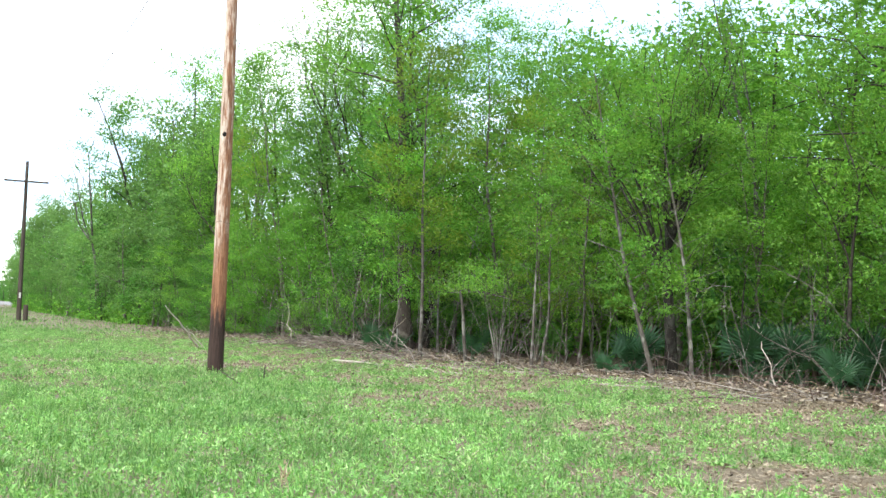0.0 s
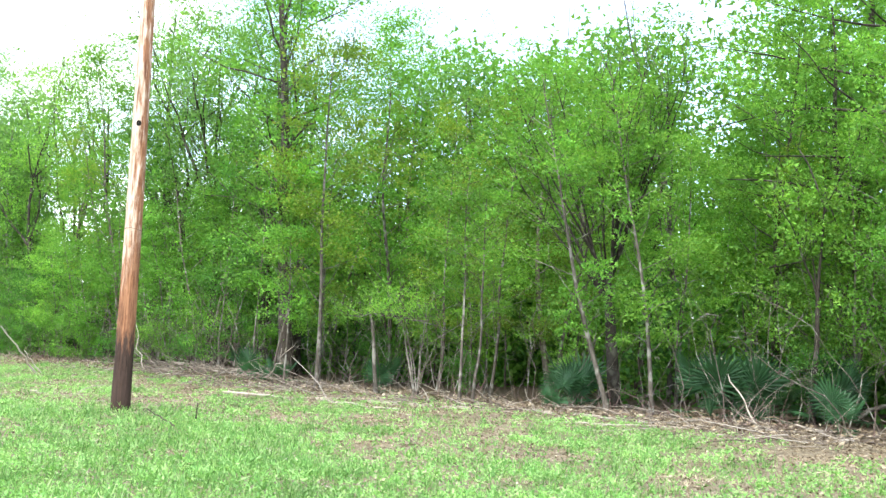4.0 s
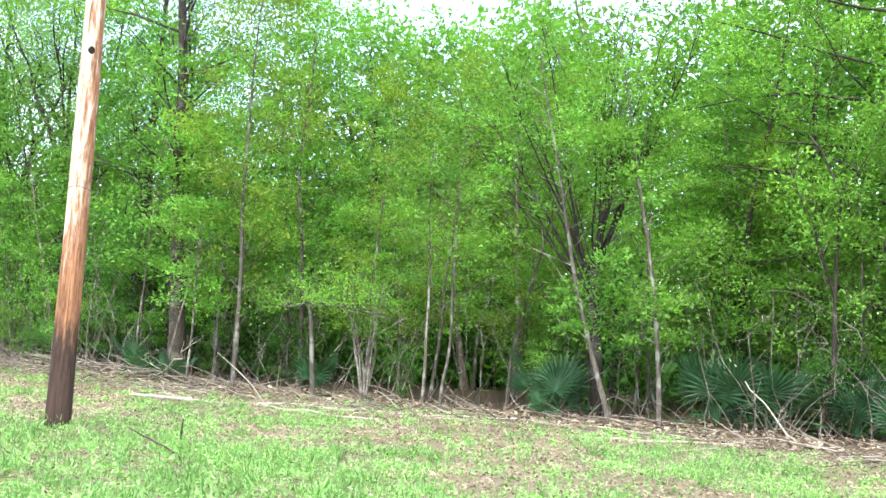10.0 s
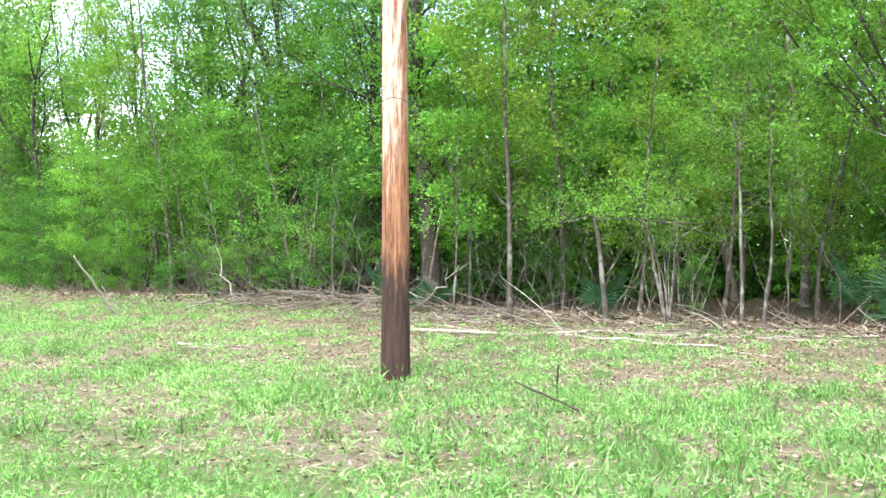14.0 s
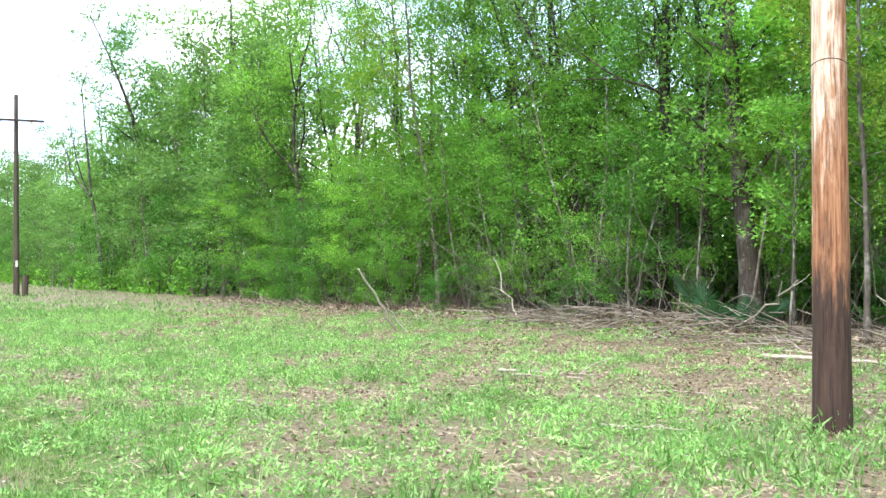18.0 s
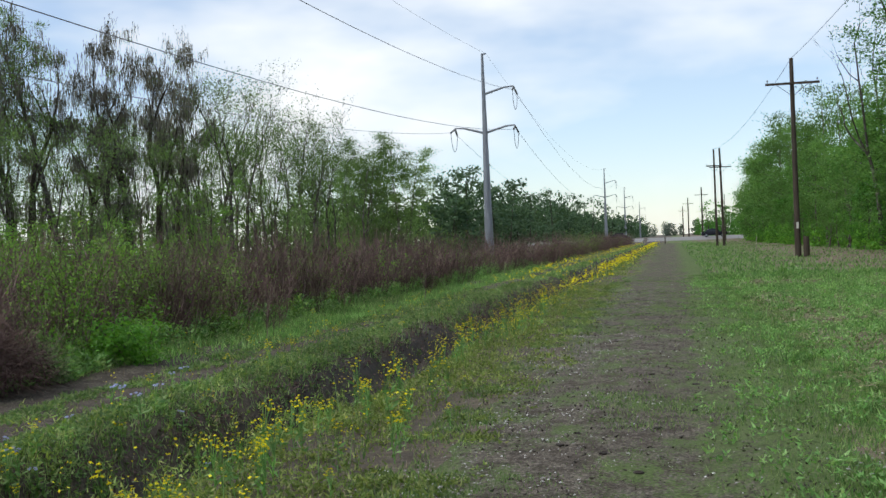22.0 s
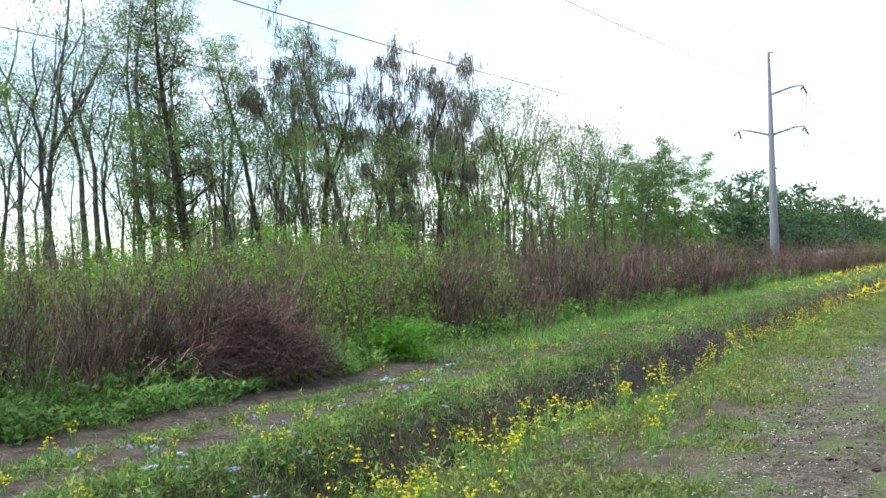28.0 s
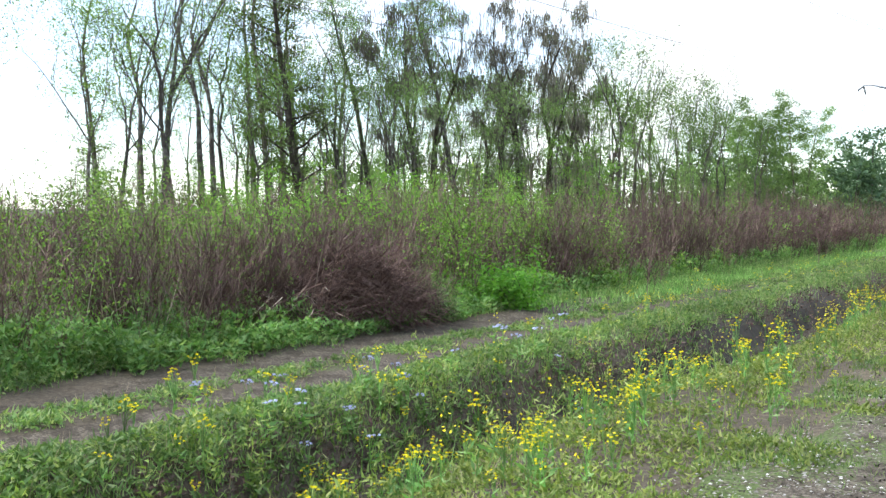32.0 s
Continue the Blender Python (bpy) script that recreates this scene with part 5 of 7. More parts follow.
# kind, bearing to the left of the track, distance, size
STAND = [
    (7, 23.8, 66, 1.15), (7, 22.6, 70, 1.2), (7, 21.4, 72, 1.15), (7, 20.6, 74, 1.1), (3, 19.8, 76, 1.15), (7, 19.1, 78, 1.1), (3, 18.3, 80, 1.1), (7, 24.9, 62, 1.1),
    (7, 46.6, 45, 1.2), (0, 48.4, 50, 1.0), (3, 47.7, 60, 1.1), (7, 44.0, 56, 1.2),
    (2, 42.7, 54, 1.0), (2, 40.3, 56, 1.0), (8, 36.3, 58, 0.95), (5, 16.2, 86, 0.82), (5, 14.6, 92, 0.92),
    (0, 47.3, 46, 1.05), (0, 45.3, 47, 1.0), (0, 44.7, 49, 1.0), (3, 43.5, 56, 1.0), (2, 41.8, 50, 1.0), (2, 40.9, 52, 0.95), (4, 39.7, 48, 1.0), (2, 38.4, 60, 0.9), (3, 37.0, 55, 1.0), (7, 36.0, 62, 1.0),
    (7, 35.2, 54, 1.0), (1, 34.2, 54, 1.15), (6, 33.4, 57, 1.0), (8, 31.5, 54, 1.0), (1, 29.4, 56, 1.0), (6, 28.3, 58, 1.0), (6, 26.9, 60, 1.0), (1, 26.0, 62, 1.0), (6, 25.2, 64, 0.95), (7, 24.4, 68, 1.0),
    (7, 23.2, 72, 1.0), (7, 22.0, 76, 0.95), (3, 21.2, 76, 1.0), (7, 20.2, 78, 0.95), (3, 19.5, 80, 1.0), (7, 18.8, 82, 0.85), (3, 17.9, 84, 0.95), (5, 17.0, 90, 0.78), (5, 15.6, 94, 0.92), (5, 13.9, 99, 0.88),
    (2, 50.4, 48, 0.8), (7, 49.6, 46, 1.0), (3, 50.9, 44, 1.0), (3, 48.5, 58, 1.1), (3, 46.0, 66, 1.0), (5, 30.0, 84, 0.7), (5, 35.5, 88, 0.6), (5, 40.0, 92, 0.55), (3, 29.8, 72, 1.0), (3, 32.4, 74, 0.9),
    (3, 33.9, 66, 1.0), (3, 27.9, 74, 1.1), (5, 26.5, 92, 0.75), (5, 22.0, 96, 0.75), (3, 39.2, 66, 1.0), (3, 35.0, 46, 0.75), (3, 32.0, 48, 0.7), (3, 29.4, 50, 0.75), (3, 26.6, 52, 0.7), (3, 24.4, 56, 0.75),
    (3, 23.4, 60, 0.8), (3, 21.0, 66, 0.85), (3, 19.0, 70, 0.8), (3, 37.8, 44, 0.7), (3, 42.4, 44, 0.75), (7, 28.3, 64, 0.9), (7, 25.6, 78, 1.0), (3, 16.4, 84, 0.9), (3, 31.0, 82, 0.9), (7, 36.6, 74, 0.9),
    (3, 34.2, 84, 0.8), (7, 26.3, 58, 0.75), (1, 30.4, 64, 0.9), (3, 41.3, 60, 1.0), (3, 43.0, 64, 1.0), (7, 38.9, 54, 0.9), (7, 40.4, 58, 1.0), (7, 32.8, 62, 1.0), (3, 30.9, 60, 0.9),
]
young = np.random.default_rng(66)
for _ in range(30):
    STAND.append((int(young.choice([9, 9, 9, 3, 7])), young.uniform(15.5, 43.5), young.uniform(46, 84), young.uniform(0.6, 1.15)))
for _ in range(16):
    STAND.append((9, young.uniform(43.5, 52), young.uniform(46, 66), young.uniform(0.45, 0.85)))
built = {}
for kind, bearing, dist, size in STAND:
    x, y = ray_spot(bearing, dist)
    m = spot(x, y, None, size)
    if kind in built:
        copy_plain(built[kind], m)
    else:
        built[kind] = OPEN[kind]()
        built[kind].matrix_basis = m


lx, ly = ray_spot(37.2, 52)
ob = thing("tree", "grey tree trunk leaning among the upright trees", "tree", "open stand of trees beyond the brush")
wood, crown, ends = forked(59, 11.5, 0.24, 0.66, 4, 400, 0.10, (-0.26, -0.2), 0.3)
part("trunk", wood, BARK_STAND, ob, smooth=True)
part("crown", crown, LEAF_SPARSE, ob)
ob.matrix_basis = spot(lx, ly, 0.0)


# ---------------------------------------------------------------- brush along the second lane


def brush_clump(seed, label, twig_mat, leaf_mat, height, spread, stalks, twigs, leaf_count, leaf_size, name="brush"):
    """An uneven tangle of thin stalks with feathery side twigs and a few leaves."""
    rng = np.random.default_rng(seed)
    ob = thing(name, label, "brush", "brush along the lane")
    g, c = Geo(), Geo()
    tufts = 9
    heart = rng.normal(0, spread * 0.55, (tufts, 2))
    tall = height * rng.uniform(0.6, 1.08, tufts)
    of = rng.integers(0, tufts, stalks)
    feet = np.column_stack([heart[of] + rng.normal(0, 0.07, (stalks, 2)), np.full(stalks, -0.05)])
    out = rng.normal(0, 0.2, (stalks, 2)) + heart[of] * 0.12
    tips = feet + np.column_stack([out, np.ones(stalks)]) * (tall[of] * rng.uniform(0.5, 1.05, stalks))[:, None]
    blades(g, feet, tips, 0.006, rng)
    q = rng.integers(0, stalks, twigs)
    t = rng.uniform(0.12, 1.0, (twigs, 1)) ** 0.7
    start = feet[q] * (1 - t) + tips[q] * t
    lean = unit(tips[q] - feet[q])
    end = start + unit(lean + np.column_stack([rng.normal(0, 0.5, (twigs, 2)), rng.uniform(-0.5, 0.3, twigs)])) * rng.uniform(0.12, 0.42, (twigs, 1))
    blades(g, start, end, 0.0048, rng)
    tagged(part("thicket", g, twig_mat, ob), kind="stuff")
    if leaf_count:
        k = rng.integers(0, twigs, leaf_count)
        sprigs(c, end[k] + rng.normal(0, 0.06, (leaf_count, 3)), rng.normal(0, 1, (leaf_count, 3)), rng, leaf_size, leaf_size * 0.6)
        tagged(part("foliage", c, leaf_mat, ob), kind="stuff")
    return ob


BRUSH = [
    lambda: brush_clump(61, "reddish brown leafless brush along the lane", TWIG_BROWN, LEAF_OLIVE, 1.75, 0.8, 80, 1700, 60, 0.045),
    lambda: brush_clump(62, "dry brown brush with a few green leaves", TWIG_BROWN, LEAF_FRESH, 1.7, 0.85, 70, 1500, 320, 0.045),
    lambda: brush_clump(63, "green leafy brush among brown stalks", TWIG_BROWN, LEAF_SHRUB, 1.7, 0.8, 60, 800, 2100, 0.045),
    lambda: brush_clump(64, "green leafy brush by the lane", TWIG_BROWN, LEAF_SHRUB, 1.75, 0.9, 50, 700, 1900, 0.05),
]


def brush_spots():
    rng = np.random.default_rng(9)
    out = []
    y = 1.0
    while y < 180:
        far = y > 40
        rows = 3 if y < 60 else 2
        for r in range(rows):
            e = float(np.interp(y, [0, 7, 10.5, 14, 18, 24, 30, 40, 60, 120], [-8.6, -8.7, -9.3, -8.9, -8.5, -8.8, -8.5, -8.3, -7.8, -7.2])) - r * rng.uniform(0.9, 1.3)
            reddish = y > 19 or y < 6
            kind = int(rng.choice([0, 1, 2, 3], p=[0.55, 0.28, 0.10, 0.07] if reddish else ([0.22, 0.26, 0.28, 0.24] if r else [0.32, 0.34, 0.2, 0.14])))
            out.append((kind, e + rng.uniform(-0.25, 0.25), y + rng.uniform(-0.4, 0.4), rng.uniform(0.62, 1.2)))
        y += (1.05 if not far else (2.4 if y < 90 else 3.4))
    out += [(0, -8.75, 8.9, 0.8), (0, -9.0, 10.1, 0.85), (1, -8.85, 11.2, 0.8), (0, -8.5, 7.9, 0.85), (0, -8.3, 12.0, 0.55)]
    for _ in range(90):
        b, d = rng.uniform(16, 62), rng.uniform(17, 44)
        x, yy = ray_spot(b, d)
        if x < -12:
            out.append((int(rng.choice([0, 1, 2, 3], p=[0.26, 0.26, 0.24, 0.24])), x, yy, rng.uniform(0.95, 1.25)))
    return out


built = {}
for kind, x, y, size in brush_spots():
    m = spot(x, y, None, size)
    if kind in built:
        copy_plain(built[kind], m)
    else:
        built[kind] = BRUSH[kind]()
        built[kind].matrix_basis = m

# ---------------------------------------------------------------- brush pile, bushes and undergrowth on the lane side


def brush_pile():
    rng = np.random.default_rng(91)
    ob = thing("brush_pile", "heap of dark brown dead twiggy brush by the lane", "brush pile", at=(-8.2, 10.5, 0.0))
    n = 8000
    a, h = rng.uniform(0, 2 * np.pi, n), rng.uniform(0, 1, n) ** 0.8
    lump = 1 + 0.22 * np.sin(3 * a + 1.0) + 0.15 * np.sin(5 * a) + 0.12 * np.sin(9 * a + h * 5)
    rad = np.sqrt(np.clip(1 - h ** 2, 0.02, 1)) * rng.uniform(0.7, 1.0, n) * lump
    start = np.stack([rad * np.cos(a) * 0.8, rad * np.sin(a) * 2.0, 0.06 + h * (0.62 + 0.2 * np.sin(2.2 * a + 0.6) + 0.2 * np.sin(5.3 * a + 2.0) + rng.normal(0, 0.14, n))], -1)
    swirl = 1.3 * np.sin(2 * a + 4 * h)
    way = unit(np.stack([rng.normal(0.35, 0.45, n) + 0.3 * np.cos(swirl), rng.normal(0.45, 0.5, n) + 0.4 * np.sin(swirl), rng.normal(-0.05, 0.4, n)], -1))
    g = blades(Geo(), start, start + way * rng.uniform(0.25, 0.7, (n, 1)), 0.006, rng)
    blades(g, start * 0.85, start * 0.85 + unit(way + rng.normal(0, 0.6, (n, 3))) * rng.uniform(0.2, 0.5, (n, 1)), 0.009, rng)
    tagged(part("twig_mat", g, TWIG_DARK, ob), kind="stuff")
    m = 46
    foot = np.stack([rng.uniform(0.2, 0.75, m), rng.uniform(-2.1, 0.4, m), rng.uniform(0.2, 0.6, m)], -1)
    pale = blades(Geo(), foot, foot + np.stack([rng.uniform(0.1, 0.5, m), rng.uniform(-0.9, 0.2, m), rng.uniform(-0.2, 0.0, m)], -1), 0.004, rng)
    tagged(part("stalk_wisp", pale, TWIG_PALE, ob, "bleached bent stalks"), kind="stuff")
    limbs = Geo()
    for _ in range(14):
        p = np.array([rng.uniform(-0.5, 0.5), rng.uniform(-1.4, 1.4), rng.uniform(0.15, 0.7)])
        tube(limbs, limb(rng, p, rng.normal(0, 1, 3) * (1, 1.5, 0.35), rng.uniform(0.7, 1.5), -0.2, 5, 0.15), 0.009 * np.linspace(1, 0.4, 5), 4, False)
    tagged(part("dead_wood", limbs, TWIG_DARK, ob), kind="stuff")
    return ob


brush_pile()


def bush(seed, label, x, y, z, wide, high, count, size, material, name="bush"):
    rng = np.random.default_rng(seed)
    ob = thing(name, label, "bush", "green bushes by the lane", at=(x, y, float(land(x, y)) + z))
    st, c = Geo(), Geo()
    tips = []
    for _ in range(16):
        w = rng.normal(0, 1, 3) * (wide * 0.6, wide * 0.6, 0) + (0, 0, high * 1.2)
        line = limb(rng, (rng.normal(0, wide * 0.2), rng.normal(0, wide * 0.2), -0.05), w, high * rng.uniform(0.6, 1.1), 0.1, 5, 0.14)
        tube(st, line, 0.008 * np.linspace(1, 0.4, 5), 3, False)
        tips += list(line[1:])
    tips = np.array(tips)
    k = rng.integers(0, len(tips), count)
    pos = tips[k] + rng.normal(0, 0.11, (count, 3)) * (wide, wide, 0.8)
    pos[:, 2] = np.maximum(pos[:, 2], 0.03)
    (sprigs if size < 0.09 else leaves)(c, pos, rng.normal(0, 1, (count, 3)) * (1, 1, 0.35), rng, size, size * 0.6)
    part("stem_clump", st, TWIG_BROWN, ob)
    part("foliage", c, material, ob)
    return ob


bush(101, "broad-leaved bright green bush beside the brush pile", -7.75, 13.9, 0, 1.3, 0.85, 3000, 0.085, LEAF_EDGE)
bush(102, "low green bush at the foot of the brush", -8.3, 15.4, 0, 0.9, 0.7, 1950, 0.072, LEAF_SHRUB)
bush(103, "green shrub growing up through the brown brush", -9.6, 15.6, 0, 1.0, 1.9, 4420, 0.050, LEAF_SHRUB)
bush(104, "green shrub growing up through the brown brush", -10.6, 12.2, 0, 1.1, 2.0, 4420, 0.050, LEAF_FRESH)
bush(105, "green shrub growing up through the brown brush", -9.8, 18.6, 0, 0.9, 1.8, 3740, 0.050, LEAF_FRESH)
bush(106, "green shrub growing up through the brown brush", -12.0, 16.4, 0, 1.3, 2.3, 4760, 0.058, LEAF_FRESH)
bush(107, "green shrub growing up through the brown brush", -12.5, 11.2, 0, 1.2, 2.1, 4420, 0.058, LEAF_SHRUB)
bush(108, "small green sapling in front of the brush", -8.6, 31.2, 0, 0.6, 1.5, 500, 0.09, LEAF_FRESH)
bush(109, "low green bush at the foot of the brush", -8.3, 25.0, 0, 0.9, 0.6, 1200, 0.09, LEAF_SHRUB)
bush(116, "green shrub growing up through the brown brush", -9.0, 14.4, 0, 0.8, 1.75, 3400, 0.055, LEAF_FRESH)
bush(117, "green shrub growing up through the brown brush", -9.3, 16.8, 0, 0.7, 1.7, 2600, 0.055, LEAF_SHRUB)
bush(118, "green shrub growing up through the brown brush", -10.2, 10.6, 0, 0.8, 1.8, 3000, 0.055, LEAF_FRESH)
bush(119, "green shrub growing up through the brown brush", -8.9, 20.4, 0, 0.5, 1.5, 1100, 0.06, LEAF_FRESH)
bush(120, "thin green sapling in the brown brush", -8.8, 27.6, 0, 0.5, 1.7, 800, 0.07, LEAF_FRESH)
bush(121, "low green bush at the foot of the brush", -8.1, 18.0, 0, 0.7, 0.5, 1100, 0.07, LEAF_SHRUB)
bush(122, "low green bush at the foot of the brush", -8.2, 21.6, 0, 0.8, 0.55, 1100, 0.075, LEAF_SHRUB)
bush(110, "green shrub growing up through the brown brush", -14.5, 26.0, 0, 1.4, 2.4, 4080, 0.065, LEAF_FRESH)
bush(111, "green shrub growing up through the brown brush", -17.5, 20.0, 0, 1.5, 2.3, 4080, 0.065, LEAF_FRESH)
bush(112, "green shrub growing up through the brown brush", -20.0, 30.0, 0, 1.7, 2.7, 4080, 0.072, LEAF_FRESH)
bush(113, "fresh green sapling standing above the brush", -15.5, 34.0, 0, 1.2, 4.2, 3060, 0.079, LEAF_FRESH)
bush(114, "green shrub growing up through the brown brush", -24.0, 34.0, 0, 1.8, 2.6, 3740, 0.079, LEAF_FRESH)
bush(115, "green shrub growing up through the brown brush", -26.0, 27.0, 0, 1.8, 2.4, 3740, 0.079, LEAF_FRESH)

# ---------------------------------------------------------------- grass, weeds, litter and flowers


def patches(x, y, size, seed):
    """Smooth random patches between 0 and 1."""
    rng = np.random.default_rng(seed)
    n = 64
    grid = rng.random((n, n))
    u, v = np.asarray(x) / size + 20.3, np.asarray(y) / size + 31.7
    i, j = np.floor(u).astype(int), np.floor(v).astype(int)
    a, b = u - i, v - j
    a, b = a * a * (3 - 2 * a), b * b * (3 - 2 * b)
    g = lambda p, q: grid[p % n, q % n]
    return (g(i, j) * (1 - a) + g(i + 1, j) * a) * (1 - b) + (g(i, j + 1) * (1 - a) + g(i + 1, j + 1) * a) * b


def lushness(x, y):
    """How green the meadow is: rich beside the track, worn and brown towards the wood."""
    x = np.asarray(x) + 1.1 * (patches(x, y, 1.3, 33) - 0.5) + 0.9 * (patches(x, y, 3.5, 34) - 0.5)      # a ragged border with the track
    return np.clip(np.interp(x, [0.1, 0.6, 1.2, 1.9, 3.0, 5.0, 7.2, 8.5, 10.0, 13.0, 15.5], [-0.2, 0.2, 0.42, 0.68, 0.88, 0.78, 0.62, 0.46, 0.38, 0.32, 0.14])
                   + 0.5 * np.clip((1.5 - y) / 5.0, 0, 1) * np.clip((8.5 - x) / 2.5, 0, 1)
                   - 0.18 * np.clip((np.asarray(y) - 7.0) / 6.0, 0, 1) * np.clip((np.asarray(x) - 4.0) / 4.0, 0, 1)
                   + 1.1 * (patches(x, y, 1.8, 1) - 0.5) + 0.8 * (patches(x, y, 0.42, 2) - 0.5) + 1.1 * (patches(x, y, 0.16, 22) - 0.5), 0.02, 1)


def scattered(rng, count, x0, x1, y0, y1, keep, near=0.0):
    """Random places in a field, thinned by keep(x, y); near > 0 draws more of them to the field's close end."""
    x = rng.uniform(x0, x1, count)
    y = y0 + (y1 - y0) * rng.uniform(0, 1, count) ** (1 + near)
    k = rng.random(count) < keep(x, y)
    return x[k], y[k]


def rosettes(geo, rng, x, y, size, high, per=5):
    """Low broad-leaved weeds: a few leaves out of one foot each."""
    n = len(x)
    foot = np.repeat(np.stack([x, y, land(x, y) + 0.012], -1), per, 0)
    az = rng.uniform(0, 2 * np.pi, n * per)
    d = np.stack([np.cos(az), np.sin(az), rng.uniform(0.15, 1.1, n * per)], -1)
    foot = foot + np.stack([np.cos(az), np.sin(az), np.zeros(n * per)], -1) * 0.015 + np.stack([0 * az, 0 * az, rng.uniform(0, 1, n * per) * np.repeat(np.broadcast_to(high, n), per)], -1)
    return sprigs(geo, foot, d, rng, size, size * 0.5, 0.2)


def turf(geo, rng, x, y, high, width):
    n = len(x)
    foot = np.stack([x, y, land(x, y) + 0.0], -1)
    tip = foot + np.stack([rng.normal(0, 0.35, n), rng.normal(0, 0.35, n), np.ones(n)], -1) * (np.broadcast_to(high, n) * rng.uniform(0.5, 1.2, n))[:, None]
    return blades(geo, foot, tip, width, rng)


rng = np.random.default_rng(201)
g = Geo()
x, y = scattered(rng, 70000, 0.1, 15.5, -20, 34, lambda x, y: lushness(x, y) * 0.9, 0.25)
rosettes(g, rng, x, y, 0.047, 0.04 + 0.06 * lushness(x, y), 6)
cx, cy = scattered(rng, 14500, 0.5, 16.0, -20, 36, lambda x, y: np.clip(lushness(x, y) * 1.2 - 0.1, 0.06, 1), 0.25)
k = np.repeat(np.arange(len(cx)), 16)
tall_here = np.random.default_rng(5).uniform(0.05, 0.17, len(cx))[k]
foot = np.stack([cx[k] + rng.normal(0, 0.045, len(k)), cy[k] + rng.normal(0, 0.045, len(k)), land(cx[k], cy[k]) + rng.uniform(0, 1, len(k)) * tall_here], -1)
sprigs(g, foot, rng.normal(0, 1, (len(k), 3)) * (1, 1, 0.5) + (0, 0, 0.75), rng, 0.064, 0.021, 0.2)
cx, cy = scattered(rng, 700, 6.0, 15.2, -8, 26, lambda x, y: 0.15 + 0.85 * patches(x, y, 1.4, 36))
k = np.repeat(np.arange(len(cx)), 40)
wide = np.random.default_rng(8).uniform(0.06, 0.17, len(cx))[k]
foot = np.stack([cx[k] + rng.normal(0, 1, len(k)) * wide, cy[k] + rng.normal(0, 1, len(k)) * wide, land(cx[k], cy[k]) + 0.02 + rng.uniform(0, 0.7, len(k)) * wide], -1)
sprigs(g, foot, rng.normal(0, 1, (len(k), 3)) * (1, 1, 0.4) + (0, 0, 0.6), rng, 0.06, 0.03, 0.2)
tagged(part("meadow_weeds", g, WEED), "low broad-leaved green weeds across the meadow", "weeds", kind="stuff")
g = Geo()
x, y = scattered(rng, 132000, 0.3, 14.5, -20, 40, lambda x, y: np.clip(lushness(x, y) * 1.1 - 0.15, 0.03, 1), 0.25)
turf(g, rng, x, y, 0.05 + 0.12 * lushness(x, y), 0.006)
x, y = scattered(rng, 26000, 1.0, 13.0, 34, 175, lambda x, y: np.clip(lushness(x, y), 0.1, 1), 0.6)
turf(g, rng, x, y, 0.14, 0.03)
cx, cy = scattered(rng, 1500, 1.2, 14.0, -12, 30, lambda x, y: np.clip(lushness(x, y) - 0.2, 0.02, 1), 0.2)
k = np.repeat(np.arange(len(cx)), 26)
turf(g, rng, cx[k] + rng.normal(0, 0.07, len(k)), cy[k] + rng.normal(0, 0.07, len(k)), 0.2, 0.008)
# the tall tuft round the foot of the near pole and along the lush strip
cx, cy = scattered(rng, 1000, 3.4, 8.8, -3, 6.6, lambda x, y: np.clip(1.1 - np.abs(x - 6.4 - 0.14 * y) / 1.8, 0, 1) * (0.2 + 0.8 * patches(x, y, 0.7, 23)))
k = np.repeat(np.arange(len(cx)), 24)
foot = np.stack([cx[k] + rng.normal(0, 0.08, len(k)), cy[k] + rng.normal(0, 0.08, len(k)), land(cx[k], cy[k]) + rng.uniform(0, 0.17, len(k))], -1)
sprigs(g, foot, rng.normal(0, 0.6, (len(k), 3)) + (0, 0, 0.9), rng, 0.1, 0.022, 0.2)
tagged(part("meadow_grass", g, GRASS), "short bright green meadow grass", "grass", kind="stuff")
g = Geo()
x, y = scattered(rng, 195000, 2.0, 17.5, -19, 36, lambda x, y: np.clip(1.15 - lushness(x, y), 0, 1) ** 1.5, 0.15)
foot = np.stack([x, y, land(x, y) + rng.uniform(0.012, 0.05, len(x))], -1)
leaves(g, foot, rng.normal(0, 1, (len(x), 3)) * (1, 1, 0.22), rng, 0.055, 0.030, 0.1)
tagged(part("leaf_litter", g, LITTER), "dry brown leaves strewn over the grass", "leaf litter", kind="stuff")
g = Geo()
x, y = scattered(rng, 185000, 1.6, 17.0, -19, 36, lambda x, y: np.clip(1.25 - lushness(x, y), 0, 1) ** 1.5, 0.15)
foot = np.stack([x, y, land(x, y) + rng.uniform(0.015, 0.06, len(x))], -1)
az = rng.uniform(0, 2 * np.pi, len(x))
tip = foot + np.stack([np.cos(az), np.sin(az), rng.normal(0.02, 0.12, len(x))], -1) * rng.uniform(0.06, 0.34, (len(x), 1))
tip[:, 2] = np.maximum(tip[:, 2], foot[:, 2] - 0.005)
blades(g, foot, tip, 0.0055, rng)
tagged(part("dry_straw", g, STRAW), "dry bleached straw and stalks on the ground", "straw", kind="stuff")


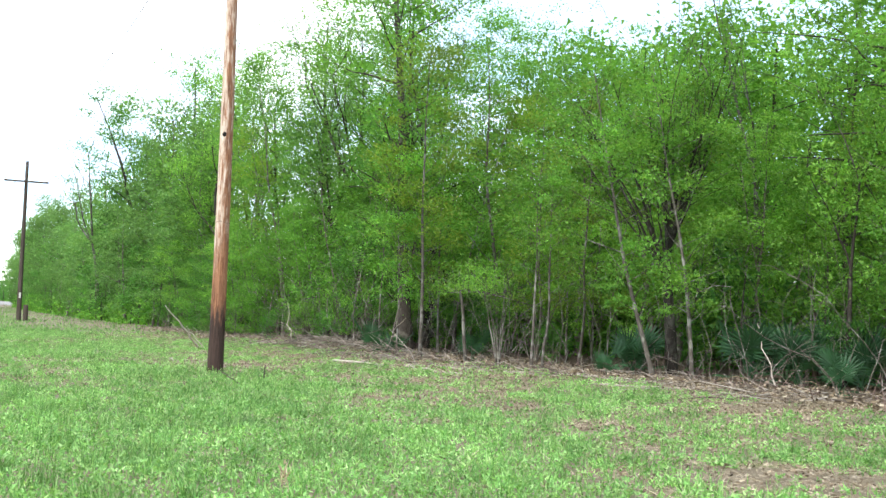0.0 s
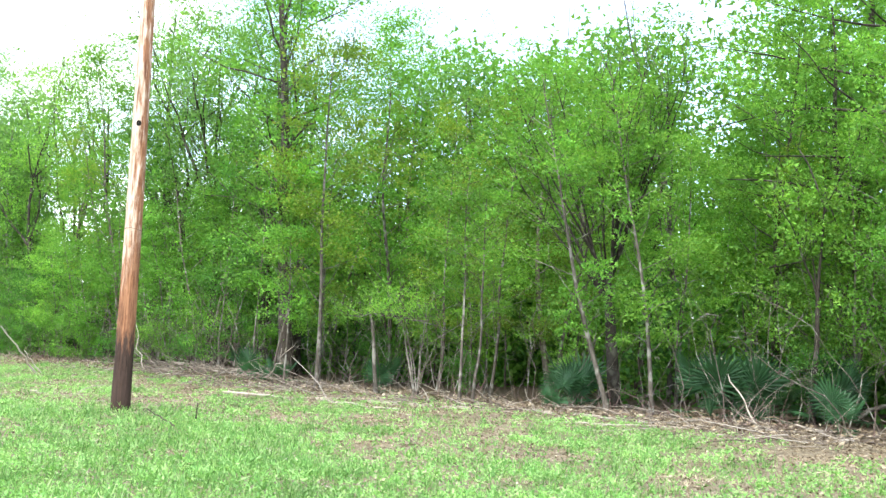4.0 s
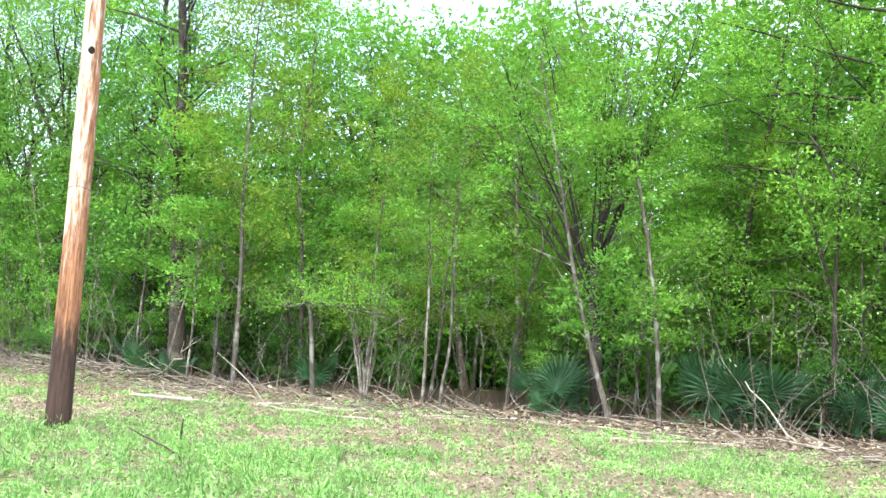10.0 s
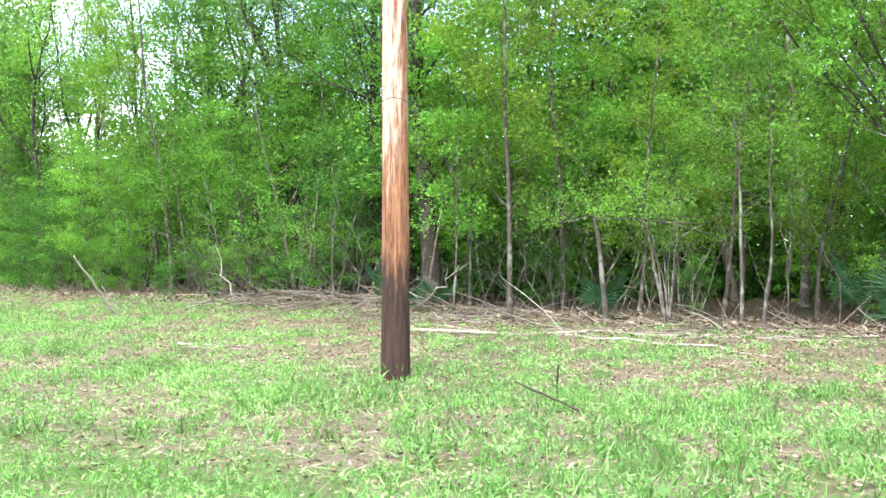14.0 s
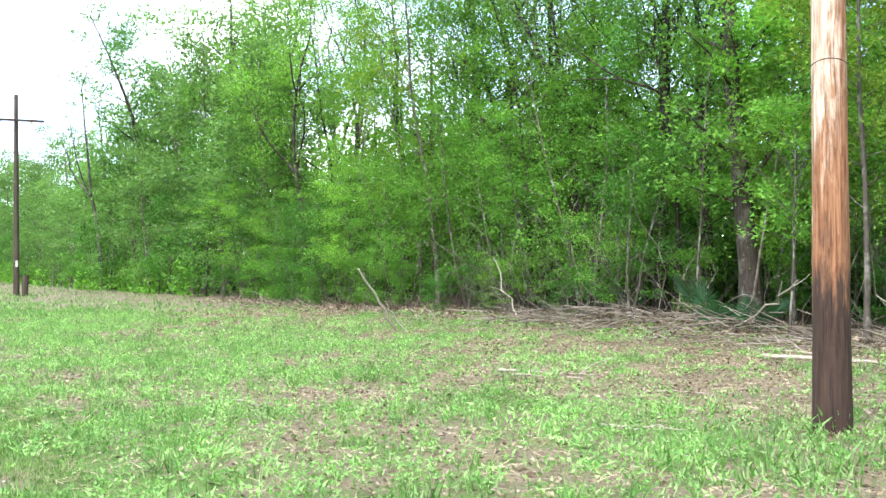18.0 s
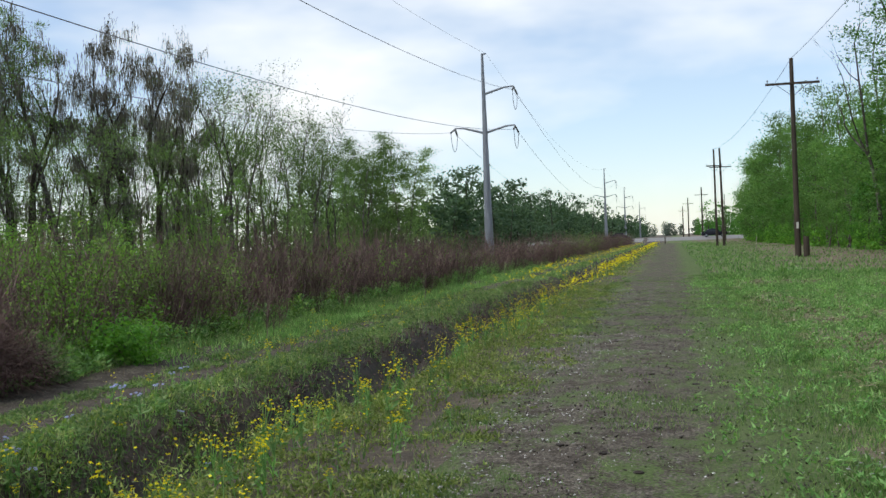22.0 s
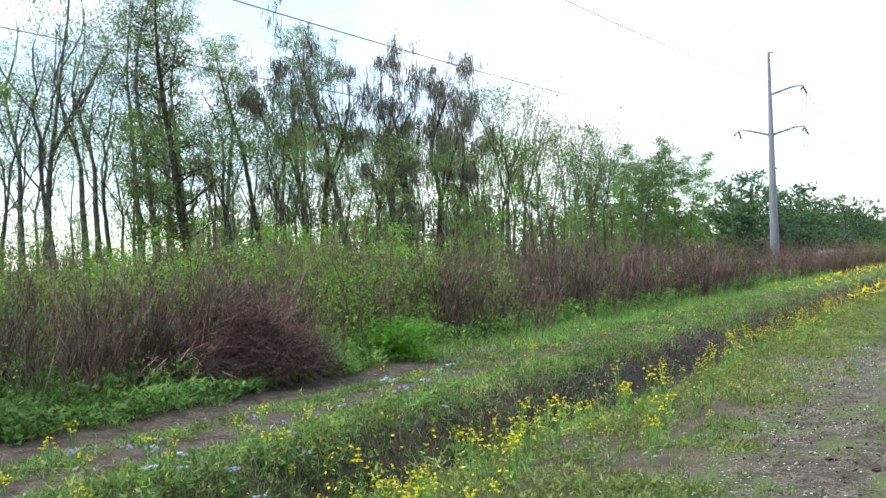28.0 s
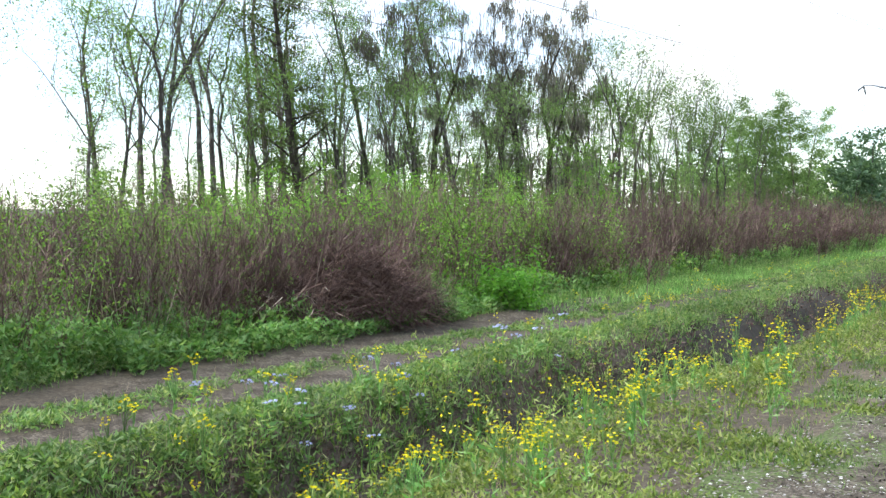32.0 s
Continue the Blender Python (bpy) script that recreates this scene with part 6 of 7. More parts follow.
# the lane side: bank, ditch edge and the green verge under the brush
def verge(x, y):
    k = np.interp(x, [-9.4, -8.4, -7.7, -7.4, -7.0, -6.65, -6.4, -6.15, -5.9, -5.5, -5.25, -4.7, -4.5, -4.3, -3.75, -3.4, -3.0, -2.4, -1.8, -1.2],
                  [0.7, 1.0, 0.9, 0.1, -0.35, 0.1, 0.75, 0.3, -0.4, -0.4, 0.7, 0.95, 0.65, 0.28, 0.2, 0.55, 0.85, 0.8, 0.35, 0.1])
    lane = np.clip((y - 13.0) / 9.0, 0, 1) * (x < -5.2) * (x > -7.8)          # the ruts grow over farther on
    k = k + (0.85 - k) * lane
    near_end = np.clip((8.5 - y) / 3.0, 0, 1) * (x < -3.3) * (x > -4.7)          # weeds close over the ditch's near end
    k = k + 0.42 * near_end
    return np.clip(k + 0.9 * (patches(x, y, 0.5, 5) - 0.55), 0.0, 1)


def verge_height(x, y):
    return np.interp(x, [-9.2, -8.4, -7.8, -7.0, -5.4, -4.8, -4.4, -3.9, -3.2, -2.4, -1.7], [0.42, 0.36, 0.18, 0.04, 0.05, 0.16, 0.14, 0.04, 0.07, 0.08, 0.035]) * (0.7 + 0.6 * patches(x, y, 1.3, 6)) * np.interp(y, [5.0, 9.0], [0.65, 1.0])


rng = np.random.default_rng(202)
for x0, x1, share, green, grass_label, weed_label in (
        (-9.3, -3.85, 0.76, VERGE, "green grass on the bank of the ditch", "leafy green weeds on the bank of the ditch"),
        (-3.85, -1.3, 0.28, VERGE_OLIVE, "olive green grass between the ditch and the track", "yellowish green weeds between the ditch and the track")):
    g = Geo()
    x, y = scattered(rng, int(140000 * share), x0, x1, 3.0, 42, verge, 0.9)
    turf(g, rng, x, y, verge_height(x, y) * 0.8, 0.0045)
    x, y = scattered(rng, int(30000 * share), x0, x1, 42, 172, verge, 0.6)
    turf(g, rng, x, y, verge_height(x, y), 0.03)
    tagged(part("verge_grass", g, green), grass_label, "grass", kind="stuff")
    g = Geo()
    x, y = scattered(rng, int(46000 * share), x0, x1, 3.0, 34, lambda x, y: verge(x, y) * 0.95, 0.9)
    rosettes(g, rng, x, y, 0.048 if x0 < -4 else 0.04, verge_height(x, y) * 0.8)
    cx, cy = scattered(rng, int(9000 * share), x0, x1, 3.0, 34, lambda x, y: np.clip(verge(x, y) * 1.1 - 0.1, 0, 1), 0.7)
    k = np.repeat(np.arange(len(cx)), 18)
    tall_here = (verge_height(cx, cy) * np.random.default_rng(6).uniform(0.5, 1.2, len(cx)))[k]
    foot = np.stack([cx[k] + rng.normal(0, 0.05, len(k)), cy[k] + rng.normal(0, 0.05, len(k)), land(cx[k], cy[k]) + rng.uniform(0, 1, len(k)) * tall_here], -1)
    sprigs(g, foot, rng.normal(0, 1, (len(k), 3)) * (1, 1, 0.5) + (0, 0, 0.6), rng, 0.07 if x0 < -4 else 0.055, 0.02, 0.2)
    tagged(part("verge_weeds", g, green), weed_label, "weeds", kind="stuff")
g = Geo()
x, y = scattered(rng, 9000, -9.3, -7.7, 3.0, 60, lambda x, y: 0.4 + 0.6 * patches(x, y, 1.0, 8), 0.4)
rosettes(g, rng, x, y, 0.085, 0.42 * (0.4 + patches(x, y, 1.0, 8)), 8)
x, y = scattered(rng, 900, -7.85, -7.35, 6.5, 13.0, lambda x, y: 0.3 + 0.7 * patches(x, y, 0.6, 8))
rosettes(g, rng, x, y, 0.08, 0.22 * (0.4 + patches(x, y, 0.6, 8)), 8)
tagged(part("tall_weeds", g, WEED), "knee-high green weeds at the foot of the brush", "weeds", kind="stuff")
g = Geo()
x, y = scattered(rng, 210000, -2.1, 1.9, 1, 40, lambda x, y: np.clip(4.0 * (patches(x, y, 0.9, 9) + 0.5 * patches(x, y, 0.25, 19) - np.interp(x, [-1.9, -1.3, -0.9, -0.5, -0.1, 0.3, 0.7, 1.3, 1.9], [0.62, 0.9, 0.84, 0.6, 0.82, 0.6, 0.45, 0.25, 0.15])), 0.05, 1), 0.5)
turf(g, rng, x, y, 0.035 + 0.02 * patches(x, y, 0.5, 24), 0.0055)
tagged(part("track_grass", g, VERGE), "thin short grass growing on the dirt track", "grass", kind="stuff")

g = Geo()
x, y = scattered(rng, 26000, -8.2, -6.3, 13.5, 60, lambda x, y: np.clip((y - 13.5) / 5.0, 0, 1) * np.clip(1.7 * patches(x, y, 0.9, 28) - 0.2, 0, 1), 0.7)
turf(g, rng, x, y, 0.17, 0.009)
tagged(part("lane_grass", g, GRASS), "bright green grass over the far end of the lane", "grass", kind="stuff")
g = Geo()
cx, cy = scattered(rng, 560, -4.95, -3.2, 3.2, 12.5, lambda x, y: np.clip(1.6 * patches(x, y, 0.6, 29) - 0.2, 0, 1) * np.interp(y, [8, 12.5], [1.0, 0.35]))
k = np.repeat(np.arange(len(cx)), 22)
up = rng.uniform(0, 1, len(k)) ** 0.8 * rng.uniform(0.14, 0.34, len(cx))[k]
foot = np.stack([cx[k] + rng.normal(0, 0.03, len(k)) * (0.5 + 2 * up), cy[k] + rng.normal(0, 0.03, len(k)) * (0.5 + 2 * up), land(cx[k], cy[k]) + up], -1)
sprigs(g, foot, rng.normal(0, 0.8, (len(k), 3)) + (0, 0, 0.7), rng, 0.06, 0.016, 0.2)
tagged(part("bank_herbs", g, VERGE_OLIVE), "pale olive upright herbs on the banks of the ditch", "weeds", kind="stuff")

g = Geo()
cx, cy = scattered(rng, 420, -8.9, -7.6, 4.5, 13.0, lambda x, y: np.clip(1.7 * patches(x, y, 0.7, 31) - 0.15, 0, 1) * np.interp(x, [-8.2, -7.6], [1.0, 0.5]))
k = np.repeat(np.arange(len(cx)), 34)
tall = np.interp(cx, [-8.6, -7.6], [0.75, 0.3]) * rng.uniform(0.6, 1.1, len(cx))
up = rng.uniform(0, 1, len(k)) ** 0.8 * tall[k]
foot = np.stack([cx[k] + rng.normal(0, 0.035, len(k)) * (0.5 + 2 * up), cy[k] + rng.normal(0, 0.035, len(k)) * (0.5 + 2 * up), land(cx[k], cy[k]) + up], -1)
sprigs(g, foot, rng.normal(0, 0.9, (len(k), 3)) + (0, 0, 0.5), rng, 0.075, 0.024, 0.2)
turf(g, rng, cx, cy, tall, 0.008)
tagged(part("upright_weeds", g, WEED), "upright leafy green weeds in front of the brush", "weeds", kind="stuff")

# the same cover goes on behind the walk's end
g = Geo()
x, y = scattered(rng, 42000, -9.3, -1.3, -20, 3.0, verge)
turf(g, rng, x, y, verge_height(x, y), 0.012)
x, y = scattered(rng, 9000, -9.3, -1.3, -20, 3.0, verge)
rosettes(g, rng, x, y, 0.07, verge_height(x, y))
x, y = scattered(rng, 26000, -2.1, 1.9, -20, 1.0, lambda x, y: np.clip(2.0 * (patches(x, y, 0.9, 9) - np.interp(x, [-1.9, -1.1, -0.5, 0.0, 1.9], [0.3, 0.7, 0.4, 0.6, 0.0])), 0.03, 1))
turf(g, rng, x, y, 0.05, 0.01)
tagged(part("verge_grass", g, VERGE), "short green grass and weeds beside the ditch", "grass", kind="stuff")

# pale dead stems along the front of the brush
g = Geo()
x, y = scattered(rng, 900, -9.1, -8.2, 2.5, 40, lambda x, y: 0.2 + 0.8 * patches(x, y, 0.8, 15), 0.5)
turf(g, rng, x, y, 1.25, 0.0065)
tagged(part("pale_stems", g, TWIG_PALE), "pale dead upright stems along the brush", "stems", kind="stuff")

# dead stalks among the weeds, and crumbs and twigs on the mud of the ditch
g = Geo()
x, y = scattered(rng, 12000, -8.8, -1.5, 3.0, 34, lambda x, y: np.clip(verge(x, y), 0.1, 1), 0.7)
turf(g, rng, x, y, 0.05 + verge_height(x, y) * 1.2, 0.0035)
tagged(part("dead_stalks", g, STRAW), "dry brown stalks among the green weeds", "stalks", kind="stuff")
g = Geo()
x, y = scattered(rng, 22000, -4.6, -3.3, 3.0, 40, lambda x, y: 0.25 + 0.75 * patches(x, y, 0.4, 14), 0.6)
sprigs(g, np.stack([x, y, land(x, y) + 0.02], -1), rng.normal(0, 1, (len(x), 3)) * (1, 1, 0.35), rng, 0.055, 0.032)
tagged(part("mud_crumbs", g, TWIG_DARK), "dark crumbs of mud and dead leaves in the ditch", "mud", kind="stuff")

# gravel and clods on the track
g = Geo()
x, y = scattered(rng, 52000, -2.1, 1.3, 3.0, 34, lambda x, y: np.interp(x, [-2.0, -1.6, -0.8, -0.2, 0.9], [0.4, 1.0, 0.8, 0.35, 0.3]) * (0.15 + 0.85 * patches(x, y, 1.1, 11)), 0.7)
n = len(x)
s = 0.0045 + 0.014 * rng.random((n, 1, 1)) ** 3
base = np.array([(1, 0, 0), (-0.5, 0.85, 0), (-0.5, -0.85, 0), (0.1, 0.1, 0.45)])
jit = base[None] * rng.uniform(0.6, 1.3, (n, 4, 3)) * s
v = np.stack([x, y, land(x, y) + 0.018], -1)[:, None] + jit
k = np.arange(n)[:, None, None] * 4
g.add(v.reshape(-1, 3), (k + np.array([(0, 1, 3), (1, 2, 3), (2, 0, 3)])[None]).reshape(-1, 3))
crumbs = Geo()
x2, y2 = scattered(rng, 12000, -1.9, 1.0, 3.0, 30, lambda x, y: 0.15 + 0.85 * patches(x, y, 0.7, 16), 0.7)
sprigs(crumbs, np.stack([x2, y2, land(x2, y2) + 0.022], -1), rng.normal(0, 1, (len(x2), 3)) * (1, 1, 0.4), rng, 0.03, 0.022)
tagged(part("dirt_crumbs", crumbs, SOIL), "dark crumbs of earth on the dirt track", "dirt", kind="stuff")
tagged(part("gravel", g, STONE), "pale gravel scattered on the dirt track", "gravel", kind="stuff")


def clod(x, y, size, seed):
    r = np.random.default_rng(seed)
    bm = bmesh.new()
    bmesh.ops.create_icosphere(bm, subdivisions=2, radius=size)
    for v in bm.verts:
        v.co *= r.uniform(0.6, 1.3)
        v.co.z *= 0.4
    me = bpy.data.meshes.new("clod")
    bm.to_mesh(me)
    bm.free()
    ob = part("dirt_clod", me, SOIL)
    ob.location = (x, y, float(land(x, y)) + 0.02 + size * 0.2)
    return tagged(ob, "dark clod of earth on the dirt track", "clod", "clods on the track")


for n, (x, y, s) in enumerate([(-0.88, 7.78, 0.05), (-0.8, 8.3, 0.045), (-0.55, 7.5, 0.05), (-0.8, 6.2, 0.035), (-0.3, 7.0, 0.06), (-1.1, 6.8, 0.03), (0.1, 9.5, 0.05), (-0.3, 11.8, 0.05), (-0.5, 5.8, 0.05), (0.15, 11.2, 0.06), (-0.2, 8.6, 0.05)]):
    clod(x, y, s * 0.62, 300 + n)


# ---------------------------------------------------------------- flowers


def flower_plant(seed, label, petal, high, heads, head_size, name):
    r = np.random.default_rng(seed)
    ob = thing(name, label, "flower", "flowers along the ditch")
    st, lf = Geo(), Geo()
    top = np.array([r.normal(0, 0.03), r.normal(0, 0.03), high * 0.62])
    tube(st, [(0, 0, -0.03), top * 0.5, top], [0.005, 0.004, 0.003], 4, False)
    for k in range(heads):
        az = k * 2.4
        tip = np.array([math.cos(az), math.sin(az), 0]) * r.uniform(0.01, 0.065) + (0, 0, high * r.uniform(0.8, 1.05))
        tube(st, [top * r.uniform(0.6, 1.0), tip], 0.0022, 3, False)
        ang = np.linspace(0, 2 * np.pi, 15)[:-1] + r.uniform(0, 1)
        wide = head_size * np.where(np.arange(14) % 2, 1.15, 0.55) * r.uniform(0.8, 1.2, 14)
        rim = tip + np.stack([np.cos(ang) * wide, np.sin(ang) * wide, r.uniform(-0.8, 0.35, 14) * head_size], -1)
        head = Geo().add(np.vstack([[tip + (0, 0, head_size * 0.5)], rim]), [(0, m + 1, (m + 1) % 14 + 1) for m in range(14)])
        part("flower_head", head, petal, ob)
    leaves(lf, np.array([[0, 0, z] for z in r.uniform(0.02, high * 0.6, 12)]), r.normal(0, 1, (12, 3)) * (1, 1, 0.3) + (0, 0, 0.3), r, 0.09, 0.025)
    part("stem", st, WEED, ob)
    part("foliage", lf, WEED, ob)
    return ob


FLOWERS = [
    lambda: flower_plant(111, "yellow wildflower with clustered heads", YELLOW, 0.36, 10, 0.012, "yellow_flower"),
    lambda: flower_plant(112, "yellow wildflower with a single bright cluster", YELLOW, 0.27, 7, 0.012, "yellow_flower"),
    lambda: flower_plant(113, "tall yellow wildflower on a thin stalk", YELLOW, 0.5, 8, 0.013, "yellow_flower"),
    lambda: flower_plant(114, "pale blue wildflower on the bank", LILAC, 0.26, 4, 0.014, "blue_flower"),
]
rng = np.random.default_rng(203)
FLOWER_SPOTS = [(2, -4.62, 7.0, 0.75), (0, -2.99, 4.44, 0.9), (1, -3.3, 8.0, 1.0), (0, -2.74, 7.45, 0.95), (0, -2.98, 6.47, 1.0), (0, -2.7, 6.75, 1.05), (1, -2.9, 8.5, 1.0), (0, -6.0, 5.9, 1.0),
                (0, -5.4, 5.1, 1.1), (1, -5.0, 5.6, 1.0), (1, -4.0, 5.1, 1.1), (2, -5.7, 24.6, 0.9), (0, -2.96, 11.1, 1.0), (1, -7.4, 21.2, 1.0), (2, -5.4, 13.0, 0.8)]
for _ in range(105):
    yy = 4.6 + 19 * rng.random() ** 1.6
    FLOWER_SPOTS.append((int(rng.choice([0, 0, 1, 2])), rng.normal(-2.85, 0.36), yy, rng.uniform(0.6, 1.05)))
for _ in range(16):
    FLOWER_SPOTS.append((int(rng.choice([0, 1])), rng.uniform(-5.2, -3.9), 4.4 + 16 * rng.random() ** 1.4, rng.uniform(0.6, 1.0)))
for _ in range(30):
    FLOWER_SPOTS.append((int(rng.choice([0, 1])), rng.uniform(-4.9, -2.9), rng.uniform(3.8, 6.6), rng.uniform(0.6, 1.0)))
for _ in range(26):
    cx, cy = ((-4.75, 9.1), (-4.7, 6.3), (-4.6, 4.9))[int(rng.integers(0, 3))]
    FLOWER_SPOTS.append((3, cx + rng.normal(0, 0.3), cy + rng.normal(0, 0.5), rng.uniform(0.8, 1.2)))
built = {}
for kind, x, y, size in FLOWER_SPOTS:
    m = spot(x, y, None, size)
    if kind in built:
        copy_plain(built[kind], m)
    else:
        built[kind] = FLOWERS[kind]()
        built[kind].matrix_basis = m

# the yellow band farther along the ditch
g = Geo()
y = 5 + 165 * rng.random(3600) ** 1.35
x = np.where(rng.random(3600) < 0.74, rng.normal(-2.85, 0.33, 3600), rng.normal(-4.9, 0.5, 3600))
keep = rng.random(3600) < np.clip(patches(x, y, 2.5, 12) * 1.5 - 0.15, 0.05, 1) * np.interp(y, [8, 22], [0.3, 1.0])
x, y = x[keep], y[keep]
c = np.repeat(np.stack([x, y, land(x, y) + rng.uniform(0.18, 0.45, len(x))], -1), 9, 0) + rng.normal(0, 0.05, (len(x) * 9, 3))
far_rows = c[c[:, 1] > 32][::4]
c = c[c[:, 1] < 60]
leaves(g, c, rng.normal(0, 1, (len(c), 3)) * (1, 1, 0.4), rng, 0.022, 0.018)
big = Geo()
leaves(big, far_rows, rng.normal(0, 1, (len(far_rows), 3)), rng, 0.085, 0.065)
ob = thing("flower_band", "band of yellow wildflowers along the ditch", "flowers", kind="stuff")
part("blossoms", g, YELLOW, ob)
part("far_blossoms", big, YELLOW, ob)
st = Geo()
turf(st, rng, np.repeat(x, 2), np.repeat(y, 2), 0.4, 0.005)
part("stems", st, WEED, ob)

# ---------------------------------------------------------------- palmettos at the wood's edge


def frond_mesh(seed, rays, length, droop, stalk):
    """A fan of folded pointed segments on a stalk that rises from the plant's foot along +y and up."""
    r = np.random.default_rng(seed)
    g = Geo()
    hub = np.array([0, stalk * 0.62, stalk * 0.78])
    tube(g, [(0, 0, 0), hub * 0.5 + (0, -0.03, 0.05), hub], [0.016, 0.011, 0.008], 5, False)
    verts, faces = [hub], []
    up, out, side = np.array([0, 0.25, 0.97]), np.array([0, 0.97, -0.25]), np.array([1.0, 0, 0])
    reach = radians(218)
    for k in range(rays):
        a = -reach / 2 + reach * k / (rays - 1) + r.normal(0, 0.015)
        d = unit(math.sin(a) * side + math.cos(a) * (0.9 * up + 0.4 * out))
        l = length * (0.84 + 0.16 * math.cos(a)) * r.uniform(0.9, 1.05)
        web = l * r.uniform(0.40, 0.50)                      # joined into one pleated blade this far out
        across = unit(np.cross(d, out)) * web * math.tan(reach / (rays - 1) / 2)
        fold = unit(np.cross(across, d)) * length * 0.022
        mid, late = hub + d * web, hub + d * l * 0.78 + np.array([0, 0, -droop * l * 0.3])
        tip = hub + d * l + np.array([0, 0, -droop * l])
        n = 1 + 6 * k
        verts += [mid + across, mid + fold, mid - across, late + across * 0.45, late - across * 0.45, tip]
        faces += [(0, n, n + 1), (0, n + 1, n + 2), (n, n + 3, n + 1), (n + 1, n + 3, n + 4), (n + 1, n + 4, n + 2), (n + 3, n + 5, n + 4)]
    return g.add(verts, faces).mesh("frond")


FRONDS = [frond_mesh(401, 19, 0.72, 0.10, 0.62), frond_mesh(402, 17, 0.62, 0.25, 0.5), frond_mesh(403, 20, 0.78, 0.05, 0.85)]
DRY_FROND = frond_mesh(404, 13, 0.42, 0.6, 0.4)


def palmetto(x, y, fronds, size, seed, dry=1):
    r = np.random.default_rng(seed)
    ob = thing("palmetto", "dwarf palmetto with blue-green fan leaves", "palm", "palmettos under the trees", at=(x, y, float(land(x, y))))
    size *= 0.9
    for k in range(fronds):
        f = part("frond", FRONDS[int(r.integers(0, 3))], PALM, ob)
        f.matrix_basis = Euler((radians(r.uniform(-14, 26)), 0, radians(k * 360 / fronds + r.uniform(-22, 22)))).to_matrix().to_4x4() @ Matrix.Scale(size * r.uniform(0.8, 1.15), 4)
    for k in range(fronds // 4 + 1):                         # older fronds sunk towards the ground
        f = part("frond", FRONDS[1], PALM, ob)
        f.matrix_basis = Euler((radians(r.uniform(-58, -34)), 0, radians(r.uniform(0, 360)))).to_matrix().to_4x4() @ Matrix.Translation((0, 0, 0.1)) @ Matrix.Scale(size * r.uniform(0.7, 0.95), 4)
    for k in range(dry):
        f = part("dead_frond", DRY_FROND, PALM_DRY, ob, "dry drooping tan frond")
        f.matrix_basis = Euler((radians(r.uniform(-58, -46)), 0, radians(r.uniform(60, 250)))).to_matrix().to_4x4() @ Matrix.Translation((0, 0, 0.12))
    return ob


for n, (x, y, k, s, d) in enumerate([(17.9, 5.3, 7, 1.05, 1), (16.2, 10.74, 5, 0.85, 0), (19.2, 2.6, 9, 1.2, 2), (19.9, 1.9, 9, 1.3, 2), (20.6, 3.0, 8, 1.25, 0), (18.2, -1.1, 5, 0.75, 0), (21.2, 1.0, 8, 1.25, 1),
                                     (22.5, -1.8, 8, 1.2, 1), (24.2, -1.6, 8, 1.25, 1), (15.3, 16.2, 5, 1.0, 0), (17.6, 21.8, 4, 0.8, 0), (22.5, 3.6, 8, 1.3, 0), (16.9, 4.9, 3, 0.7, 0), (20.3, 0.4, 7, 1.1, 0), (19.0, 6.6, 6, 1.0, 0), (15.6, 15.2, 4, 0.8, 0)]):
    palmetto(x, y, k, s, 410 + n, d)

# ---------------------------------------------------------------- fallen wood


def fallen(name, label, a, b, radius, seed, material=None, wiggle=0.06, forks=0, sides=7):
    """A bent dead branch that lies from a to b, with side twigs."""
    r = np.random.default_rng(seed)
    a, b = np.array(a, float), np.array(b, float)
    t = np.linspace(0, 1, 9)[:, None]
    pts = a * (1 - t) + b * t + r.normal(0, wiggle, (9, 3)) * np.array([1, 1, 0.25]) * np.sin(np.pi * t)
    pts[:, 2] = np.maximum(pts[:, 2], land(pts[:, 0], pts[:, 1]) + radius * 0.6)
    g = tube(Geo(), pts, radius * np.linspace(1, 0.45, 9), sides)
    for _ in range(forks):
        k = int(r.integers(2, 8))
        tube(g, limb(r, pts[k], unit(b - a) + r.normal(0, 0.5, 3) * (1, 1, 0.5), r.uniform(0.25, 0.7), -0.1, 4, 0.15), radius * 0.45 * np.linspace(1, 0.4, 4), 4, False)
    return tagged(part(name, g, material or GREY_LOG, smooth=True), label, "branch", "fallen branches")


LOG = "pale weathered fallen branch lying in the grass"
fallen("fallen_branch", LOG, (8.06, 12.33, 0.06), (8.91, 11.24, 0.04), 0.022, 1, forks=2)
fallen("fallen_branch", LOG, (8.05, 11.9, 0.04), (8.55, 11.0, 0.04), 0.013, 2)
fallen("fallen_branch", LOG, (12.4, 11.8, 0.1), (16.4, 4.2, 0.1), 0.035, 3, wiggle=0.2, forks=3)
fallen("fallen_branch", LOG, (13.6, 9.6, 0.08), (13.2, 4.3, 0.07), 0.03, 4, wiggle=0.15, forks=2)
fallen("fallen_branch", LOG, (16.2, 5.6, 0.12), (16.6, 2.2, 0.12), 0.03, 5, forks=2)
fallen("fallen_branch", LOG, (14.6, 2.6, 0.1), (16.4, 0.5, 0.12), 0.028, 6, forks=2)
fallen("fallen_branch", LOG, (13.5, 12.6, 0.1), (12.8, 9.0, 0.08), 0.026, 7, forks=3)
fallen("fallen_branch", LOG, (15.0, 15.6, 0.15), (14.4, 11.9, 0.12), 0.03, 8, forks=3)
fallen("fallen_branch", LOG, (14.3, 8.2, 0.1), (15.2, 4.9, 0.1), 0.022, 9, forks=2)
fallen("fallen_branch", "thin bleached stick lying in the meadow", (7.78, 0.4, 0.05), (6.45, -4.3, 0.03), 0.014, 10)
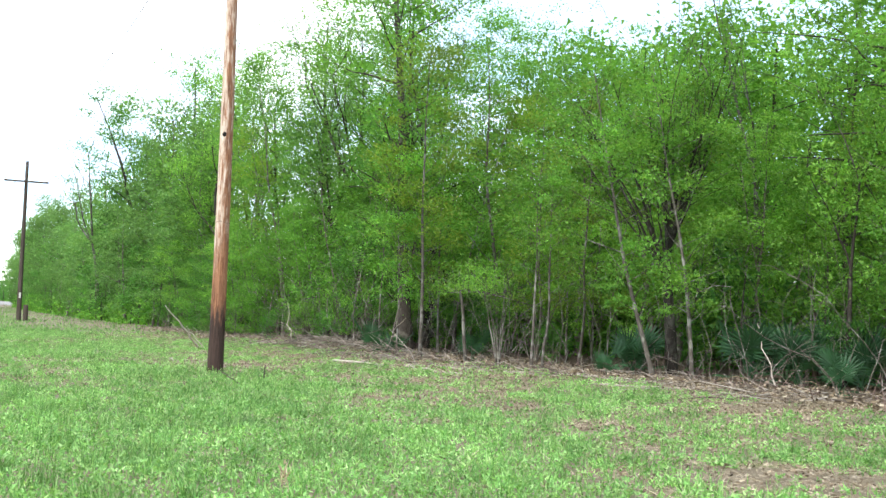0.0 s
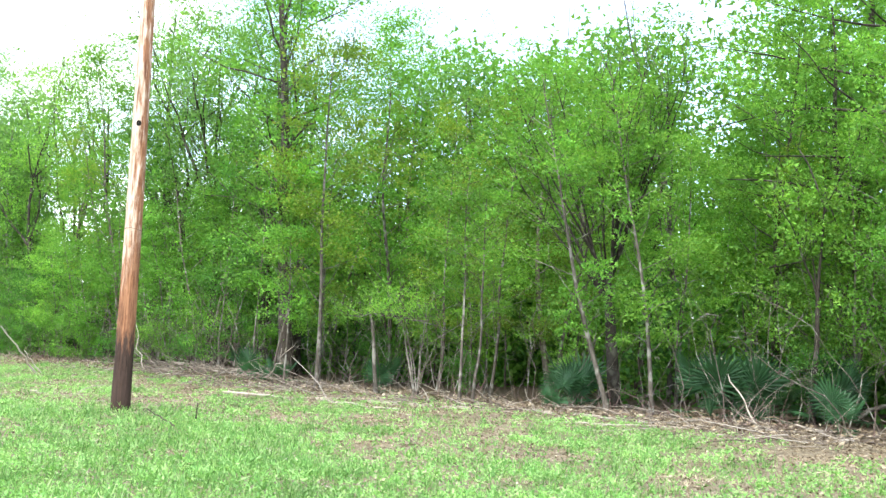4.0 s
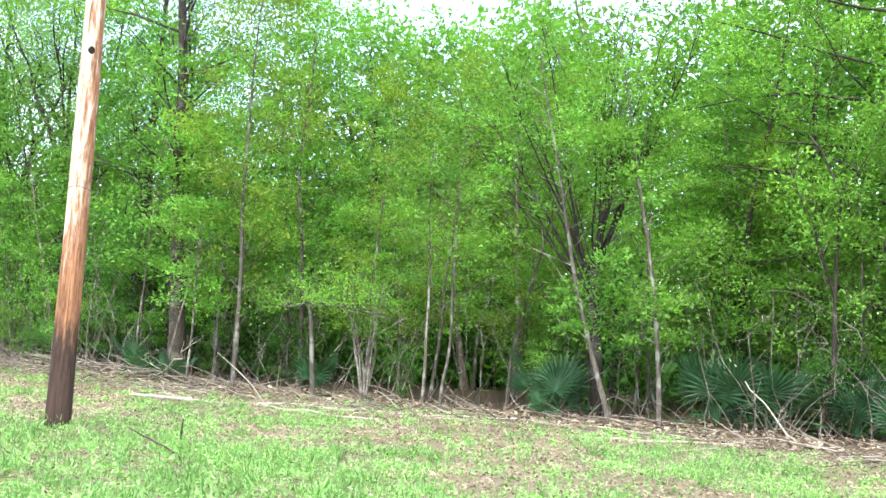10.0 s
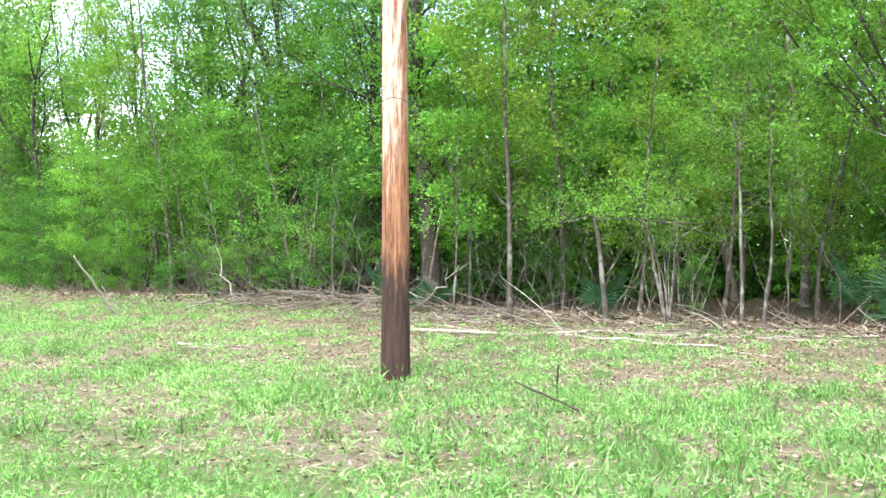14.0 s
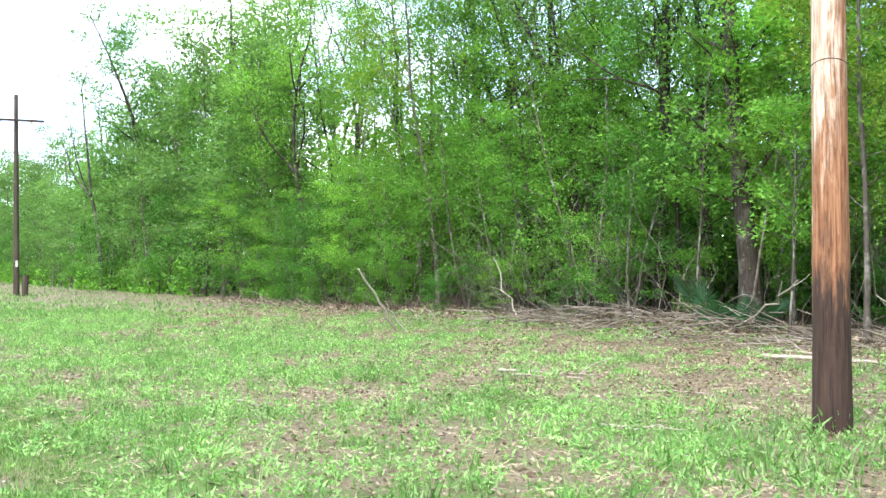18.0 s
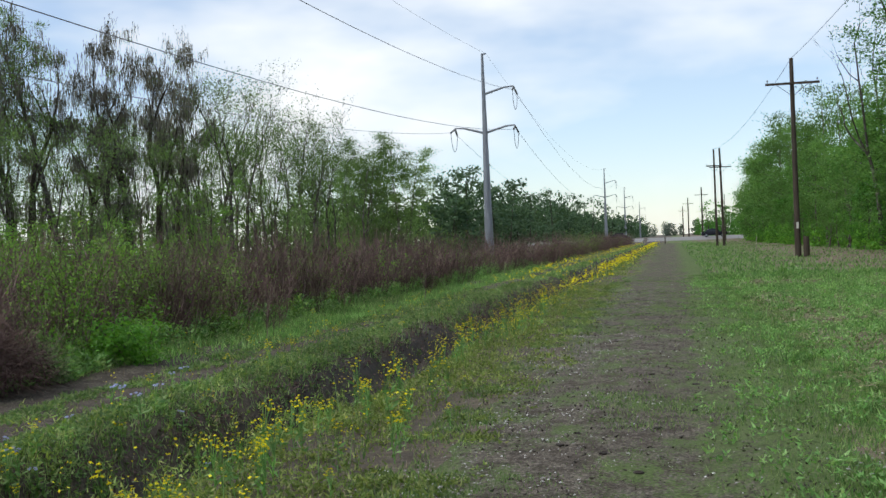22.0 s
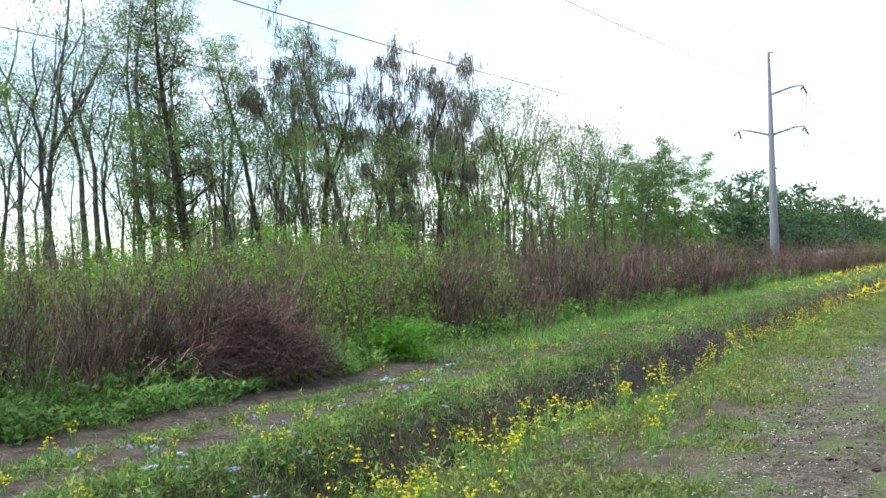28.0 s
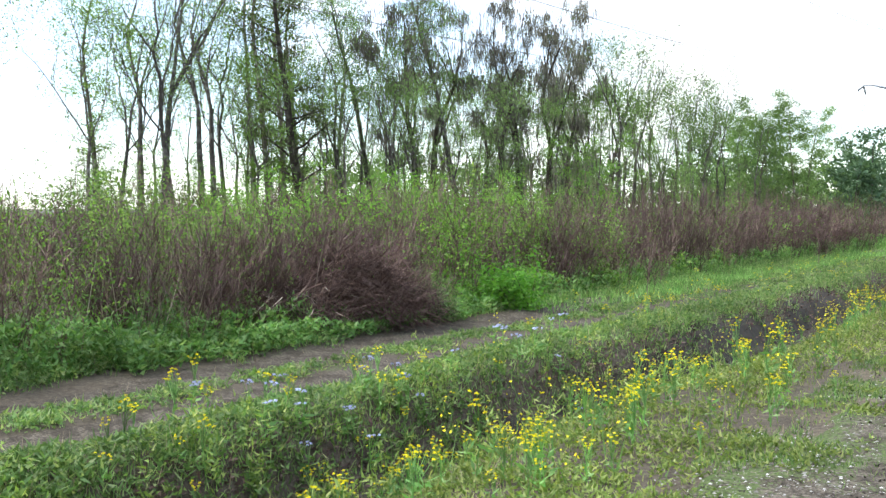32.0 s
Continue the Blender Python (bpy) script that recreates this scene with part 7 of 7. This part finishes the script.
fallen("fallen_branch", "thin bleached stick lying in the meadow", (5.0, -6.3, 0.03), (4.85, -8.6, 0.03), 0.012, 11)
fallen("fallen_branch", "thin bleached stick lying in the meadow", (6.4, 7.6, 0.04), (6.9, 7.0, 0.03), 0.012, 12)
fallen("fallen_branch", "thin bleached stick lying in the meadow", (3.9, 11.2, 0.04), (4.3, 10.5, 0.03), 0.012, 13)
fallen("fallen_branch", "short bleached stick lying in the meadow", (8.4, 9.3, 0.05), (8.9, 8.9, 0.03), 0.016, 14)
fallen("leaning_branch", "pale bare branch leaning out of the wood's edge", (10.64, 21.22, 0.02), (9.19, 19.96, 1.45), 0.036, 15, PALE_WOOD, wiggle=0.03, forks=2)
fallen("leaning_branch", "thin pale forked branch leaning out of the wood's edge", (10.75, 21.0, 0.02), (10.05, 20.55, 0.75), 0.022, 16, PALE_WOOD, wiggle=0.03)
fallen("leaning_branch", "pale bare branch leaning out of the wood's edge", (14.2, 21.8, 0.05), (14.4, 23.4, 1.7), 0.02, 17, wiggle=0.05, forks=2)
fallen("leaning_branch", "bent reddish root curving down beside a trunk", (21.2, 0.5, 0.1), (22.5, -0.1, 1.5), 0.06, 18, BARK, 0.15)
fallen("leaning_branch", "pale bare branch arching over the litter", (15.5, 16.0, 0.1), (15.0, 13.6, 1.2), 0.025, 19, wiggle=0.15, forks=3)
fallen("leaning_branch", "thin dead stem leaning among the palmettos", (18.2, 0.6, 0.1), (19.2, 2.4, 1.5), 0.02, 20, wiggle=0.06)

# small stakes and a dead tuft by the pole
for n, (x, y, h, tx) in enumerate([(8.45, 4.2, 0.36, 0.03)]):
    ob = part("stake", tube(Geo(), [(0, 0, -0.1), (tx * 0.5, 0, h * 0.5), (tx, 0.0, h)], [0.014, 0.013, 0.009], 6), OLD_WOOD)
    ob.location = (x, y, float(land(x, y)))
    tagged(ob, "short dark broken stake in the grass by the pole", "stake", "stakes by the pole")
fallen("fallen_branch", "dark forked dead stick beside the pole", (7.75, 3.05, 0.03), (7.45, 3.75, 0.3), 0.016, 21, OLD_WOOD, 0.02)

# the drift of sticks and dead twigs along the wood's edge
rng = np.random.default_rng(501)
g = Geo()
for _ in range(1000):
    yy = rng.choice([rng.uniform(-3, 14), rng.uniform(12, 22), rng.uniform(18, 40)], p=[0.42, 0.38, 0.2])
    xx = edge_x(yy) + rng.normal(-0.9, 0.85)
    heap = 0.45 if 14 < yy < 21 else 0.12
    p = np.array([xx, yy, float(land(xx, yy)) + rng.uniform(0.02, heap)])
    a = rng.normal(1.75, 0.7)
    w = np.array([math.cos(a), math.sin(a), rng.normal(0, 0.16)])
    line = limb(rng, p, w, rng.uniform(0.4, 1.7), -0.12, 4, 0.12)
    line[:, 2] = np.maximum(line[:, 2], land(line[:, 0], line[:, 1]) + 0.01)
    tube(g, line, rng.uniform(0.004, 0.013) * np.linspace(1, 0.4, 4), 4, False)
tagged(part("stick_litter", g, TWIG_GREY), "drift of dry grey and brown sticks along the wood's edge", "sticks", kind="stuff")
g = Geo()
yy = rng.uniform(-6, 44, 1100)
xx = np.array([edge_x(v) for v in yy]) + rng.normal(0.2, 0.7, 1100)
foot = np.stack([xx, yy, land(xx, yy)], -1)
tip = foot + np.stack([rng.normal(0, 0.5, 1100), rng.normal(0, 0.5, 1100), rng.uniform(0.1, 1.0, 1100)], -1) * rng.uniform(0.3, 1.2, (1100, 1))
blades(g, foot, tip, 0.008, rng)
tagged(part("dead_stems", g, TWIG_BROWN), "thin dead stems standing along the wood's edge", "stems", kind="stuff")
g = Geo()
yy = rng.uniform(-6, 45, 9000)
xx = np.array([edge_x(v) for v in yy]) + rng.normal(0.0, 1.0, 9000)
foot = np.stack([xx, yy, land(xx, yy) + rng.uniform(0.01, 0.12, 9000)], -1)
leaves(g, foot, rng.normal(0, 1, (9000, 3)) * (1, 1, 0.25), rng, 0.11, 0.06, 0.1)
tagged(part("edge_litter", g, LITTER), "brown dead leaves heaped along the wood's edge", "leaf litter", kind="stuff")

# ---------------------------------------------------------------- the road's end: posts and cars
post = thing("marker_post", "dark short marker post at the end of the track", "post", at=(-1.3, 168.0, 0.0))
part("post", tube(Geo(), [(0, 0, -0.2), (0, 0, 1.0)], [0.09, 0.085], 8), OLD_WOOD, post)
part("cap", tube(Geo(), [(0, 0, 0.99), (0, 0, 1.06)], [0.11, 0.07], 8), OLD_WOOD, post)
stake = tagged(part("stake", tube(Geo(), [(0, 0, -0.1), (0.1, 0, 1.1)], [0.03, 0.03], 6), GREY_LOG), "thin pale leaning stake in the grass", "stake")
stake.location = (6.6, 92.0, 0.0)


def car(x, y, z, turn, label):
    ob = thing("car", label, "car", "cars on the road", at=(x, y, z))
    ob.rotation_euler = (0, 0, radians(turn))
    prof = [(-2.2, 0.45, 0.60), (-2.1, 0.32, 0.86), (-1.2, 0.30, 0.94), (0.8, 0.30, 0.96), (1.7, 0.30, 0.90), (2.15, 0.34, 0.80), (2.25, 0.46, 0.62)]
    g = Geo()
    v, f = [], []
    for px, lo, hi in prof:
        v += [(px, -0.86, lo), (px, -0.9, (lo + hi) / 2), (px, -0.8, hi), (px, 0.8, hi), (px, 0.9, (lo + hi) / 2), (px, 0.86, lo)]
    for k in range(len(prof) - 1):
        f += [(k * 6 + j, k * 6 + (j + 1) % 6, k * 6 + 6 + (j + 1) % 6, k * 6 + 6 + j) for j in range(6)]
    part("body", g.add(v, f).add(v[:6], [tuple(range(6))]).add(v[-6:], [tuple(range(6))]), CAR_PAINT, ob, smooth=False)
    c = [(-1.75, -0.76, 0.93), (1.05, -0.76, 0.95), (1.05, 0.76, 0.95), (-1.75, 0.76, 0.93), (-1.0, -0.6, 1.42), (0.35, -0.6, 1.42), (0.35, 0.6, 1.42), (-1.0, 0.6, 1.42)]
    part("windows", Geo().add(c, [(0, 1, 5, 4), (1, 2, 6, 5), (2, 3, 7, 6), (3, 0, 4, 7)]), GLASS_DARK, ob)
    part("roof", box(Geo(), (-1.02, -0.6, 1.42), (0.37, 0.6, 1.46)), CAR_PAINT, ob)
    for wx in (-1.35, 1.4):
        for s in (-1, 1):
            tyre = part("wheel", tube(Geo(), [(0, -0.1, 0), (0, 0.1, 0)], 0.32, 16), RUBBER, ob)
            tyre.location = (wx, s * 0.8, 0.33)
            part("rim", tube(Geo(), [(0, -0.112, 0), (0, 0.112, 0)], 0.19, 12), STEEL, tyre)
    for s in (-1, 1):
        part("headlight", box(Geo(), (2.14, s * 0.62 - 0.16, 0.62), (2.235, s * 0.62 + 0.16, 0.74)), PORCELAIN, ob)
    return ob


car(6.9, 191.5, 0.78, 0, "dark car on the cross road")
car(-9.5, 188.0, 0.6, 180, "dark low car on the cross road")

# a dry seed head in the near grass
ob = thing("dry_seed_head", "pale dry seed head on a thin stalk", "weed", at=(5.2, -8.8, float(land(5.2, -8.8))))
part("stalk", tube(Geo(), [(0, 0, -0.02), (0.01, 0.01, 0.16), (-0.02, 0.02, 0.3)], [0.006, 0.005, 0.004], 5, False), STRAW, ob)
r = np.random.default_rng(77)
head = leaves(Geo(), np.array([(-0.02, 0.02, 0.24)]) + r.normal(0, 0.014, (46, 3)) * (1, 1, 2.4), r.normal(0, 0.5, (46, 3)) + (0, 0, 1.0), r, 0.06, 0.014)
part("seed_head", head, STRAW, ob)
